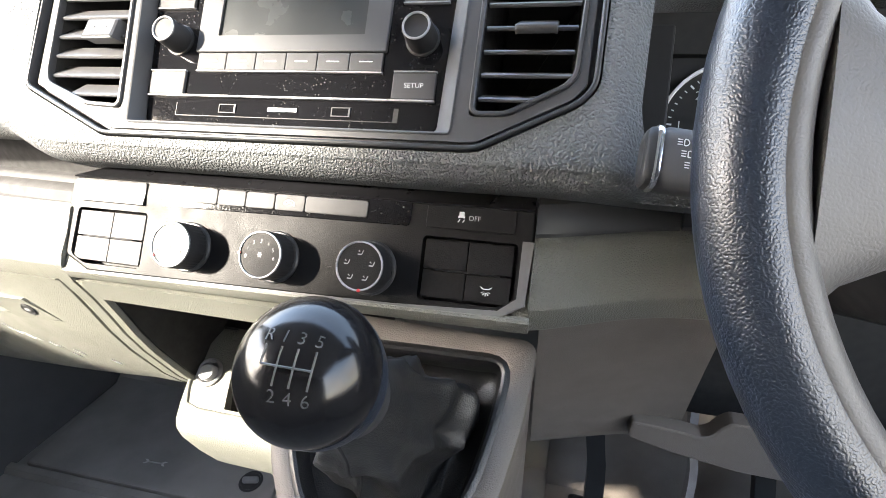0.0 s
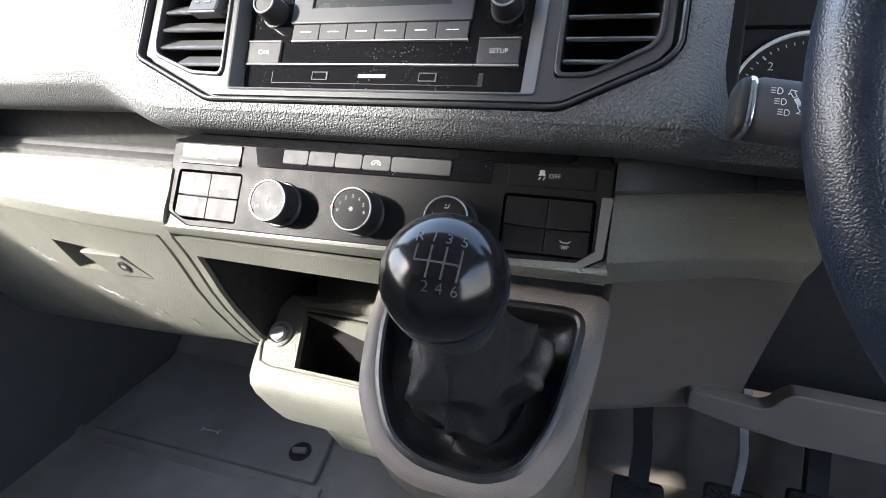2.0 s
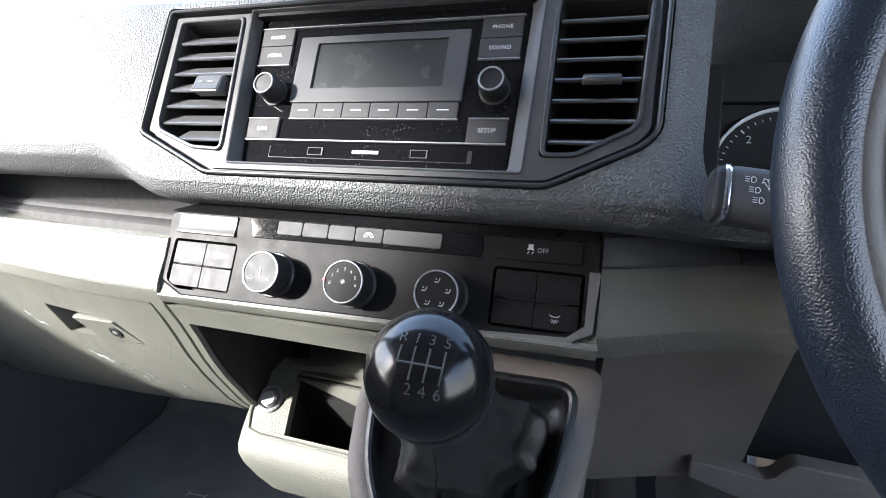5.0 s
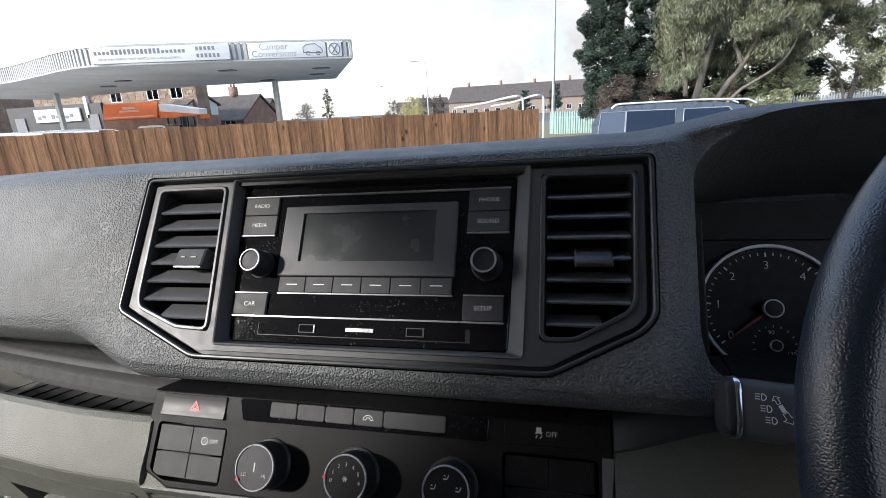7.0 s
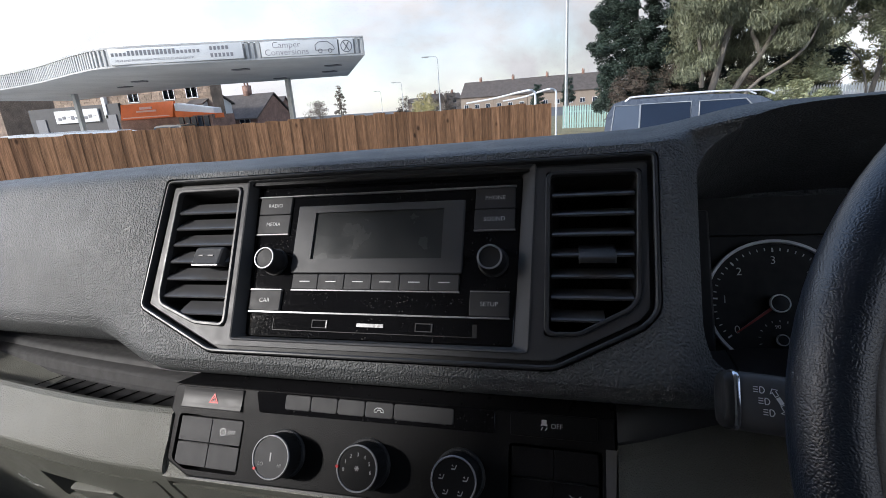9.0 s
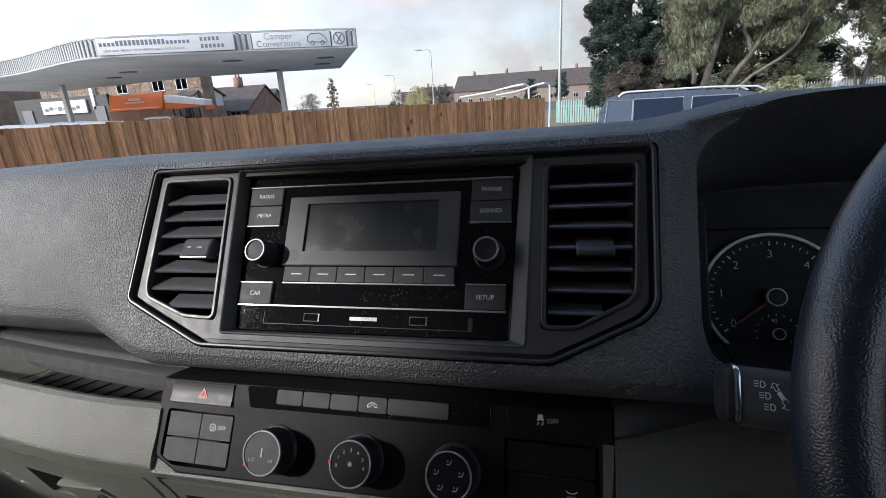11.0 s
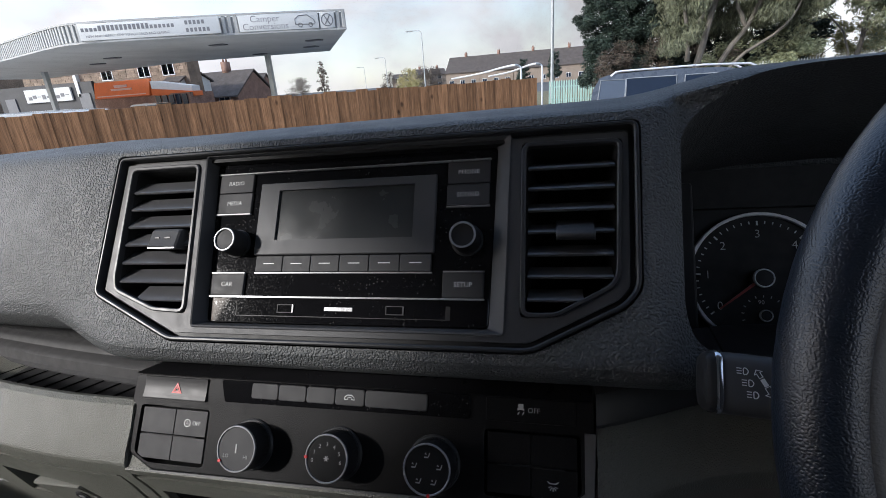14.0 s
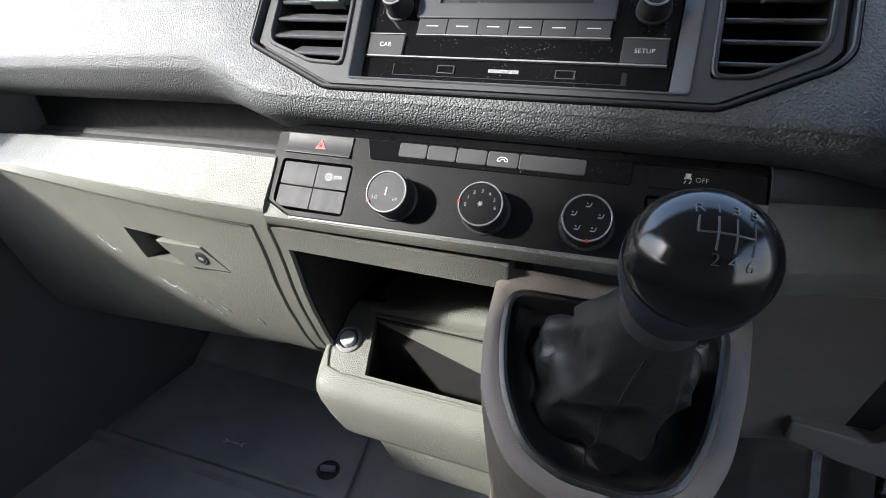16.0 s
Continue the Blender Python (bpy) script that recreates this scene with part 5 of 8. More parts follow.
    lathe(bm, [(0.0092, -0.010), (0.0092, 0.0080), (0.0080, 0.0100), (0.0001, 0.0104)], tilt @ Matrix.Translation((0.001, -0.001, 0)) @ Matrix.Rotation(radians(6), 4, "Y"), 24)
    part("plug", bm, "plug", sk, "silver plug button")
    return t


build_pocket_and_tray()


def build_gear_lever():
    # the boss that carries the lever: s runs down its face from the dash towards the seats
    B0, VB = Vector((0.0, -0.06, 1.233)), Vector((0, -0.8368, -0.5475))
    NB = Vector((0, -0.5475, 0.8368))
    BM = Matrix(((1, 0, 0, 0), (0, -VB.y, NB.y, B0.y), (0, -VB.z, NB.z, B0.z), (0, 0, 0, 1)))        # v = -s
    t = thing("gear_console", (0.12, -0.08, 0.75), "taupe gear lever console below the dash", "console")
    outer = [(0.0200, 0.0130), (0.0205, -0.045), (0.0300, -0.095), (0.0560, -0.1345), (0.085, -0.1475), (0.140, -0.1480), (0.1700, -0.1350), (0.1880, -0.100), (0.1985, -0.05), (0.2040, 0.0105)]
    inner = [(0.0335, -0.0090), (0.0345, -0.045), (0.0440, -0.088), (0.0650, -0.1220), (0.091, -0.1340), (0.136, -0.1345), (0.1590, -0.1230), (0.1740, -0.092), (0.1830, -0.05), (0.1870, -0.0055)]
    outer, inner = rounded(outer, 0.014, 4), rounded(inner, 0.018, 4)
    bm = bmesh.new()
    loops = [([(x, y) for x, y in offset(inner, 0.004)], -0.055), (inner, -0.010), (inner, -0.001), (offset(inner, -0.0015), 0.0012), (offset(inner, -0.0050), 0.0018), (offset(outer, -0.004), 0.0), (offset(outer, -0.0005), -0.003), (outer, -0.008)]
    if sum(outer[i - 1][0] * outer[i][1] - outer[i][0] * outer[i - 1][1] for i in range(len(outer))) > 0:
        loops = [(inner, -0.055), (inner, -0.001), (offset(inner, -0.0012), 0.0012), (offset(inner, -0.0045), 0.0020), (offset(outer, 0.0045), 0.0008), (offset(outer, 0.0010), -0.0020), (outer, -0.008)]
    rings = [[BM @ Vector((x, y, h)) for x, y in lp] for lp, h in loops]
    # the skirt falls to the floor
    rings.append([Vector((p.x * 0.99, p.y + 0.012, p.z - 0.03)) for p in rings[-1]])
    rings.append([Vector((0.11 + (p.x - 0.11) * 0.96, p.y * 0.55 + 0.030, 0.96 + (p.z - 1.2) * 0.4)) for p in rings[-2]])
    rings.append([Vector((0.11 + (p.x - 0.11) * 0.98, p.y * 0.45 + 0.06, 0.62)) for p in rings[-3]])
    loft(bm, rings, caps=False)
    part("console_shell", bm, "taupe", t, "taupe grained shell")
    bm = bmesh.new()
    loft(bm, [[BM @ Vector((x, y, h)) for x, y in offset(inner, d)] for d, h in ((-0.0015, -0.010), (-0.0015, 0.0010), (0.0005, 0.0026), (0.0025, 0.0030), (0.0045, 0.0018), (0.0060, -0.0020), (0.0075, -0.0080), (0.0085, -0.030))], caps=False)
    part("boot_frame", bm, "boot", t, "black frame round the boot")

    g = thing("gear_lever", BM @ Vector((0.115, -0.06, -0.045)), "black gear lever with glossy knob and wrinkled leatherette boot", "gear lever")
    K = Vector((0.1258, -0.2095, 1.3308))                       # centre of the knob
    kn = Vector((0.0, -0.72, 0.694)).normalized()
    foot = BM @ Vector((0.112, -0.060, -0.075))
    axis = (K - foot).normalized()
    # boot: from the frame up to the neck, in folds
    rim_loop = [Vector(p) for p in offset(inner, 0.003)]
    lengths = [(rim_loop[i] - rim_loop[i - 1]).length for i in range(len(rim_loop))]
    base = []
    for k in range(110):
        d, i = sum(lengths) * k / 110, 0
        while d > lengths[i]:
            d -= lengths[i]
            i += 1
        p = rim_loop[i - 1].lerp(rim_loop[i], d / max(1e-9, lengths[i]))
        base.append(BM @ Vector((p.x, p.y, -0.006)))
    n = len(base)
    top_c = K - axis * 0.050
    a1 = axis.cross(Vector((1, 0, 0))).normalized()
    a2 = a1.cross(axis)
    rows = []
    cen = sum(base, Vector()) / n
    shape = [(0.97, -0.002, 0.0), (0.93, -0.008, 0.0), (0.87, -0.014, 0.0), (0.79, -0.017, 0.0), (0.71, -0.014, 0.02), (0.64, -0.008, 0.09), (0.58, -0.003, 0.22), (0.51, 0.0, 0.40), (0.43, 0.0, 0.60), (0.35, 0.0, 0.80), (0.26, 0.0, 1.0)]
    curve = spline(shape, 56)
    # creases: direction round the lever, slant, height, width, from and to along the boot
    FOLDS = ((-2.4, 1.1, 0.0092, 0.25, 0.22, 1.0), (-1.7, -0.8, 0.0073, 0.175, 0.3, 0.85), (-1.1, 0.9, 0.0086, 0.225, 0.2, 0.95), (-0.2, -1.0, 0.0079, 0.2, 0.25, 1.0), (0.55, 1.2, 0.0092, 0.25, 0.18, 0.92), (1.3, -0.9, 0.0073, 0.175, 0.3, 0.95), (1.95, 0.8, 0.0092, 0.225, 0.2, 1.0), (2.75, -0.7, 0.0079, 0.25, 0.24, 0.95))
    for j, (rho, drop, s) in enumerate(curve):
        f = j / 55
        row = []
        mid = cen.lerp(top_c, max(0.0, s))
        for p in base:
            ang = math.atan2((p - cen).dot(a1), (p - cen).dot(a2))
            out_dir = (p - cen)
            round_dir = (a2 * math.cos(ang) + a1 * math.sin(ang)) * 0.0185
            k = min(1.0, max(0.0, (f - 0.25) / 0.6))
            q = mid + (out_dir * rho).lerp(round_dir * (rho / 0.26), k * k) + NB * drop
            w = math.sin(math.pi * min(1.0, f * 1.02)) ** 1.2 * min(1.0, max(0.10, (f - 0.10) / 0.22))
            fold = -0.007
            for a0, slope, amp, wide, f0, f1 in FOLDS:
                d = (ang - a0 - slope * (f - 0.6) + math.pi) % (2 * math.pi) - math.pi
                fold += amp * math.exp(-abs(d) / wide) * min(1.0, max(0.0, (f - f0) / 0.10)) * min(1.0, max(0.0, (f1 - f) / 0.10))
            for c0, lean, amp in ((0.56, 0.05, 0.0060), (0.71, -0.07, 0.0070), (0.84, 0.05, 0.0050)):
                fold += amp * math.exp(-abs(f - c0 - lean * math.sin(ang * 1.5 + c0 * 9)) / 0.040)
            fold += 0.010 * noise.noise(Vector((math.cos(ang) * 2.0, math.sin(ang) * 2.0, f * 5.0)))
            row.append(q + (q - mid).normalized() * fold * w + NB * 0.5 * fold * w)
        rows.append(row)
    bm = bmesh.new()
    loft(bm, rows, caps=False)
    bo = part("boot", bm, "boot", g, "wrinkled black leatherette boot", 55)
    bm = bmesh.new()
    seam = []
    for row in rows[12:53]:
        k = min(range(n), key=lambda i: base[i].y + 0.3 * abs(base[i].x - 0.104))
        seam.append(row[k] + (row[k] - cen).normalized() * 0.0004)
    tube(bm, seam, 0.0009, 6)
    part("seam", bm, "dark", bo)
    # neck
    nm = Matrix.Translation(top_c) @ axis.to_track_quat("Z", "Y").to_matrix().to_4x4()
    bm = bmesh.new()
    lathe(bm, [(0.0175, -0.010), (0.0192, 0.0), (0.0192, 0.012), (0.0180, 0.016), (0.0175, 0.030)], nm, 28)
    part("neck", bm, "bezel", g, "dark grey collar")
    # knob: a glossy cap on a grained, flared body
    km = Matrix.Translation(K) @ kn.to_track_quat("Z", "Y").to_matrix().to_4x4()
    R = 0.0268
    bm = bmesh.new()
    rings = []
    for j in range(17):
        f = j / 16
        c = (K - axis * 0.040).lerp(K - kn * 0.0018, f)
        d = axis.lerp(kn, f).normalized()
        e1 = d.cross(Vector((1, 0, 0))).normalized()
        e2 = e1.cross(d)
        r = 0.0185 + (0.0271 - 0.0185) * (math.sin(min(1.0, f * 1.08) * math.pi / 2) ** 1.3)
        rings.append([c + (e2 * math.cos(2 * math.pi * k / 40) + e1 * math.sin(2 * math.pi * k / 40)) * r for k in range(40)])
    loft(bm, rings)
    part("knob_body", bm, "leather", g, "grained black knob body")
    bm = bmesh.new()
    prof = [(R * 0.985, -0.0040), (R, -0.0015)] + [(R * math.cos(a), 0.0006 + R * 0.86 * math.sin(a)) for a in [math.pi / 2 * k / 12 for k in range(12)]] + [(0.0002, 0.0006 + R * 0.86)]
    lathe(bm, prof, km, 44)
    cap = part("knob_cap", bm, "knob", g, "glossy black domed cap")
    # the shift pattern lies on the dome
    xr = Vector((1, 0, 0))
    yr = kn.cross(xr).normalized()
    if yr.z < 0:
        yr = -yr
    def dome(p, q, lift=0.0):
        w = math.sqrt(max(0.0, 1 - (p * p + q * q) / (R * R)))
        return K + xr * p + yr * q + kn * (0.0006 + R * 0.86 * w + lift)
    def on_dome(p, q):
        nrm = (xr * p / R + yr * q / R + kn * 0.9).normalized()
        ex = (xr - nrm * xr.dot(nrm)).normalized()
        ey = nrm.cross(ex)
        o = dome(p, q, 0.00012)
        return Matrix(((ex.x, ey.x, nrm.x, o.x), (ex.y, ey.y, nrm.y, o.y), (ex.z, ey.z, nrm.z, o.z), (0, 0, 0, 1)))
    us = (-0.0056, 0.0002, 0.0058, 0.0114)
    for word, p, q in (("R", us[0], 0.0094), ("1", us[1], 0.0094), ("3", us[2], 0.0094), ("5", us[3], 0.0092), ("2", us[1] - 0.0002, -0.0094), ("4", us[2] - 0.0004, -0.0096), ("6", us[3] - 0.0006, -0.0096)):
        lettering("gear_number", word, 0.0062, on_dome(p, q), "engrave", cap, 0.0002)
    def stroke(pts):
        b = bmesh.new()
        tube(b, [dome(p, q, 0.0) for p, q in pts], 0.00042, 6)
        part("gate_line", b, "engrave", cap)
    stroke([(us[0], 0.0062), (us[0] - 0.0002, 0.0030), (us[0] - 0.0002, 0.0)])
    stroke([(us[0] - 0.0002, 0.0), (us[1], 0.0), (us[2], 0.0), (us[3], 0.0)])
    for u in us[1:]:
        stroke([(u, 0.0062), (u, 0.0), (u - 0.0004, -0.0062)])


build_gear_lever()


def build_cluster():
    th = 0.47
    C0 = Vector((0.3432, 0.1235, 1.3520))
    CM = Matrix(((1, 0, 0, C0.x), (0, math.sin(th), -math.cos(th), C0.y), (0, math.cos(th), math.sin(th), C0.z), (0, 0, 0, 1)))
    t = thing("instrument_cluster", CM @ Vector((0.1, -0.07, 0)), "dark instrument cluster with chrome-ringed dials and grey display", "instrument cluster")
    bm = bmesh.new()
    prism(bm, rounded([(-0.092, -0.080), (0.30, -0.080), (0.31, 0.09), (-0.092, 0.09)], 0.01, 3), -0.02, -0.004, m=CM)
    part("back_plate", bm, "dark", t)
    bm = bmesh.new()
    loft(bm, [[CM @ Vector((x, y, h)) for x, h in ((-0.10, 0.004), (0.32, 0.004), (0.32, -0.01), (-0.10, -0.01))] for y in (0.064, 0.10)])
    part("upper_mask", bm, "void", t)
    for cx, full in ((0.0, True), (0.196, False)):
        m = CM @ Matrix.Translation((cx, 0, 0))
        bm = bmesh.new()
        collar(bm, ellipse(0, 0, 0.0594, n=64), ellipse(0, 0, 0.0566, n=64), -0.004, 0.0040, 0.0005, m)
        part("dial_ring", bm, "ringwhite", t, "chrome ring")
        bm = bmesh.new()
        prism(bm, ellipse(0, 0, 0.0566, n=48), -0.004, 0.0, m=m)
        face = part("dial_face", bm, "void", t, "black dial face")
        for k in range(37):
            a = math.radians(218 - k * 256 / 36)
            big = k % 6 == 0
            r0, r1, w = (0.0480, 0.0520, 0.0007) if big else (0.0494, 0.0520, 0.0004)
            c, s = math.cos(a), math.sin(a)
            bm = bmesh.new()
            prism(bm, [(r0 * c + w * s, r0 * s - w * c), (r1 * c + w * s, r1 * s - w * c), (r1 * c - w * s, r1 * s + w * c), (r0 * c - w * s, r0 * s + w * c)], 0, 0.0003, m=m)
            part("tick", bm, "print", face)
        if full:
            for k in range(7):
                a = math.radians(218 - k * 42.6)
                lettering("dial_number", str(k), 0.0105, m @ Matrix.Translation((0.0420 * math.cos(a), 0.0400 * math.sin(a), 0.0002)), "print", face, 0.0001)
        bm = bmesh.new()
        lathe(bm, [(0.0078, 0), (0.0078, 0.008), (0.0070, 0.0092), (0.0001, 0.0096)], m, 28)
        hub = part("hub", bm, "dark", t)
        bm = bmesh.new()
        collar(bm, ellipse(0, 0, 0.0082), ellipse(0, 0, 0.0070), 0.006, 0.0098, 0.0003, m)
        part("hub_ring", bm, "ringwhite", hub)
        a = math.radians(218)
        c, s = math.cos(a), math.sin(a)
        bm = bmesh.new()
        prism(bm, [(0.007 * c + 0.0013 * s, 0.007 * s - 0.0013 * c), (0.044 * c + 0.0006 * s, 0.044 * s - 0.0006 * c), (0.044 * c - 0.0006 * s, 0.044 * s + 0.0006 * c), (0.007 * c - 0.0013 * s, 0.007 * s + 0.0013 * c)], 0.004, 0.0052, m=m)
        part("needle", bm, "needle", hub, "red needle")
        sm = m @ Matrix.Translation((0.0015, -0.0325, 0))
        bm = bmesh.new()
        lathe(bm, [(0.0048, 0), (0.0048, 0.004), (0.0001, 0.0044)], sm, 20)
        sub = part("small_hub", bm, "dark", t)
        bm = bmesh.new()
        collar(bm, ellipse(0, 0, 0.0052, n=24), ellipse(0, 0, 0.0043, n=24), 0.002, 0.0048, 0.0002, sm)
        part("hub_ring", bm, "ringwhite", sub)
        for k in range(13):
            a = math.radians(215 - k * 20.8)
            c, s = math.cos(a), math.sin(a)
            bm = bmesh.new()
            prism(bm, [(0.0160 * c + 0.0003 * s, 0.0160 * s - 0.0003 * c), (0.0180 * c + 0.0003 * s, 0.0180 * s - 0.0003 * c), (0.0180 * c - 0.0003 * s, 0.0180 * s + 0.0003 * c), (0.0160 * c - 0.0003 * s, 0.0160 * s + 0.0003 * c)], 0, 0.0003, m=sm)
            part("tick", bm, "print", face)
        lettering("dial_number", "90", 0.0052, sm @ Matrix.Translation((-0.002, 0.0115, 0.0002)), "print", face, 0.0001)
        lettering("dial_number", "130", 0.0052, sm @ Matrix.Translation((0.0125, -0.0070, 0.0002)), "print", face, 0.0001)
    # the display between the dials
    bm = bmesh.new()
    prism(bm, box2(0.0615, -0.0238, 0.1020, 0.0462, 0.002, 2), -0.004, 0.0010, m=CM)
    d = part("display", bm, "lcd", t, "lit grey display with a van outline")
    bm = bmesh.new()
    tube(bm, [(0.0765, 0.0000, 0.0012), (0.0765, 0.0310, 0.0012), (0.0780, 0.0355, 0.0012), (0.0885, 0.0355, 0.0012), (0.0900, 0.0310, 0.0012), (0.0900, 0.0000, 0.0012), (0.0765, 0.0000, 0.0012)], 0.0004, 5, CM)
    for v in (0.0295, 0.0195):
        tube(bm, [(0.0765, v, 0.0012), (0.0900, v, 0.0012)], 0.0003, 5, CM)
    tube(bm, [(0.0900, 0.0275, 0.0012), (0.0965, 0.0248, 0.0012)], 0.0006, 5, CM)
    part("van_outline", bm, "lcdwhite", d)
    bm = bmesh.new()
    for v in (-0.0085, -0.0112):
        prism(bm, box2(0.0620, v - 0.0003, 0.1015, v + 0.0003), 0.0010, 0.0013, m=CM)
    part("display_bars", bm, "lcdwhite", d)
    lettering("display_number", "19408", 0.0066, CM @ Matrix.Translation((0.0700, -0.0185, 0.0012)), "lcdwhite", d, 0.0001)
    lettering("display_number", "379", 0.0066, CM @ Matrix.Translation((0.0965, -0.0185, 0.0012)), "lcdwhite", d, 0.0001)
    # side cheek of the binnacle
    bm = bmesh.new()
    prism(bm, rounded([(-0.100, -0.075), (-0.0535, -0.075), (-0.0535, 0.088), (-0.100, 0.088)], 0.003, 2), -0.01, 0.0095, 0.002, CM)
    part("cheek", bm, "dark", t)


build_cluster()


def build_steering():
    W = Vector((0.442, -0.147, 1.409))
    ti = 0.4465
    WM = Matrix(((1, 0, 0, W.x), (0, math.sin(ti), -math.cos(ti), W.y), (0, math.cos(ti), math.sin(ti), W.z), (0, 0, 0, 1)))
    col = thing("steering_column", (0.442, 0.08, 1.20), "black steering column shroud", "steering column")
    bm = bmesh.new()
    rings = []
    for h, ru, rv, dv in ((-0.26, 0.060, 0.060, -0.02), (-0.16, 0.066, 0.064, -0.015), (-0.09, 0.066, 0.060, -0.012), (-0.055, 0.058, 0.052, -0.01), (-0.050, 0.045, 0.045, -0.01)):
        rings.append([WM @ Vector((ru * math.cos(a) * (1 + 0.12 * math.cos(4 * a)), rv * math.sin(a) + dv, h)) for a in [2 * math.pi * k / 28 for k in range(28)]])
    loft(bm, rings)
    part("shroud", bm, "dark", col)

    s = thing("control_stalk", (0.33, -0.06, 1.37), "black indicator stalk with white lamp symbols and chrome tip", "stalk")
    a, b = Vector((0.2486, -0.0736, 1.3780)), Vector((0.3966, -0.0686, 1.3610))
    ex = (b - a).normalized()
    ny = Vector((0, -0.80, 0.60))
    ny = (ny - ex * ny.dot(ex)).normalized()
    ez = ny.cross(ex)
    SM = Matrix(((ex.x, ez.x, ny.x, a.x), (ex.y, ez.y, ny.y, a.y), (ex.z, ez.z, ny.z, a.z), (0, 0, 0, 1)))
    bm = bmesh.new()
    rings = []
    for x, hv, hn in ((0.004, 0.0150, 0.009), (0.007, 0.0160, 0.0105), (0.045, 0.0158, 0.0105), (0.075, 0.0140, 0.0095), (0.10, 0.010, 0.009), (0.15, 0.009, 0.009)):
        rings.append([SM @ Vector((x, math.copysign(abs(math.sin(q)) ** 0.45, math.sin(q)) * hv, math.copysign(abs(math.cos(q)) ** 0.6, math.cos(q)) * hn)) for q in [2 * math.pi * k / 32 for k in range(32)]])
    loft(bm, rings)
    arm = part("stalk_arm", bm, "grey", s)
    bm = bmesh.new()
    rings = []
    for x, f in ((0.0038, 1.04), (0.0030, 1.07), (0.0016, 1.07), (0.0008, 1.03)):
        rings.append([SM @ Vector((x, math.copysign(abs(math.sin(q)) ** 0.45, math.sin(q)) * 0.0156 * f, math.copysign(abs(math.cos(q)) ** 0.6, math.cos(q)) * 0.0097 * f)) for q in [2 * math.pi * k / 32 for k in range(32)]])
    loft(bm, rings)
    part("chrome_band", bm, "chrome", s, "thin chrome band")
    bm = bmesh.new()
    rings = []
    for x, f in ((0.0010, 1.0), (-0.0015, 0.97), (-0.0032, 0.85), (-0.0038, 0.55)):
        rings.append([SM @ Vector((x, math.copysign(abs(math.sin(q)) ** 0.45, math.sin(q)) * 0.0156 * f, math.copysign(abs(math.cos(q)) ** 0.6, math.cos(q)) * 0.0097 * f)) for q in [2 * math.pi * k / 32 for k in range(32)]])
    loft(bm, rings)
    part("stalk_tip", bm, "dark", s)
    for k, (x, v) in enumerate(((0.0132, 0.0063), (0.0155, 0.0006), (0.0176, -0.0050))):
        bm = bmesh.new()
        m = SM @ Matrix.Translation((x, v, 0.01045)) @ Matrix.Scale(0.72, 4)
        o = rounded([(-0.0005, -0.0026), (0.0020, -0.0026), (0.0036, 0.0), (0.0020, 0.0026), (-0.0005, 0.0026)], 0.001, 2)
        collar(bm, o, offset(o, 0.0006), 0, 0.0003, 0, m)
        for j in (-1, 0, 1):
            prism(bm, box2(-0.0046, j * 0.0018 - 0.0003, -0.0014, j * 0.0018 + 0.0003), 0, 0.0003, m=m)
        part("lamp_symbol", bm, "print", arm)
    bm = bmesh.new()
    m = SM @ Matrix.Translation((0.0225, 0.0020, 0.0104)) @ Matrix.Rotation(radians(-58), 4, "Z") @ Matrix.Scale(0.85, 4)
    for pts in ([(-0.0080, 0.0), (-0.0055, 0.0030), (-0.0055, 0.0013), (-0.0025, 0.0013), (-0.0025, -0.0013), (-0.0055, -0.0013), (-0.0055, -0.0030)], [(0.0100, 0.0), (0.0070, 0.0032), (0.0070, 0.0014), (0.0035, 0.0014), (0.0035, -0.0014), (0.0070, -0.0014), (0.0070, -0.0032)]):
        collar(bm, pts[::-1], offset(pts[::-1], 0.0004), 0, 0.0003, 0, m)
    prism(bm, box2(-0.0018, -0.0013, 0.0028, 0.0013), 0, 0.0003, m=m)
    part("turn_arrows", bm, "print", arm)

    t = thing("steering_wheel", WM @ Vector((0, -0.19, 0)), "dark grained leather steering wheel with silver spoke inserts", "steering wheel")
    bm = bmesh.new()
    R, n, mth = 0.1768, 96, 24
    vs = []
    for i in range(n):
        a = 2 * math.pi * i / n
        row = []
        for k in range(mth):
            q = 2 * math.pi * k / mth
            ri, rn = 0.0148 + 0.0010 * math.cos(q), 0.0160
            rr = R + ri * math.cos(q)
            row.append(bm.verts.new(WM @ Vector((rr * math.cos(a), rr * math.sin(a), rn * math.sin(q)))))
        vs.append(row)
    for i in range(n):
        for k in range(mth):
            bm.faces.new((vs[i - 1][k - 1], vs[i][k - 1], vs[i][k], vs[i - 1][k]))
    part("rim", bm, "leather", t, "dark grained leather rim")
    # hub, spokes
    bm = bmesh.new()
    rings = []
    for h, f in ((-0.055, 0.80), (-0.030, 0.98), (-0.006, 1.0), (0.004, 0.94), (0.010, 0.70), (0.012, 0.35)):
        rings.append([WM @ Vector((0.066 * f * math.copysign(abs(math.cos(a)) ** 0.7, math.cos(a)), -0.012 + 0.062 * f * math.copysign(abs(math.sin(a)) ** 0.7, math.sin(a)), h)) for a in [2 * math.pi * k / 36 for k in range(36)]])
    loft(bm, rings)
    part("airbag_cover", bm, "dark", t, "black hub cover")
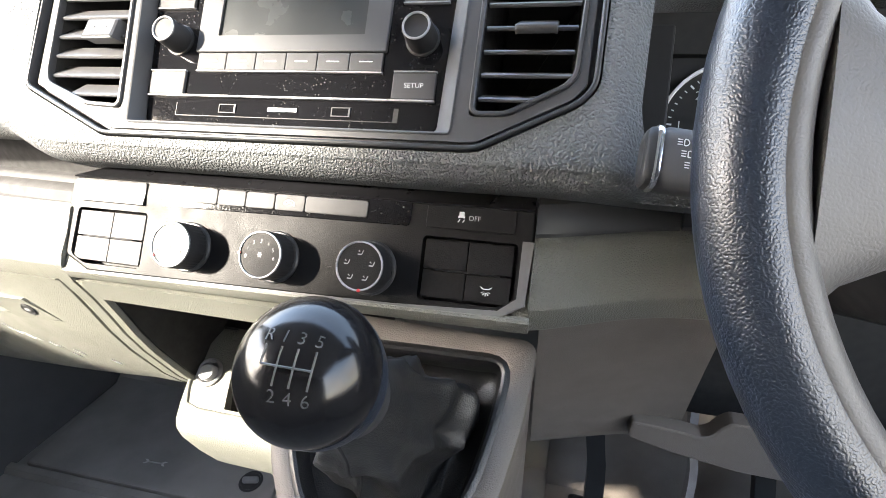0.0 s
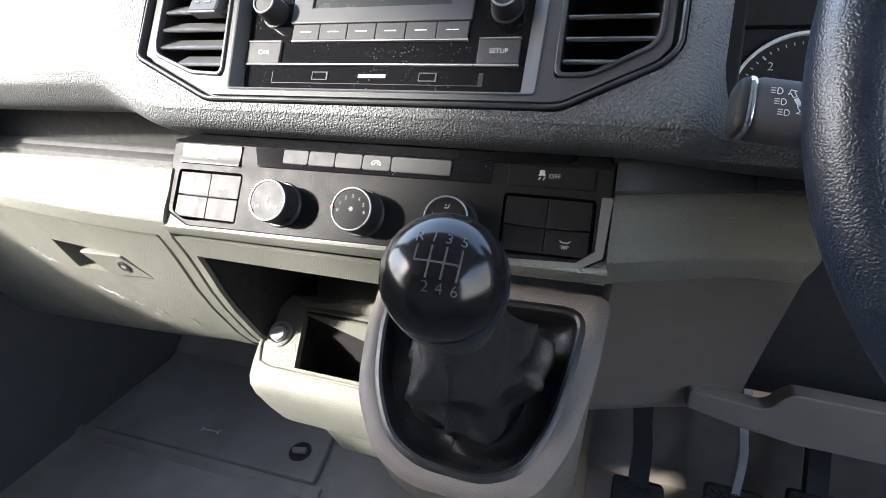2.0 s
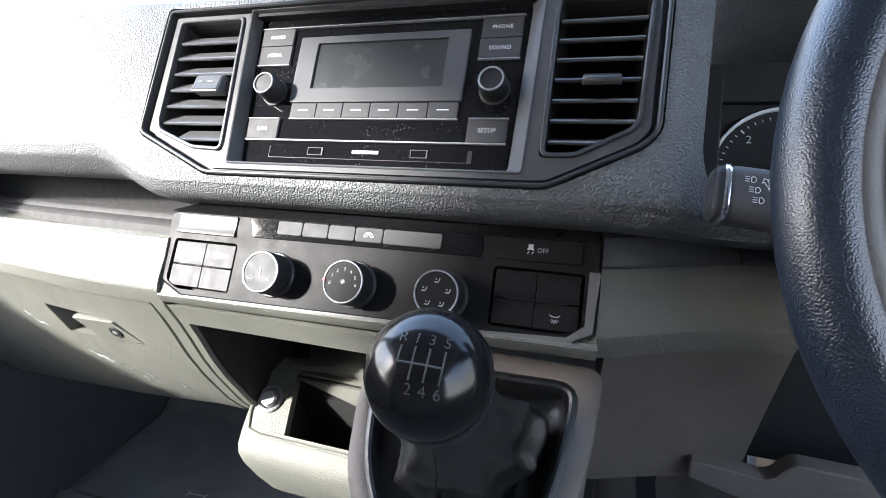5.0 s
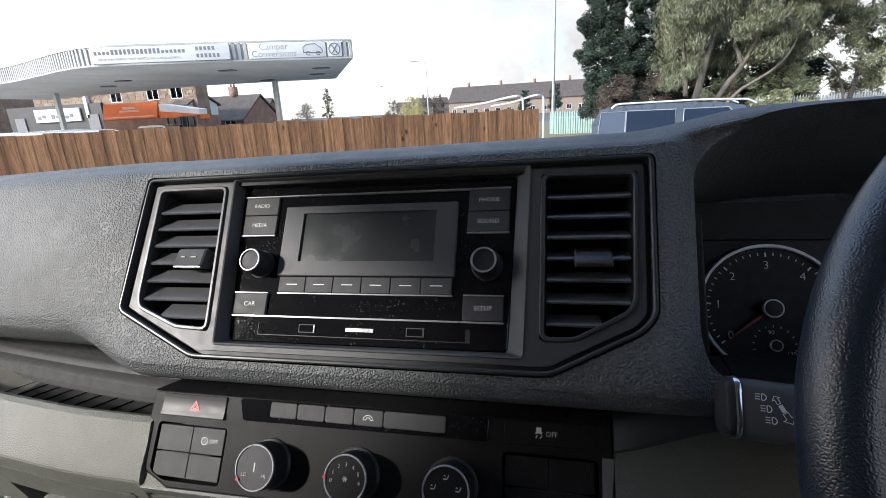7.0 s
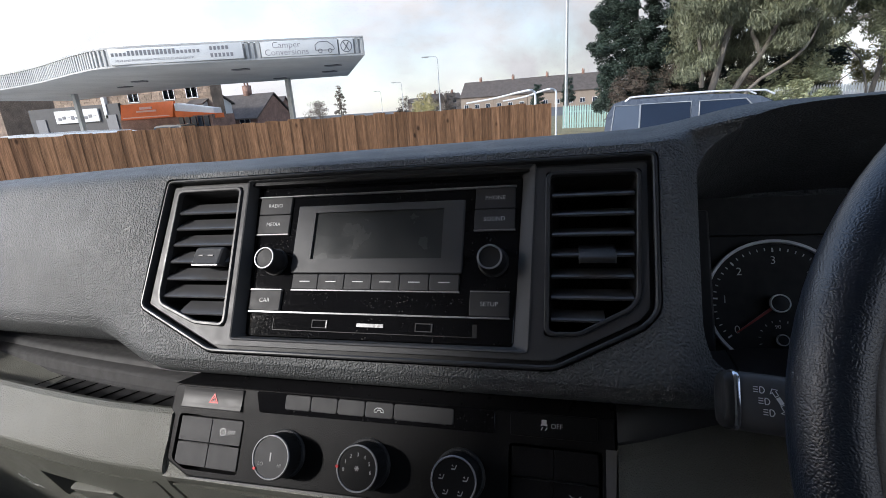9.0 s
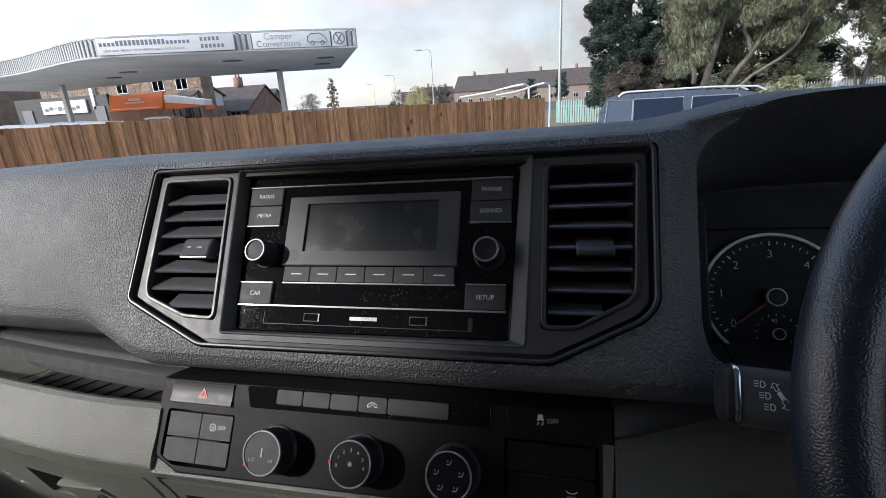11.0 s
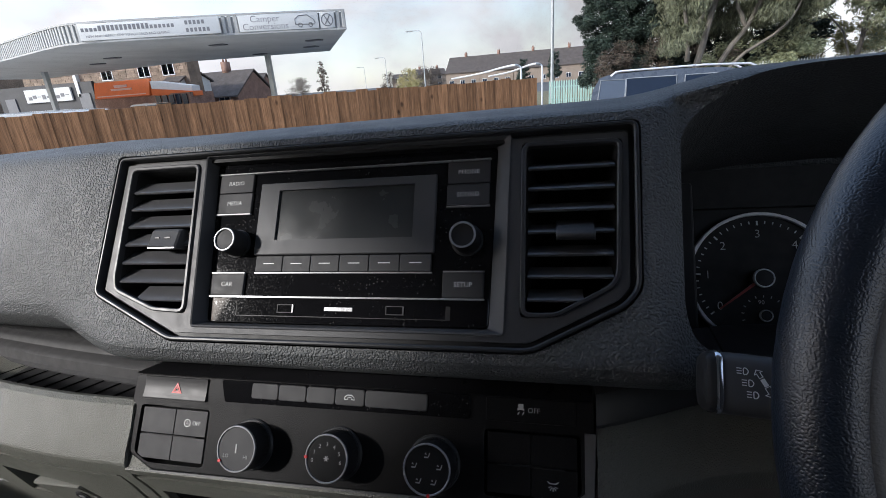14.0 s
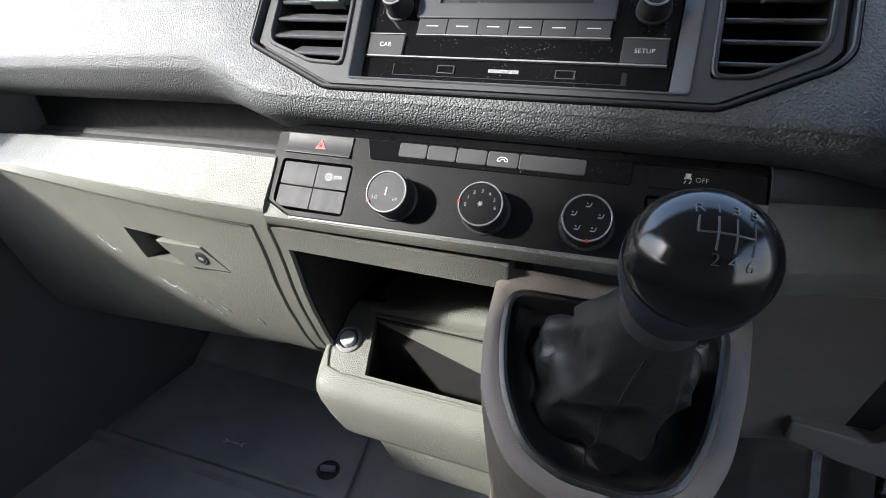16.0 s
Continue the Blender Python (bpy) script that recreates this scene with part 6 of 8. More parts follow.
    for sgn in (-1, 1):
        bm = bmesh.new()
        rings = []
        for u, v0, v1, h in ((0.060, -0.040, 0.016, -0.010), (0.085, -0.036, 0.014, -0.010), (0.110, -0.036, 0.018, -0.009), (0.130, -0.042, 0.028, -0.006), (0.146, -0.050, 0.040, -0.003), (0.159, -0.064, 0.056, 0.0)):
            vm, vh = (v0 + v1) / 2, (v1 - v0) / 2
            rings.append([WM @ Vector((sgn * u, vm + vh * math.copysign(abs(math.cos(a)) ** 0.6, math.cos(a)), h + (0.0115 if u < 0.13 else 0.0125) * math.copysign(abs(math.sin(a)) ** 0.8, math.sin(a)))) for a in [2 * math.pi * k / 24 for k in range(24)]])
        loft(bm, rings)
        # grey band along the inside of the rim, running out of the spoke
        band = bmesh.new()
        rings2 = []
        for i in range(41):
            a0 = math.radians(118 + 140 * i / 40)
            taper = 0.55 + 0.45 * math.sin(math.pi * i / 40) ** 0.6
            ring = []
            for k in range(16):
                q = 2 * math.pi * k / 16
                rr = R - 0.0078 - 0.0100 * taper * math.cos(q)
                ring.append(WM @ Vector((sgn * rr * -math.cos(a0), rr * math.sin(a0), 0.0005 + 0.0142 * taper * math.sin(q))))
            rings2.append(ring)
        loft(band, rings2)
        sp = part("spoke", bm, "spoke", t, "grey grained spoke")
        bm = bmesh.new()
        prism(bm, rounded([(sgn * 0.062, -0.042), (sgn * 0.124, -0.036), (sgn * 0.128, 0.012), (sgn * 0.062, 0.014)], 0.008, 3), -0.004, 0.0035, 0.002, WM)
        part("spoke_insert", bm, "silver", sp, "silver insert")
        part("rim_band", band, "spoke", sp)
        bm = bmesh.new()
        prism(bm, rounded([(sgn * 0.074, -0.030), (sgn * 0.112, -0.027), (sgn * 0.114, 0.003), (sgn * 0.074, 0.004)], 0.006, 3), 0.002, 0.0065, 0.0015, WM)
        part("spoke_switches", bm, "dark", sp)
    bm = bmesh.new()
    prism(bm, rounded([(-0.040, -0.165), (0.040, -0.165), (0.030, -0.06), (-0.030, -0.06)], 0.008, 3), -0.020, -0.004, 0.003, WM)
    part("lower_spoke", bm, "dark", t)


build_steering()


# ---- footwell ----
def build_footwell():
    bm = bmesh.new()
    xs = steps(-0.88, 0.88, 22)
    prof = [(-1.25, 0.60), (0.10, 0.60), (0.36, 0.60), (0.46, 0.68), (0.55, 0.90), (0.60, 1.10), (0.62, 1.32), (0.66, 1.32), (0.66, 0.55), (-1.25, 0.55)]
    loft(bm, [[(x, y, z) for y, z in prof] for x in xs])
    single("floor", bm, "rubber", "dark grey rubber cab floor and bulkhead", "floor", kind="structure")
    # toolbox cover in the passenger's footwell, with its turn lock and the spanner mark
    t = thing("toolbox_cover", (-0.5, 0.17, 0.605), "dark grey floor toolbox cover with a turn lock", "cover")
    bm = bmesh.new()
    top = [(-0.835, 0.110), (-0.272, 0.130), (-0.285, 0.205), (-0.330, 0.44), (-0.86, 0.44)]
    prism(bm, rounded(top, 0.008, 3), 0.596, 0.6120, 0.004)
    part("lid", bm, "rubber", t)
    bm = bmesh.new()
    loft(bm, [[(-0.88, y, z), (-0.25, y + 0.02, z), (-0.25, y + 0.02, z - 0.01), (-0.88, y, z - 0.01)] for y, z in ((0.104, 0.612), (0.092, 0.610), (0.060, 0.570), (0.055, 0.50))])
    part("front_lip", bm, "rubber", t)
    bm = bmesh.new()
    m = Matrix.Translation((-0.338, 0.1850, 0.6120))
    collar(bm, ellipse(0, 0, 0.0235, 0.0235), ellipse(0, 0, 0.0190, 0.0190), -0.002, 0.0022, 0.0005, m)
    lk = part("lock_ring", bm, "dark", t)
    bm = bmesh.new()
    lathe(bm, [(0.0190, -0.004), (0.0188, 0.0006), (0.0001, 0.0008)], m)
    part("lock_disc", bm, "void", lk)
    bm = bmesh.new()
    prism(bm, rounded([(-0.016, -0.0050), (0.016, -0.0050), (0.016, 0.0050), (-0.016, 0.0050)], 0.004, 3), 0, 0.010, 0.002, m @ Matrix.Rotation(radians(14), 4, "Z"))
    part("lock_grip", bm, "grip", lk)
    bm = bmesh.new()
    m = Matrix.Translation((-0.563, 0.176, 0.6121)) @ Matrix.Rotation(radians(4), 4, "Z")
    prism(bm, box2(-0.016, -0.0016, 0.016, 0.0016), 0, 0.0004, m=m)
    for sx in (-1, 1):
        prism(bm, [(sx * 0.015, -0.0018), (sx * 0.020, -0.0055), (sx * 0.026, -0.0055), (sx * 0.021, -0.0010), (sx * 0.021, 0.0012), (sx * 0.027, 0.0045), (sx * 0.021, 0.0055), (sx * 0.015, 0.0020)], 0, 0.0004, m=m)
    part("spanner_mark", bm, "greyprint", t, "worn spanner mark")
    # wheel-house side and mat edge
    bm = bmesh.new()
    loft(bm, [[(x, y, z) for y, z in ((-0.90, 0.60), (0.44, 0.60), (0.56, 0.86), (0.50, 1.20), (-0.90, 1.18))] for x in (-0.895, -0.875, -0.865)])
    single("kick_panel", bm, "grey", "dark footwell side panel", "panel", kind="structure")
    # carpeted wall behind the pedals
    bm = bmesh.new()
    loft(bm, [[(x, y, z) for y, z in ((0.20, 0.605), (0.30, 0.64), (0.34, 0.80), (0.33, 1.06), (0.36, 1.06), (0.37, 0.80), (0.36, 0.605))] for x in steps(0.235, 0.86, 6)])
    single("footwell_lining", bm, "lining", "taupe driver's footwell lining behind the pedals", "lining", kind="structure")
    # pedals
    for name, x, y0, z0, x1, y1, z1, w, label in (("clutch_pedal", 0.297, 0.24, 0.86, 0.305, 0.185, 0.745, 0.038, "black clutch pedal with crossed rubber tread"), ("brake_pedal", 0.425, 0.23, 0.90, 0.44, 0.20, 0.76, 0.040, "brake pedal on a bright steel arm"),
                                                 ("accelerator_pedal", 0.545, 0.27, 0.85, 0.550, 0.22, 0.765, 0.036, "black accelerator pedal with crossed rubber tread")):
        p = thing(name, (x1, y1, z1 - 0.04), label, "pedal", "foot pedals")
        bm = bmesh.new()
        aw = 0.014 if name != "brake_pedal" else 0.0055
        loft(bm, [[(xx - aw, y - 0.006, z), (xx + aw, y - 0.006, z), (xx + aw, y + 0.012, z), (xx - aw, y + 0.012, z)] for xx, y, z in spline([(x, y0 + 0.03, z0 + 0.07), (x, y0, z0), (x1, (y0 + y1) / 2 + 0.012, (z0 + z1) / 2), (x1, y1 + 0.01, z1)], 9)])
        part("pedal_arm", bm, "chrome" if name == "brake_pedal" else "dark", p, "bright steel arm" if name == "brake_pedal" else "")
        if name == "accelerator_pedal":
            bm = bmesh.new()
            block(bm, x - 0.013, y0 - 0.010, z0 - 0.015, x + 0.009, y0 - 0.005, z0 + 0.030)
            part("arm_plate", bm, "plug", p, "pale metal plate")
        m = Matrix.Translation((x1, y1, z1 - 0.015)) @ Matrix.Rotation(radians(58), 4, "X")
        bm = bmesh.new()
        prism(bm, box2(-w, -0.028, w, 0.028, 0.008, 3), -0.006, 0.006, 0.003, m)
        pad = part("pedal_pad", bm, "tyre", p, "black rubber pad")
        for k in range(-3, 4):
            for sg in (-1, 1):
                bm = bmesh.new()
                c = k * w / 3.5
                lo, hi = max(-w + 0.004, c - 0.022), min(w - 0.004, c + 0.022)
                if hi - lo < 0.01:
                    continue
                tube(bm, [(lo, sg * (lo - c), 0.006), (hi, sg * (hi - c), 0.006)], 0.0014, 5, m)
                part("tread_bar", bm, "dark", pad)


M["greyprint"] = mat("worn_grey_print", (0.33, 0.32, 0.30), 0.7, vary=0.3, vscale=60)
build_footwell()


# ---- the cab round the camera ----
def build_cab():
    # roof, rear bulkhead
    bm = bmesh.new()
    block(bm, -0.98, -1.25, 2.06, 0.98, 0.02, 2.14)
    single("ceiling", bm, "liner", "grey cab headliner", "ceiling", kind="structure")
    bm = bmesh.new()
    block(bm, -0.98, -1.30, 0.50, 0.98, -1.25, 2.14)
    single("wall_rear", bm, "doorcard", "grey cab rear wall", "wall", kind="structure")
    # doors: below and round the side windows
    for sgn, nm in ((-1, "wall_passenger"), (1, "wall_driver")):
        bm = bmesh.new()
        x0, x1 = sorted((sgn * 0.90, sgn * 0.98))
        # three slabs leave the window open; the driver's gap is cut lower to admit fill light
        # unseen opening edges are shaped to place the sun patch on the dash
        yb, dip = (-0.86, 0.06) if sgn < 0 else (-1.20, 0.22)
        for pts in ([(-1.25, 0.50), (0.75, 0.50), (0.75, 1.42), (0.10, 1.42 - dip * 0.5), (-0.02, 1.46 - dip), (yb, 1.53 - 0.055 * (yb + 1.25) - dip), (-1.25, 1.53)], [(-1.25, 1.53), (yb, 1.53 - 0.055 * (yb + 1.25)), (yb, 2.10), (-1.25, 2.10)], [(-1.00, 2.095), (-0.60, 2.060), (-0.35, 1.950), (-0.02, 1.79), (0.06, 1.81), (-0.10, 2.12), (-1.00, 2.12)]):
            vs = [[bm.verts.new((x, y, z)) for y, z in pts] for x in (x0, x1)]
            for i in range(len(pts)):
                bm.faces.new((vs[0][i - 1], vs[0][i], vs[1][i], vs[1][i - 1]))
            bm.faces.new(vs[0])
            bm.faces.new(vs[1][::-1])
        single(nm, bm, "doorcard", "grey door card and pillar of the cab", "door", kind="structure")
        # A-pillar
        bm = bmesh.new()
        loft(bm, [[(sgn * (x - 0.035), y - 0.02, z), (sgn * (x + 0.045), y - 0.035, z), (sgn * (x + 0.045), y + 0.045, z), (sgn * (x - 0.02), y + 0.05, z)] for x, y, z in ((0.93, 0.30, 1.36), (0.925, 0.25, 1.46), (0.90, 0.08, 1.75), (0.87, -0.10, 2.08))])
        single("pillar", bm, "dark", "dark windscreen pillar", "pillar", kind="structure")
    bm = bmesh.new()
    rows = []
    for k in range(9):
        x = -0.86 + k * 0.215
        b = 0.25 * (1 - (x / 0.9) ** 2)
        rows.append([(x, 0.40 + b, 1.44), (x * 0.98, 0.20 + b * 0.8, 1.75), (x * 0.96, 0.0 + b * 0.4, 2.07)])
    loft(bm, rows, closed=False)
    ws = single("window_1", bm, "glass", "clear windscreen", "window", kind="structure")
    ws.visible_shadow = False


build_cab()

# ---- outside: all in the street's own upright space, the ground at z = 0 ----


def build_ground():
    bm = bmesh.new()
    n = 24
    rings = [0.5, 4, 12, 30, 70, 160, 400, 1200, 3000]
    vs = [[bm.verts.new((r * math.cos(2 * math.pi * k / n), r * math.sin(2 * math.pi * k / n), 0)) for k in range(n)] for r in rings]
    bm.faces.new(vs[0])
    for lo, hi in zip(vs, vs[1:]):
        for i in range(n):
            bm.faces.new((lo[i - 1], lo[i], hi[i], hi[i - 1]))
    single("ground", bm, "asphalt", "grey asphalt ground", "ground", kind="structure", space=OUT)
    bm = bmesh.new()
    prism(bm, [(-52.0, 12.0), (-9.0, 12.0), (-9.0, 36.0), (-52.0, 36.0)], 0.0, 0.03)
    single("forecourt", bm, "concrete", "pale concrete forecourt under the canopy", "pavement", kind="structure", space=OUT)
    bm = bmesh.new()
    prism(bm, [(-3.0, 27.0), (22.0, 25.0), (40.0, 60.0), (-3.0, 60.0)], 0.0, 0.08, 0.03)
    single("verge", bm, "grass", "dry tan grass verge", "grass", kind="structure", space=OUT)


build_ground()
FN, FD = Vector((-2.67, 4.39)), Vector((0.857, 0.515))


def build_fence():
    """Feather-edge boards behind the parked van's nose; the boards are laid last."""
    t = outside_thing("timber_fence", (-2.7, 4.4, 0), "red-brown feather-edge timber fence", "fence")
    for k in range(7):
        s = 2.90 - k * 2.2
        p = FN + FD * s
        bm = bmesh.new()
        ang = math.atan2(FD.y, FD.x)
        m = Matrix.Translation((p.x, p.y, 0)) @ Matrix.Rotation(ang, 4, "Z")
        prism(bm, box2(-0.05, 0.03, 0.05, 0.13), 0, 1.80, 0.01, m)
        part("post", bm, "timber_old", t)
    for z in (0.35, 0.95, 1.55):
        bm = bmesh.new()
        m = Matrix.Translation((FN.x, FN.y, 0)) @ Matrix.Rotation(math.atan2(FD.y, FD.x), 4, "Z")
        block(bm, -10.4, 0.012, z, 2.95, 0.05, z + 0.08, m)
        part("rail", bm, "timber_old", t)
    return t


fence = build_fence()


def build_canopy():
    t = outside_thing("forecourt_canopy", (-21, 28, 0), "white flat forecourt canopy with ribbed fascia and sign boards", "canopy")
    # front edge in plan, from its right corner to the left and round
    front = spline([(-10.35, 23.75, 0), (-13.0, 22.45, 0), (-16.0, 21.15, 0), (-21.4, 19.1, 0), (-24.2, 19.5, 0), (-27.0, 20.5, 0), (-32.8, 22.4, 0), (-47, 25.5, 0)], 60)
    bm = bmesh.new()
    loop = [(p.x, p.y) for p in front] + [(-47, 36), (-27.6, 33.0), (-17.05, 35.4)]
    prism(bm, loop, 4.72, 4.80)
    part("soffit", bm, "soffit", t, "grey soffit")
    bm = bmesh.new()
    prism(bm, loop, 4.80, 5.50)
    part("roof_body", bm, "canopy_gap", t, "grey backing of the fascia")
    # fascia: ribs along the front and the right end
    path = [Vector((p.x, p.y, 0)) for p in front]
    def along(s):
        acc = 0.0
        for a, b in zip(path, path[1:]):
            d = (b - a).length
            if acc + d >= s:
                return a.lerp(b, (s - acc) / d), (b - a).normalized()
            acc += d
        return path[-1], (path[-1] - path[-2]).normalized()
    for z0, z1, o in ((4.70, 4.78, 0.10), (5.54, 5.62, 0.10)):
        bm = bmesh.new()
        loops = []
        for k in range(60):
            p, d = along(k * 0.62)
            nrm = Vector((-d.y, d.x, 0)) * (1 if Vector((-d.y, d.x, 0)).dot(Vector((0, -1, 0))) > 0 else -1)
            loops.append([(p.x, p.y, z0), (p.x + nrm.x * o, p.y + nrm.y * o, z0), (p.x + nrm.x * o, p.y + nrm.y * o, z1), (p.x, p.y, z1)])
        loft(bm, loops)
        part("fascia_edge", bm, "canopy", t, "white edge rail")
    signs = ((0.10, 0.50, "ribs"), (0.52, 1.28, "emblem"), (1.30, 5.08, "camper"), (5.20, 5.80, "ribs"), (5.86, 12.20, "company"), (12.3, 36.0, "ribs"))
    for s0, s1, what in signs:
        if what == "ribs":
            s = s0
            while s < s1:
                p, d = along(s)
                nrm = Vector((d.y, -d.x, 0))
                if nrm.y > 0:
                    nrm = -nrm
                bm = bmesh.new()
                m = Matrix(((d.x, 0, nrm.x, p.x), (d.y, 0, nrm.y, p.y), (0, 1, 0, 0), (0, 0, 0, 1)))
                prism(bm, box2(-0.085, 4.78, 0.085, 5.54), 0.0, 0.075, 0.02, m, 1)
                part("fascia_rib", bm, "canopy", t)
                s += 0.27
            continue
        p0, p1 = along(s0)[0], along(s1)[0]
        d = (p0 - p1).normalized()                     # to the right as seen from the van
        nrm = Vector((d.y, -d.x, 0))
        if nrm.y > 0:
            nrm = -nrm
        clear = max(0.0, max((along(s0 + (s1 - s0) * k / 12)[0] - p1).dot(nrm) for k in range(13)))
        base = p1 + nrm * clear
        m = Matrix(((d.x, 0, nrm.x, base.x), (d.y, 0, nrm.y, base.y), (0, 1, 0, 0), (0, 0, 0, 1)))
        w = (p1 - p0).length
        bm = bmesh.new()
        prism(bm, box2(0.02, 4.80, w - 0.02, 5.52), 0.02, 0.12, 0.01, m)
        board = part("sign_board", bm, "signwhite", t, "white sign board with grey print")
        mm = m @ Matrix.Translation((0, 5.16, 0.122))
        if what == "camper":
            lettering("sign_words", "Camper", 0.42, mm @ Matrix.Translation((w * 0.33, 0.16, 0)), "signink", board, 0.004)
            lettering("sign_words", "Conversions", 0.42, mm @ Matrix.Translation((w * 0.33, -0.17, 0)), "signink", board, 0.004)
            bm = bmesh.new()
            tube(bm, [(w * 0.70, -0.14, 0), (w * 0.70, 0.10, 0), (w * 0.75, 0.24, 0), (w * 0.86, 0.26, 0), (w * 0.93, 0.06, 0), (w * 0.95, -0.10, 0), (w * 0.93, -0.16, 0), (w * 0.70, -0.14, 0)], 0.018, 5, mm)
            for cx in (0.76, 0.89):
                tube(bm, [(w * cx + 0.09 * math.cos(a), -0.18 + 0.09 * math.sin(a), 0) for a in [k * math.pi / 5 for k in range(11)]], 0.018, 5, mm)
            part("van_drawing", bm, "signink", board)
        elif what == "emblem":
            bm = bmesh.new()
            c = w / 2
            collar(bm, ellipse(c, 0, 0.29, n=28), ellipse(c, 0, 0.25, n=28), 0, 0.01, 0, mm)
            for sx in (-1, 1):
                prism(bm, [(c - sx * 0.16, 0.20), (c - sx * 0.11, 0.20), (c + sx * 0.15, -0.20), (c + sx * 0.09, -0.20)], 0, 0.01, m=mm)
            part("emblem_shape", bm, "signink", board)
        else:
            # firm's name and number as plain bars
            bm = bmesh.new()
            for k in range(22):
                tall = 0.23 if 3 < k < 16 else 0.15
                prism(bm, box2(0.14 + k * 0.19, 0.02, 0.26 + k * 0.19, 0.02 + tall), 0, 0.008, m=mm)
            for v0, count in ((0.09, 5), (-0.23, 6)):
                for k in range(count):
                    prism(bm, box2(4.75 + k * 0.19, v0, 4.87 + k * 0.19, v0 + 0.17), 0, 0.008, m=mm)
            part("name_bars", bm, "greysign", board)
            lettering("sign_words", "NEW AND NEARLY NEW VEHICLE SALES AND LEASING", 0.15, mm @ Matrix.Translation((2.15, -0.19, 0)), "signink", board, 0.003)
    for x, y in ((-20.8, 32.8), (-38.5, 30.0)):
        bm = bmesh.new()
        block(bm, x - 0.16, y - 0.16, 0, x + 0.16, y + 0.16, 4.74)
        part("column", bm, "greypaint", t, "grey steel column")
    for x, y in ((-13.9, 27.0), (-16.0, 30.5), (-18.5, 24.5), (-27, 25.5), (-21, 32.2), (-31, 28)):
        bm = bmesh.new()
        block(bm, x - 0.45, y - 0.25, 4.66, x + 0.45, y + 0.25, 4.73)
        part("soffit_lamp", bm, "signink", t, "dark soffit light fitting")


M["greysign"] = mat("pale_grey_sign_print", (0.17, 0.17, 0.18), 0.6, vary=0.05, vscale=3)
build_canopy()


def window_part(bx0, y, z0, bx1, z1, parent, rot=ONE, sill=True):
    bm = bmesh.new()
    o = box2(bx0, z0, bx1, z1)
    m = rot @ Matrix(((1, 0, 0, 0), (0, 0, -1, y), (0, 1, 0, 0), (0, 0, 0, 1)))
    collar(bm, o, offset(o, 0.07), -0.02, 0.05, 0, m)
    prism(bm, box2((bx0 + bx1) / 2 - 0.03, z0 + 0.05, (bx0 + bx1) / 2 + 0.03, z1 - 0.05), 0.0, 0.045, m=m)
    wpart = part("window", bm, "white", parent)
    bm = bmesh.new()
    prism(bm, offset(o, 0.06), 0.0, 0.02, m=m)
    part("pane", bm, "glass_dark", wpart)


def house(name, label, x, y, w, depth, eaves, ridge, wall, yaw, storeys, bays, chimneys=1):
    t = outside_thing(name, (x, y, 0), label, "house", "terraced houses")
    rot = Matrix.Translation((x, y, 0)) @ Matrix.Rotation(radians(yaw), 4, "Z")
    bm = bmesh.new()
    loft(bm, [[(u, 0, 0), (u, depth, 0), (u, depth, eaves), (u, depth / 2, ridge - 0.1), (u, 0, eaves)] for u in (0, w)], m=rot)
    part("wall", bm, wall, t, smooth=0)
    bm = bmesh.new()
    for s in (0, 1):
        ya, yb = (-0.35, depth / 2) if s == 0 else (depth + 0.35, depth / 2)
        za = eaves - 0.15
        loft(bm, [[(u, ya, za), (u, yb, ridge), (u, yb, ridge + 0.15), (u, ya, za + 0.15)] for u in (-0.2, w + 0.2)], m=rot)
    rf = part("roof", bm, "roof", t, "grey-brown tiled roof", smooth=0)
    for k in range(chimneys):
        u = w * (k + 0.5) / chimneys
        bm = bmesh.new()
        block(bm, u - 0.4, depth / 2 - 0.3, ridge - 0.4, u + 0.4, depth / 2 + 0.3, ridge + 1.1, rot)
        for q in (-0.2, 0.2):
            lathe(bm, [(0.11, 0), (0.09, 0.4)], rot @ Matrix.Translation((u + q, depth / 2, ridge + 1.1)), 8)
        part("chimney", bm, "brick", rf)
    for s in range(storeys):
        for k in range(bays):
            u = w * (k + 0.5) / bays
            window_part(u - 0.7, -0.01, 0.9 + s * 2.6, u + 0.7, 2.2 + s * 2.6, t, rot)
    return t


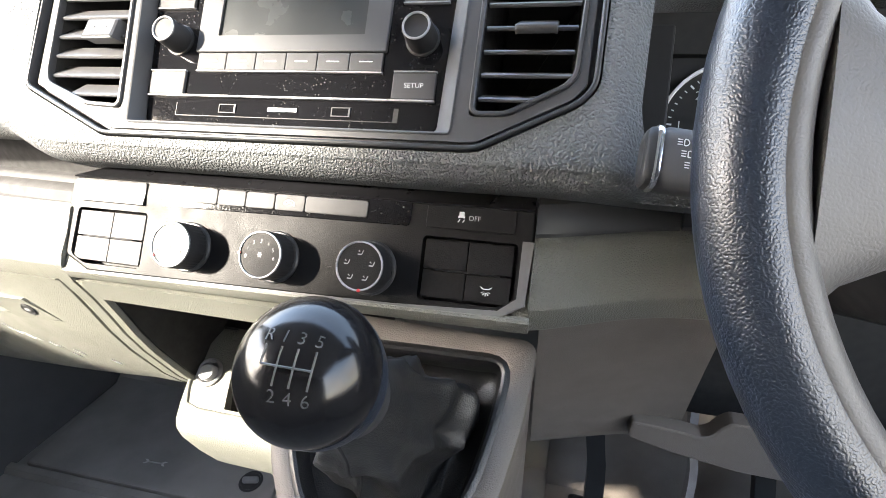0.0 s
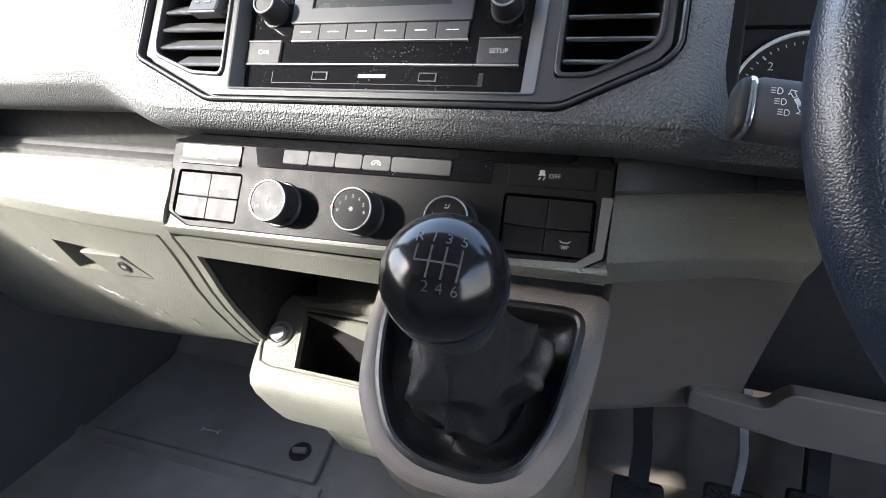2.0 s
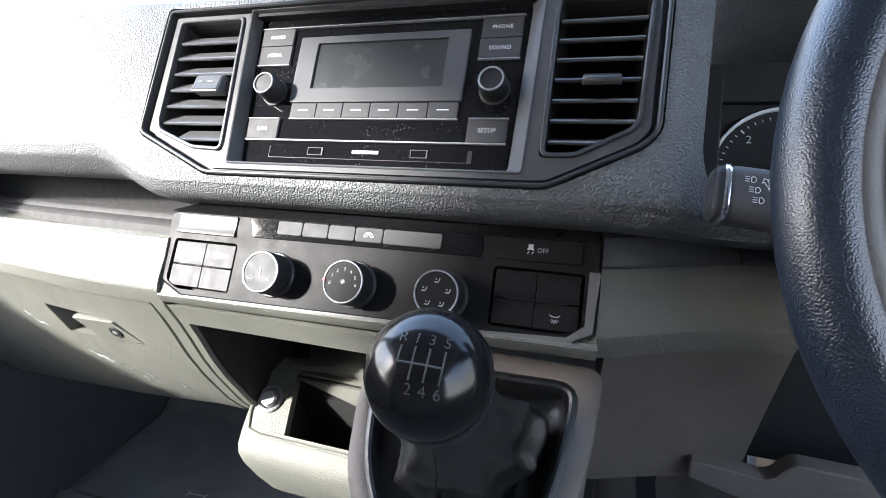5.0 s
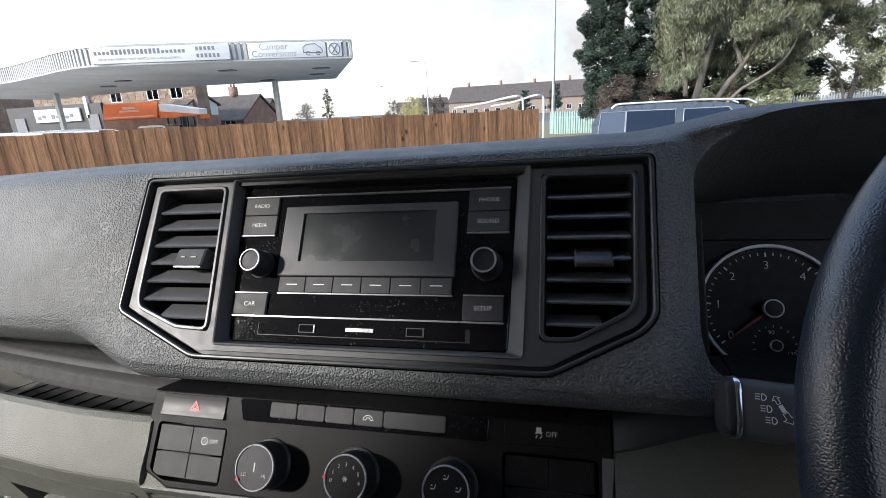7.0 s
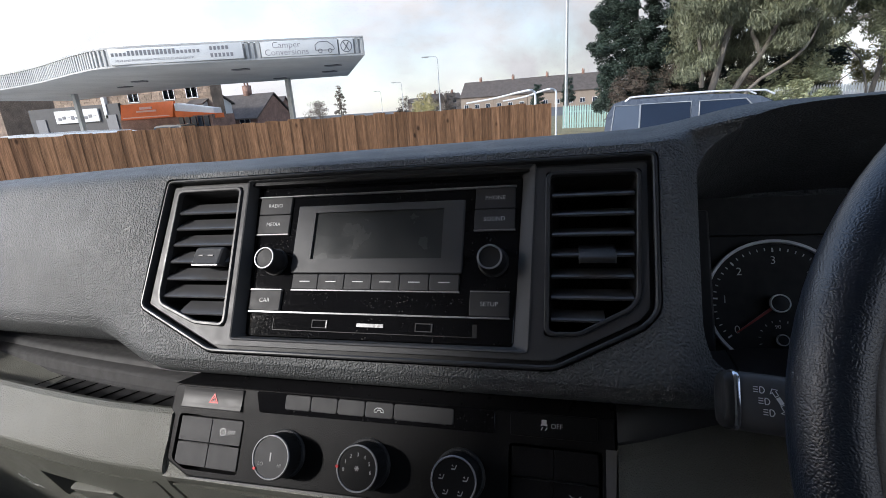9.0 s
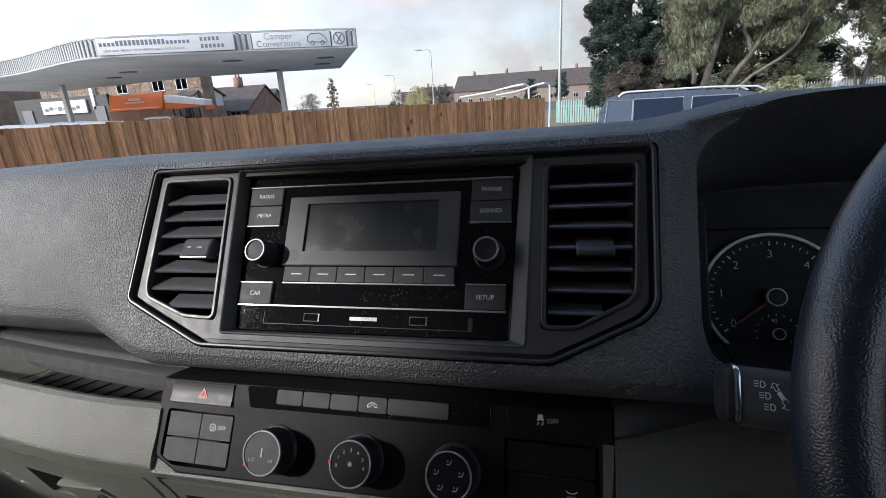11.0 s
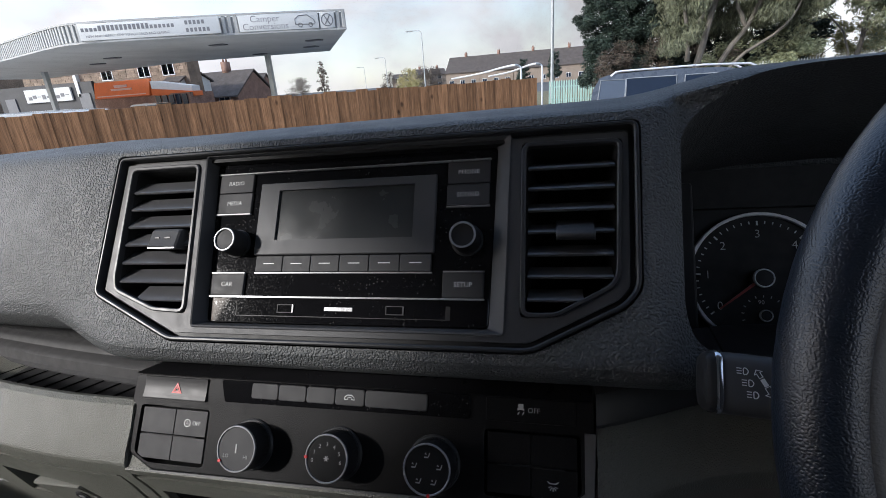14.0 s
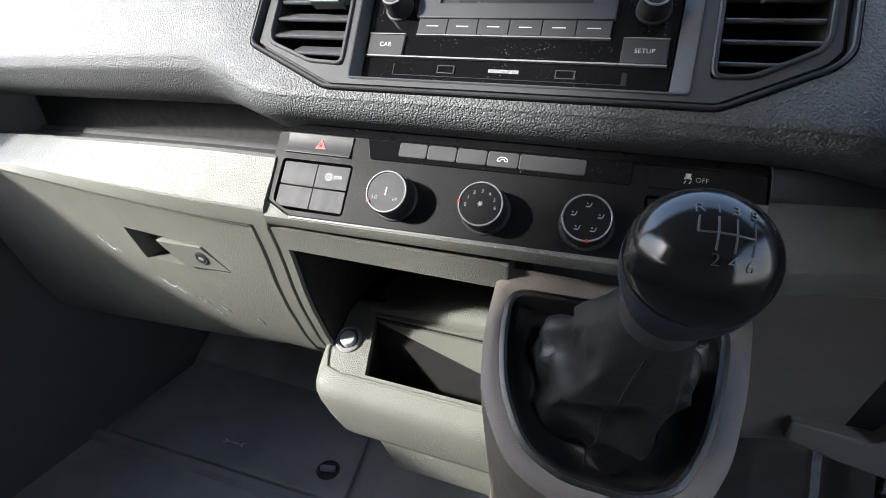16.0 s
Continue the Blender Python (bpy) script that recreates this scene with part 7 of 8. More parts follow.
def build_street():
    # shops under and behind the canopy
    t = outside_thing("shop_building", (-45, 40, 0), "brown stone corner building with dark shopfront", "building")
    bm = bmesh.new()
    block(bm, -54.5, 40, 0, -34.0, 41.6, 7.6)
    part("wall", bm, "stone", t, smooth=0)
    bm = bmesh.new()
    block(bm, -58.2, 39.7, 0, -45.4, 40.05, 4.4)
    sf = part("shopfront", bm, "shopdark", t, "dark shopfront")
    for x in (-56.6, -46.6):
        bm = bmesh.new()
        block(bm, x - 0.7, 39.6, 0.6, x + 0.7, 39.72, 3.3)
        part("shop_window", bm, "greysign", sf, "grey shop door panel")
    bm = bmesh.new()
    block(bm, -54.2, 39.5, 2.75, -48.1, 39.66, 4.05)
    bd = part("shop_board", bm, "signwhite", sf, "pale shop board with plain bars")
    bm = bmesh.new()
    for k in range(9):
        block(bm, -53.8 + k * 0.62, 39.47, 3.05 + 0.12 * (k % 3), -53.35 + k * 0.62, 39.5, 3.35 + 0.14 * (k % 2))
    part("board_bars", bm, "greysign", bd)
    # courses of the stone wall
    rs = random.Random(21)
    for j in range(8):
        x = -54.4 + rs.uniform(0, 0.5)
        while x < -34.6:
            w = rs.uniform(0.6, 1.4)
            bm = bmesh.new()
            block(bm, x, 39.96, 4.42 + j * 0.32, min(x + w, -34.05), 40.02, 4.70 + j * 0.32)
            part("stone", bm, "stone", t, smooth=0)
            x += w + 0.05
    for x in (-43.5, -39.0, -36.2):
        window_part(x - 0.7, 39.98, 4.3, x + 0.7, 6.2, t)
    for x in (-47.2,):
        bm = bmesh.new()
        block(bm, x - 0.2, 39.6, 3.0, x + 0.2, 40, 6.2)
        part("pilaster", bm, "white", t)
    s = outside_thing("orange_shop", (-39, 37, 0), "brick shop with a bright orange sloping sign", "shop")
    bm = bmesh.new()
    block(bm, -42.0, 36.5, 0, -31.4, 39.5, 2.6)
    part("wall", bm, "brick", s, smooth=0)
    bm = bmesh.new()
    loft(bm, [[(x, 36.4, 2.55), (x, 36.0, 2.60), (x, 36.35, 3.98), (x, 36.6, 3.98)] for x in (-41.3, -35.2)])
    sg = part("sign", bm, "orange", s, "orange sloping sign with plain bars", smooth=0)
    bm = bmesh.new()
    for u0, u1, z0, z1 in ((-39.4, -37.1, 3.18, 3.34), (-39.0, -37.6, 3.42, 3.64), (-41.0, -35.6, 2.70, 2.80)):
        block(bm, u0, 35.98 + (z0 - 2.45) * 0.2, z0, u1, 36.05 + (z0 - 2.45) * 0.2, z1)
    part("sign_bars", bm, "greyorange", sg)
    bm = bmesh.new()
    loft(bm, [[(-35.1, 36.3, 3.75), (-31.5, 37.0, 3.15), (-31.5, 38.0, 3.15), (-35.1, 37.5, 3.75)], [(-35.1, 36.3, 3.10), (-31.5, 37.0, 2.70), (-31.5, 38.0, 2.70), (-35.1, 37.5, 3.10)]])
    part("awning", bm, "white", s, "white awning", smooth=0)
    bm = bmesh.new()
    loft(bm, [[(-35.1, 36.2, 3.08), (-31.3, 36.9, 2.68), (-31.3, 38.0, 2.68), (-35.1, 37.5, 3.08)], [(-35.1, 36.2, 2.55), (-31.3, 36.9, 2.28), (-31.3, 38.0, 2.28), (-35.1, 37.5, 2.55)]])
    part("awning_band", bm, "orange", s, "orange awning band", smooth=0)
    for k in range(5):
        bm = bmesh.new()
        block(bm, -35.0 + k * 0.7, 36.38, 0.7, -34.5 + k * 0.7, 36.46, 2.5)
        part("shop_window", bm, "glass_dark", s)
    # gabled house beside it and the roofs behind
    house("gabled_house", "brick house with a grey tiled roof", -40.3, 46, 6.7, 7, 2.1, 4.65, "brick", 0, 1, 2, 1)
    house("white_gable", "half-timbered white gable end", -36.3, 39.4, 1.7, 4, 3.7, 4.7, "signwhite", 0, 1, 1, 0)
    house("brick_house", "small brick house with tiled roof", -46.4, 62, 4.6, 5, 3.2, 4.9, "brick", 12, 1, 2, 0)
    # terraces up the road
    for k in range(4):
        house("terraced_house", "cream terraced house with brown tiled roof", -34.5 + k * 10.5, 150 - k * 1.2, 10.3, 14, 4.4, 9.0, "render_wall", -1, 1, 3, 1)
    for k in range(5):
        house("far_house", "far terraced house with tiled roof", -52 + k * 5.2, 175 + k * 6, 5.2, 8, 5.0, 7.0, "render_wall", 25, 2, 1, 1)
    house("far_white_house", "far pale rendered house up the road", -66, 190, 12, 9, 4.6, 6.2, "render_wall", 5, 2, 3, 1)
    g = outside_thing("corner_house", (-62, 42, 0), "tall brown brick house with a tiled roof", "house", "terraced houses")
    bm = bmesh.new()
    loft(bm, [[(x, 42, 0), (x, 52, 0), (x, 52, 6.6), (x, 47, 9.2), (x, 42, 6.6)] for x in (-84, -66.0)])
    part("wall", bm, "stone", g, smooth=0)
    bm = bmesh.new()
    loft(bm, [[(x, 41.6, 6.4), (x, 47, 9.3), (x, 47, 9.55), (x, 41.6, 6.65)] for x in (-84.3, -65.7)])
    part("roof", bm, "roof", g, smooth=0)
    # pale building far to the right
    b = outside_thing("pale_building", (30, 50, 0), "pale rendered building beyond the trees", "building")
    bm = bmesh.new()
    block(bm, 26.5, 52, 0, 44, 60, 7.4)
    part("wall", bm, "white", b, smooth=0)
    bm = bmesh.new()
    block(bm, 26.2, 51.7, 7.4, 44.3, 60.3, 7.75)
    part("roof", bm, "roof", b, smooth=0)
    for k in range(3):
        window_part(29.5 + k * 4, 51.98, 4.2, 31.5 + k * 4, 5.6, b)


M["greyorange"] = mat("pale_orange_print", (0.75, 0.45, 0.35), 0.6, vary=0.05, vscale=3)
build_street()


def lamp_post(x, y, h, reach, label):
    t = outside_thing("street_lamp", (x, y, 0), label, "street lamp", "street lamps")
    bm = bmesh.new()
    tube(bm, [(x, y, 0), (x, y, 1.5), (x, y, 1.6), (x, y, h - 0.5)], [0.10, 0.10, 0.07, 0.05], 10)
    part("pole", bm, "greypaint", t)
    bm = bmesh.new()
    tube(bm, spline([(x, y, h - 0.5), (x - 0.1 * reach, y, h - 0.1), (x - 0.6 * reach, y, h), (x - reach, y, h)], 8), 0.045, 8)
    part("arm", bm, "greypaint", t)
    bm = bmesh.new()
    loft(bm, [[(x - reach + u, y - w, h + 0.05), (x - reach + u, y + w, h + 0.05), (x - reach + u, y + w * 0.7, h - d), (x - reach + u, y - w * 0.7, h - d)] for u, w, d in ((0.1, 0.07, 0.04), (-0.2, 0.14, 0.09), (-0.7, 0.12, 0.08), (-0.85, 0.06, 0.03))])
    part("lantern", bm, "greypaint", t)


lamp_post(-16.5, 60, 8.05, 1.2, "grey street lamp beside the road")
lamp_post(-32.3, 90, 7.1, 1.2, "grey street lamp further up the road")
lamp_post(-49.0, 120, 7.0, 1.2, "far grey street lamp")
bm = bmesh.new()
tube(bm, [(-0.42, 33, 0), (-0.42, 33, 3), (-0.43, 33, 14)], [0.11, 0.10, 0.06], 12)
single("telegraph_mast", bm, "greypaint", "tall pale steel mast", "mast", space=OUT)


M["greywhite"] = mat("pale_galvanised_tube", (0.58, 0.59, 0.60), 0.4, vary=0.1, vscale=3)


def build_barrier():
    t = outside_thing("height_barrier", (-2.0, 18.0, 0), "white bent tube height barrier", "barrier")
    for k, (x0, x1, dz) in enumerate(((-4.6, -1.05, 0.0), (-3.1, -0.45, 0.02))):
        bm = bmesh.new()
        y = 15.5 + k * 1.2
        z = 2.20 + dz
        tube(bm, spline([(x0, y + 6, 1.98), (x0 + (x1 - x0) * 0.5, y + 2.5, 2.06), (x1 - 0.35, y, z), (x1 - 0.06, y - 0.05, z - 0.03), (x1, y - 0.1, z - 0.25), (x1, y - 0.1, 1.0), (x1, y - 0.1, 0.0)], 24), 0.034, 10)
        part("tube", bm, "greywhite", t)


build_barrier()


def palisade(name, label, x0, y0, x1, y1, height, pitch, material, base=0.0):
    t = outside_thing(name, ((x0 + x1) / 2, (y0 + y1) / 2, base), label, "fence")
    a, b = Vector((x0, y0, base)), Vector((x1, y1, base))
    d = (b - a).normalized()
    ang = math.atan2(d.y, d.x)
    bm = bmesh.new()
    prism(bm, [(-pitch * 0.34, 0), (pitch * 0.34, 0), (pitch * 0.34, height - 0.12), (0, height), (-pitch * 0.34, height - 0.12)], -0.01, 0.01, m=Matrix(((1, 0, 0, 0), (0, 0, -1, 0), (0, 1, 0, 0), (0, 0, 0, 1))))
    me = mesh_of(bm, "pale", 0)
    me.materials.append(M[material])
    n = int((b - a).length / pitch)
    for k in range(n):
        ob = part("pale", me, material, t)
        p = a + d * (k * pitch)
        ob.matrix_basis = Matrix.Translation(p) @ Matrix.Rotation(ang, 4, "Z")
    for z in (0.3, height - 0.45):
        bm = bmesh.new()
        block(bm, 0, 0.015, z, (b - a).length, 0.06, z + 0.06, Matrix.Translation(a) @ Matrix.Rotation(ang, 4, "Z"))
        part("rail", bm, material, t)


palisade("green_palisade_fence", "pale green steel palisade fence behind the verge", -0.55, 32.0, 5.2, 31.5, 1.52, 0.15, "palisade")
palisade("white_palisade_fence", "white pointed paling fence below the bushes", 8.5, 24.0, 16.5, 27.0, 1.80, 0.14, "white")


def car(name, label, x, y, length, height, width, material, yaw=0.0, rails=False):
    """A parked van or car, its side along x, nose to the right."""
    t = outside_thing(name, (x + length / 2, y + width / 2, 0), label, "car", "parked vehicles")
    rot = Matrix.Translation((x, y, 0)) @ Matrix.Rotation(radians(yaw), 4, "Z")
    L, H = length, height
    low = [(0.02, 0.35), (0.0, 0.75), (0.03, 0.58 * H), (L * 0.62, 0.58 * H), (L * 0.80, 0.56 * H), (L * 0.95, 0.50 * H), (L, 0.38 * H), (L * 0.995, 0.30)]
    bm = bmesh.new()
    loft(bm, [[(px, yy, pz) for px, pz in low] for yy in (0.03, 0.0, width, width - 0.03)], m=rot)
    part("body", bm, material, t)
    cab = [(0.04, 0.57 * H), (0.10, 0.84 * H), (0.22, 0.955 * H), (0.40, 0.985 * H), (L * 0.30, H), (L * 0.46, 0.985 * H), (L * 0.53, 0.95 * H), (L * 0.63, 0.78 * H), (L * 0.735, 0.575 * H)]
    bm = bmesh.new()
    def inset(px, pz):
        k = max(0.0, (pz - 0.57 * H) / (0.43 * H))
        return 0.02 + 0.16 * k ** 1.4
    loft(bm, [[(px, inset(px, pz) + (width - 2 * inset(px, pz)) * f, pz) for px, pz in cab] for f in (0.0, 0.03, 0.5, 0.97, 1.0)], m=rot)
    part("roof", bm, material, t)
    # the first two panes are one window, split where the painted reflection ends
    panes = ((L * 0.035, 0.585 * H, L * 0.048, 0.930 * H, L * 0.138, L * 0.138), (L * 0.141, 0.585 * H, L * 0.141, 0.935 * H, L * 0.312, L * 0.312), (L * 0.340, 0.585 * H, L * 0.340, 0.935 * H, L * 0.485, L * 0.60))
    for xa, z0, xb, z1, xc, xd in panes:
        bm = bmesh.new()
        q = [(xa, inset(0, z0) - 0.012, z0), (xd, inset(0, z0) - 0.012, z0), (xc, inset(0, z1) - 0.012, z1), (xb, inset(0, z1) - 0.012, z1)]
        loft(bm, [q, [(a, b + 0.03, c) for a, b, c in q]], m=rot)
        pane = part("side_window", bm, ("van_glass_reflect" if xa < 0.2 else "van_glass") if rails else "glass_dark", t, smooth=0)
        if rails:
            bm = bmesh.new()
            tube(bm, [rot @ Vector((a, b - 0.004, c)) for a, b, c in q + q[:1]], 0.012, 6)
            part("window_frame", bm, "carframe", pane, "thin grey window frame")
    bm = bmesh.new()
    q = [(L * 0.545, 0.22, 0.93 * H), (L * 0.735, 0.10, 0.59 * H), (L * 0.735, width - 0.10, 0.59 * H), (L * 0.545, width - 0.22, 0.93 * H)]
    loft(bm, [[(a + 0.015, b, c + 0.012) for a, b, c in q], [(a - 0.02, b, c - 0.02) for a, b, c in q]], m=rot)
    part("windscreen", bm, "glass_dark", t, smooth=0)
    if rails:
        for yy in (0.17, width - 0.17):
            bm = bmesh.new()
            tube(bm, [rot @ Vector(p) for p in ((0.42, yy, 0.970 * H), (0.50, yy, 1.006 * H), (0.62, yy, 1.012 * H), (L * 0.40, yy, 1.018 * H), (L * 0.54, yy, 1.002 * H), (L * 0.57, yy, 0.960 * H))], 0.018, 8)
            part("roof_rail", bm, "chromepaint", t, "silver roof rail")
    for cx in (L * 0.18, L * 0.80):
        for yy in (0.0, width - 0.2):
            m = rot @ Matrix.Translation((cx, yy + 0.10, 0.33)) @ Matrix.Rotation(math.pi / 2, 4, "X")
            bm = bmesh.new()
            lathe(bm, [(0.20, -0.10), (0.31, -0.10), (0.33, -0.07), (0.33, 0.07), (0.31, 0.10), (0.20, 0.10)], m, 24)
            wh = part("wheel", bm, "tyre", t)
            bm = bmesh.new()
            lathe(bm, [(0.21, -0.085), (0.20, 0.085), (0.05, 0.07)], m, 18)
            part("rim", bm, "silver", wh)


M["carframe"] = mat("grey_window_trim", (0.22, 0.24, 0.27), 0.35, vary=0.05, vscale=4)
M["chromepaint"] = mat("pale_silver_rail", (0.70, 0.70, 0.71), 0.3, metal=0.5, vary=0.04, vscale=4)
car("parked_van", "dark blue-grey van with silver roof rails parked behind the fence end", 0.66, 9.6, 5.0, 1.80, 1.85, "carblue", -7.0, True)
car("parked_car", "grey silver car parked beyond the fence", -8.6, 4.2, 4.1, 1.86, 1.8, "carsilver", 16)
car("parked_car", "pale silver car parked beyond the fence", -17.5, 10.2, 4.3, 1.80, 1.8, "carwhite", 10)
car("parked_car", "small black car parked by the shops", -25.5, 24.0, 4.0, 1.9, 1.8, "carblack", 5)


# ---- trees ----
def leaves(n, blobs, size, droop, rng, flat=0.3):
    """Many small leaf blades gathered in uneven clumps."""
    verts, faces = [], []
    for _ in range(n):
        c, r = blobs[rng.randrange(len(blobs))]
        d = Vector((rng.gauss(0, 1), rng.gauss(0, 1), rng.gauss(0, 1))).normalized() * r * (rng.random() ** 0.45)
        p = Vector(c) + Vector((d.x, d.y, d.z * 0.8))
        w = size * rng.uniform(0.5, 1.3)
        a = Vector((rng.gauss(0, 1), rng.gauss(0, 1), rng.gauss(0, 0.5) - droop)).normalized()
        b = a.cross(Vector((rng.gauss(0, 1), rng.gauss(0, 1), rng.gauss(0, 1)))).normalized()
        i = len(verts)
        verts += [p - a * w, p + b * w * flat, p + a * w, p - b * w * flat]
        faces.append((i, i + 1, i + 2, i + 3))
    me = bpy.data.meshes.new("crown")
    me.from_pydata([tuple(v) for v in verts], [], faces)
    return me


def tree(name, label, x, y, trunks, blobs, n, size, leaf, droop=0.4, seed=1, flat=0.3):
    rng = random.Random(seed)
    t = outside_thing(name, (x, y, 0), label, "tree")
    for pts, r0 in trunks:
        bm = bmesh.new()
        q = spline([(x + a, y + b, c) for a, b, c in pts], 14)
        tube(bm, [p + Vector((rng.uniform(-0.04, 0.04), rng.uniform(-0.04, 0.04), 0)) for p in q], [r0 * (1 - 0.72 * k / 13) for k in range(14)], 9)
        part("trunk" if r0 > 0.12 else "limb", bm, "bark", t)
    me = leaves(n, [((x + a, y + b, c), r) for (a, b, c), r in blobs], size, droop, rng, flat)
    part("crown", me, leaf, t)


def clumps(rng, n, box, r0, r1, keep=lambda p: True):
    out = []
    while len(out) < n:
        p = tuple(rng.uniform(a, b) for a, b in box)
        if keep(p):
            out.append((p, rng.uniform(r0, r1)))
    return out


R1 = random.Random(5)
# dark cedar at the edge of the group
tree("cedar_tree", "dark blue-green cedar with layered branches", 3.0, 27.0,
     [([(0, 0.5, 0), (0.1, 0.5, 4), (0, 0.5, 9), (0.1, 0.5, 15)], 0.24)] + [([(0, 0, z), (0.9 * math.cos(z * 2.3), 0.6 * math.sin(z * 2.3), z + 0.1), (1.9 * math.cos(z * 2.3), 1.2 * math.sin(z * 2.3), z - 0.1)], 0.06) for z in (2.5, 3.3, 4.2, 5.0, 6.0, 7.1, 8.2, 9.4)],
     clumps(R1, 760, ((-2.2, 2.8), (-1.8, 1.4), (1.2, 13)), 0.24, 0.46, lambda p: p[0] > -1.75 + 0.35 * math.sin(p[2] * 4.1) and (p[1] < 0.3 or abs(p[0]) > 0.9)), 330000, 0.080, "leaf_cedar", 0.1, 11, 0.26)
# broad grey-green tree with several leaning stems
stems = [([(0, 0, 0), (0.2, 0, 2.0), (0.6, 0, 4.0), (1.2, 0, 6.5), (1.5, 0.2, 10)], 0.17), ([(0.6, 0, 0), (1.0, 0, 1.8), (1.9, 0, 3.2), (2.5, 0, 5.2), (2.7, 0, 9)], 0.14), ([(0.8, -0.2, 0.3), (1.6, -0.2, 1.9), (3.0, -0.3, 2.9), (3.6, -0.3, 3.9), (4.0, -0.4, 6.0)], 0.085),
         ([(-0.2, 0, 2.0), (-0.5, 0, 4.2), (-0.9, 0, 6.8)], 0.10), ([(-0.2, 0, 3.0), (0.8, 0, 5.0), (1.1, 0, 8.0)], 0.11), ([(1.8, 0, 3.2), (1.2, 0, 5.0), (1.5, 0, 7.0)], 0.09), ([(2.4, 0, 4.6), (3.4, 0, 6.4), (3.6, 0, 9)], 0.10)]
tree("eucalyptus_tree", "broad grey-green tree with pale leaning stems", 5.6, 23.0, stems,
     clumps(R1, 820, ((-1.2, 6.8), (-1.3, 3.2), (2.5, 10)), 0.24, 0.60, lambda p: p[0] < 3.6 + 0.35 * p[2] - 1.0 * abs(math.sin(p[2] * 1.7)) and p[2] > 2.9 + 0.45 * math.sin(p[0] * 1.9) + (0.9 if 0.3 < p[0] < 4.0 and p[1] < 0.8 else 0)), 330000, 0.105, "leaf_olive", 1.5, 12, 0.14)
tree("leaning_tree", "loose grey-green tree leaning beside the pale building", 12.5, 25.0, [([(0, 0, 0), (-0.6, 0, 2.6), (-2.0, 0, 4.0)], 0.06), ([(0, 0.4, 0), (0.3, 0.4, 3), (0.4, 0.4, 6)], 0.125), ([(0.2, 0.3, 2.5), (1.0, 0.3, 4), (1.5, 0.3, 5.5)], 0.05)],
     clumps(R1, 170, ((-2.8, 2.2), (-1.5, 1.0), (2.2, 9.0)), 0.30, 0.60, lambda p: p[2] > 3.0 - 0.9 * math.sin(p[0] * 1.3)), 70000, 0.095, "leaf_olive", 0.9, 13, 0.24)
tree("brown_shrub", "bare brown twiggy shrub under the trees", 3.8, 24.5, [([(0, 0, 0), (0.2 * k, 0, 0.9), (0.5 * k, 0, 2.0)], 0.03) for k in (-3, -2, -1, 0, 1, 2)],
     clumps(R1, 70, ((-1.9, 4.2), (-0.8, 1.8), (0.2, 2.9)), 0.2, 0.5), 15000, 0.10, "leaf_brown", -0.3, 14, 0.14)
tree("shade_shrub", "dark evergreen shrubs in the shade below the crowns", 6.6, 27.6, [([(0, 0, 0), (0.3 * k, 0, 1.2), (0.9 * k, 0, 2.6)], 0.05) for k in (-2, -1, 1, 2)],
     clumps(R1, 120, ((-3.5, 5.4), (-0.8, 0.8), (0.3, 3.8)), 0.3, 0.6), 30000, 0.11, "leaf_cedar", 0.2, 17, 0.35)
tree("gold_bush", "yellow-green bush behind the white palings", 11.5, 28.5, [([(0, 0, 0), (0.3 * k, 0, 1.2), (0.9 * k, 0, 2.4)], 0.05) for k in (-2, -1, 1, 2)],
     clumps(R1, 150, ((-3.6, 4.2), (-1.0, 1.0), (0.3, 3.9)), 0.25, 0.55, lambda p: p[2] < 3.7 - 0.10 * (p[0] - 0.5) ** 2), 50000, 0.06, "leaf_gold", 0.2, 15, 0.4)
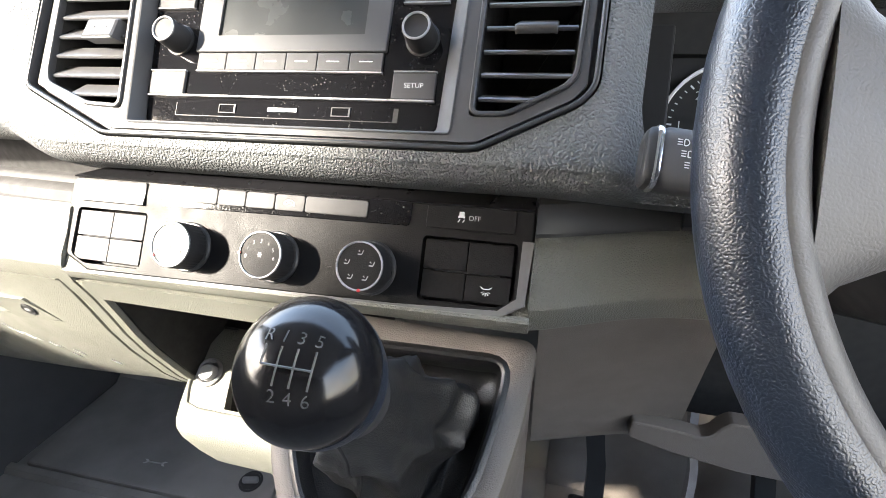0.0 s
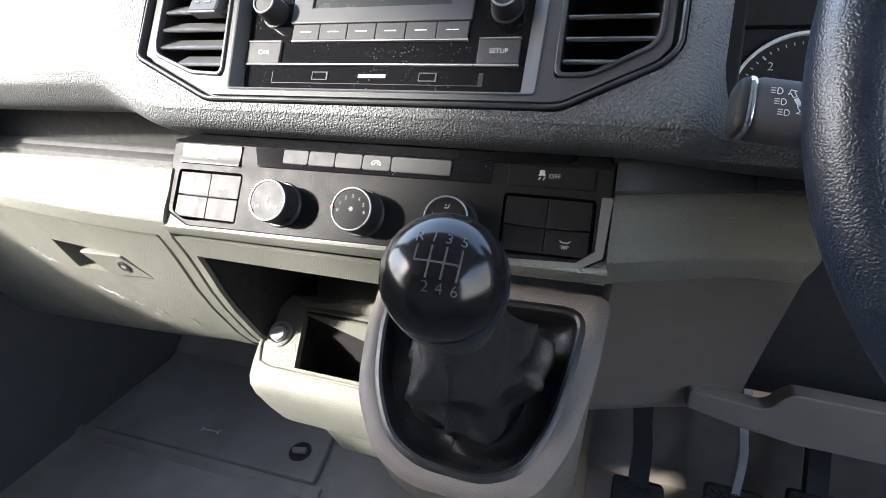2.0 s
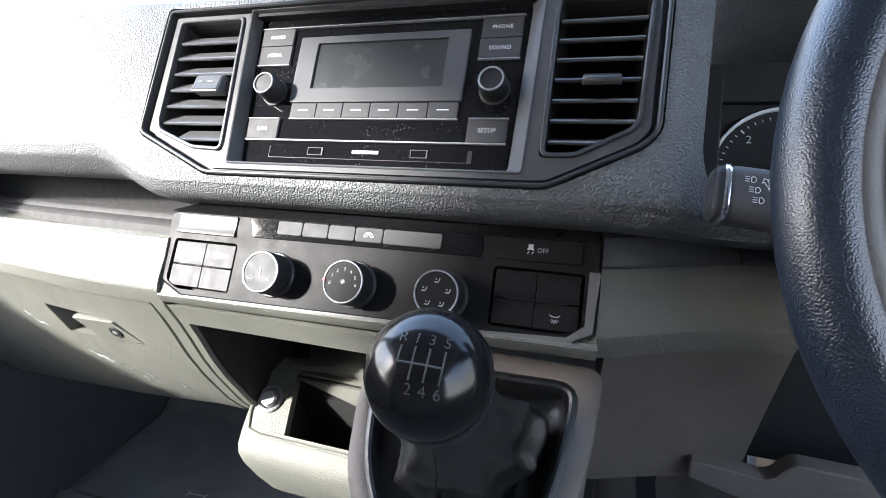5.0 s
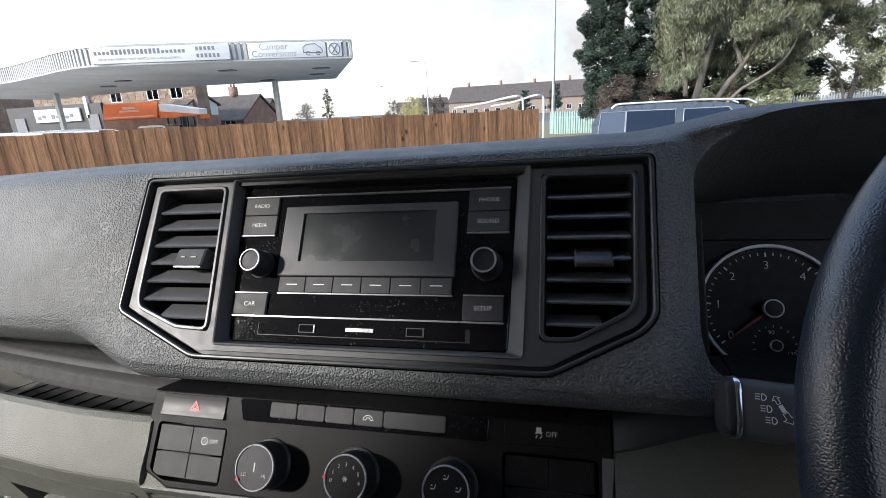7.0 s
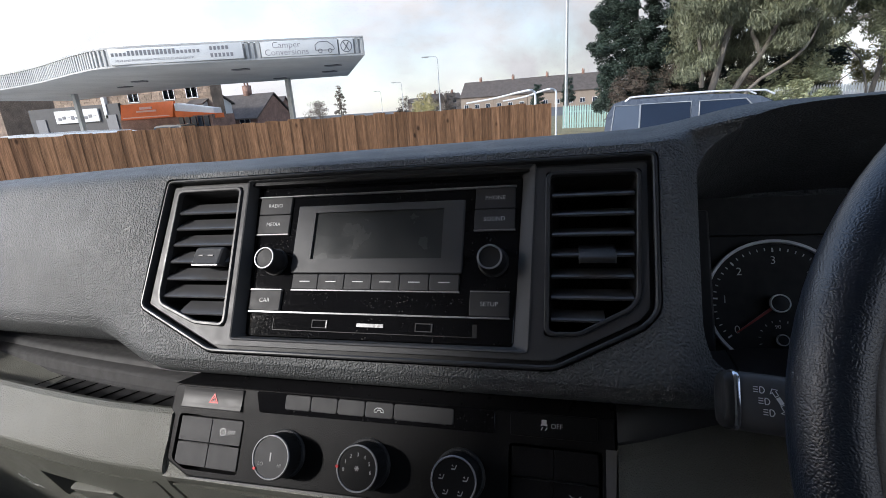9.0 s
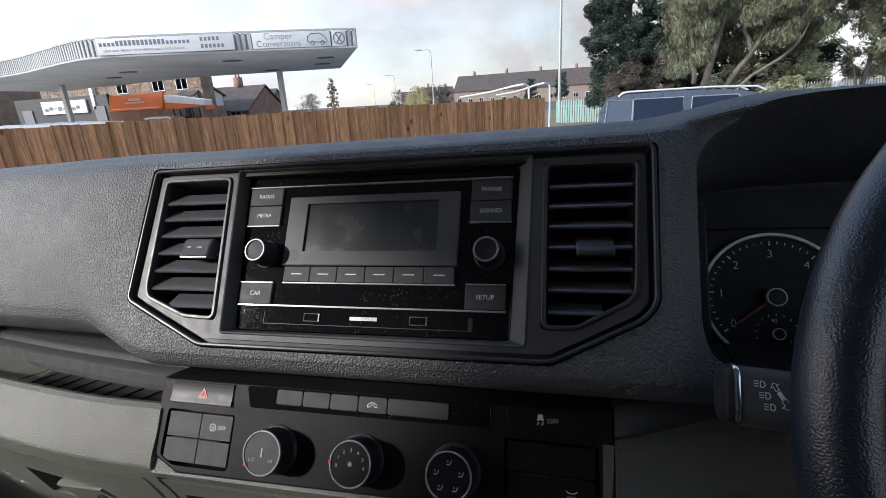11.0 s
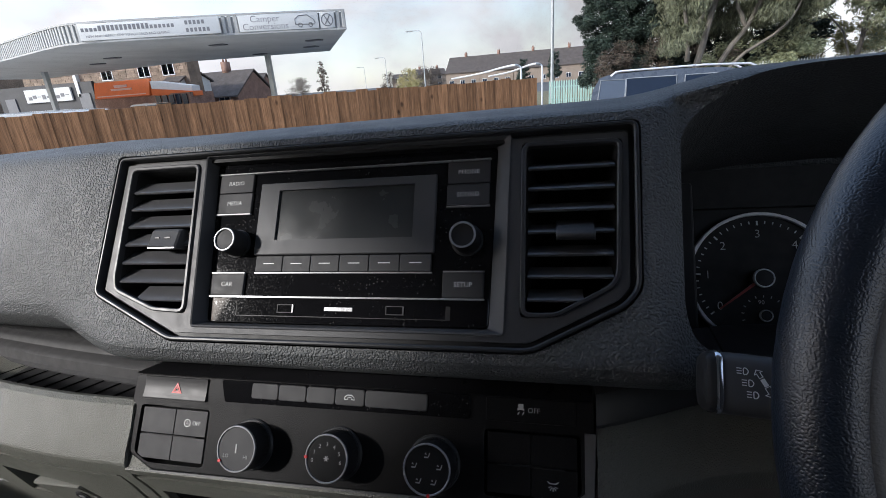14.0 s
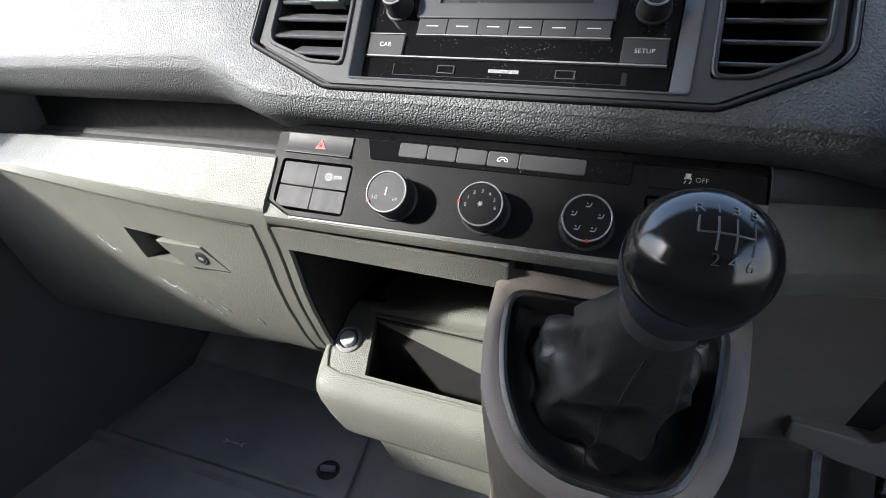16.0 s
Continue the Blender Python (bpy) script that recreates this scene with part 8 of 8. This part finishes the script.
tree("green_bush", "mid-green hedge bush between trees and palings", 7.4, 24.4, [([(0, 0, 0), (0.3 * k, 0, 0.8), (0.8 * k, 0, 1.7)], 0.04) for k in (-1, 1)],
     clumps(R1, 90, ((-1.2, 3.6), (-0.7, 0.7), (0.1, 2.5)), 0.22, 0.5), 20000, 0.07, "leaf_olive", 0.2, 16, 0.4)
for k, (x, y, h, w, leaf) in enumerate(((-56, 110, 8.5, 1.3, "leaf_brown"), (-62, 110, 5.0, 3.0, "leaf_brown"), (-46, 130, 5.2, 2.6, "leaf_brown"), (-26.5, 100, 5.0, 3.0, "leaf_brown"), (-37, 120, 5.4, 3.6, "leaf_gold"), (-1.5, 120, 7.0, 1.8, "leaf_cedar"), (-8.5, 118, 5.6, 1.6, "leaf_cedar"))):
    tree("far_tree", "far bare winter tree along the road" if leaf == "leaf_brown" else "far dark evergreen along the road", x, y, [([(0, 0, 0), (0.1, 0, h * 0.4), (0, 0, h * 0.9)], 0.2)] + [([(0, 0, h * 0.35), (s * w * 0.5, 0, h * 0.6), (s * w * 0.8, 0, h * 0.8)], 0.08) for s in (-1, 1)],
         clumps(R1, 64, ((-w, w), (-w, w), (h * 0.22, h)), w * 0.20, w * 0.38, lambda p, w=w, h=h: abs(p[0]) < w * (1.1 - 0.75 * p[2] / h)), 4500, 0.20, leaf, -0.2, 30 + k, 0.15 if leaf == "leaf_brown" else 0.3)

# boards of the timber fence, the last of all
bm = bmesh.new()
ang_f = math.atan2(FD.y, FD.x)
loft(bm, [[(0.0, 0.0, z), (0.0, -0.009, z), (0.129, -0.0135, z), (0.132, -0.0115, z), (0.132, -0.004, z)] for z in (0.05, 1.0, 1.83)])
board_mesh = mesh_of(bm, "board", 0)
board_mesh.materials.append(M["timber"])
rb = random.Random(8)
for k in range(118):
    s = 2.84 - k * 0.1165
    p = FN + FD * s
    ob = part("board", board_mesh, "timber", fence)
    ob.matrix_basis = Matrix.Translation((p.x, p.y, rb.uniform(-0.012, 0.012))) @ Matrix.Rotation(ang_f + rb.uniform(-0.012, 0.012), 4, "Z")
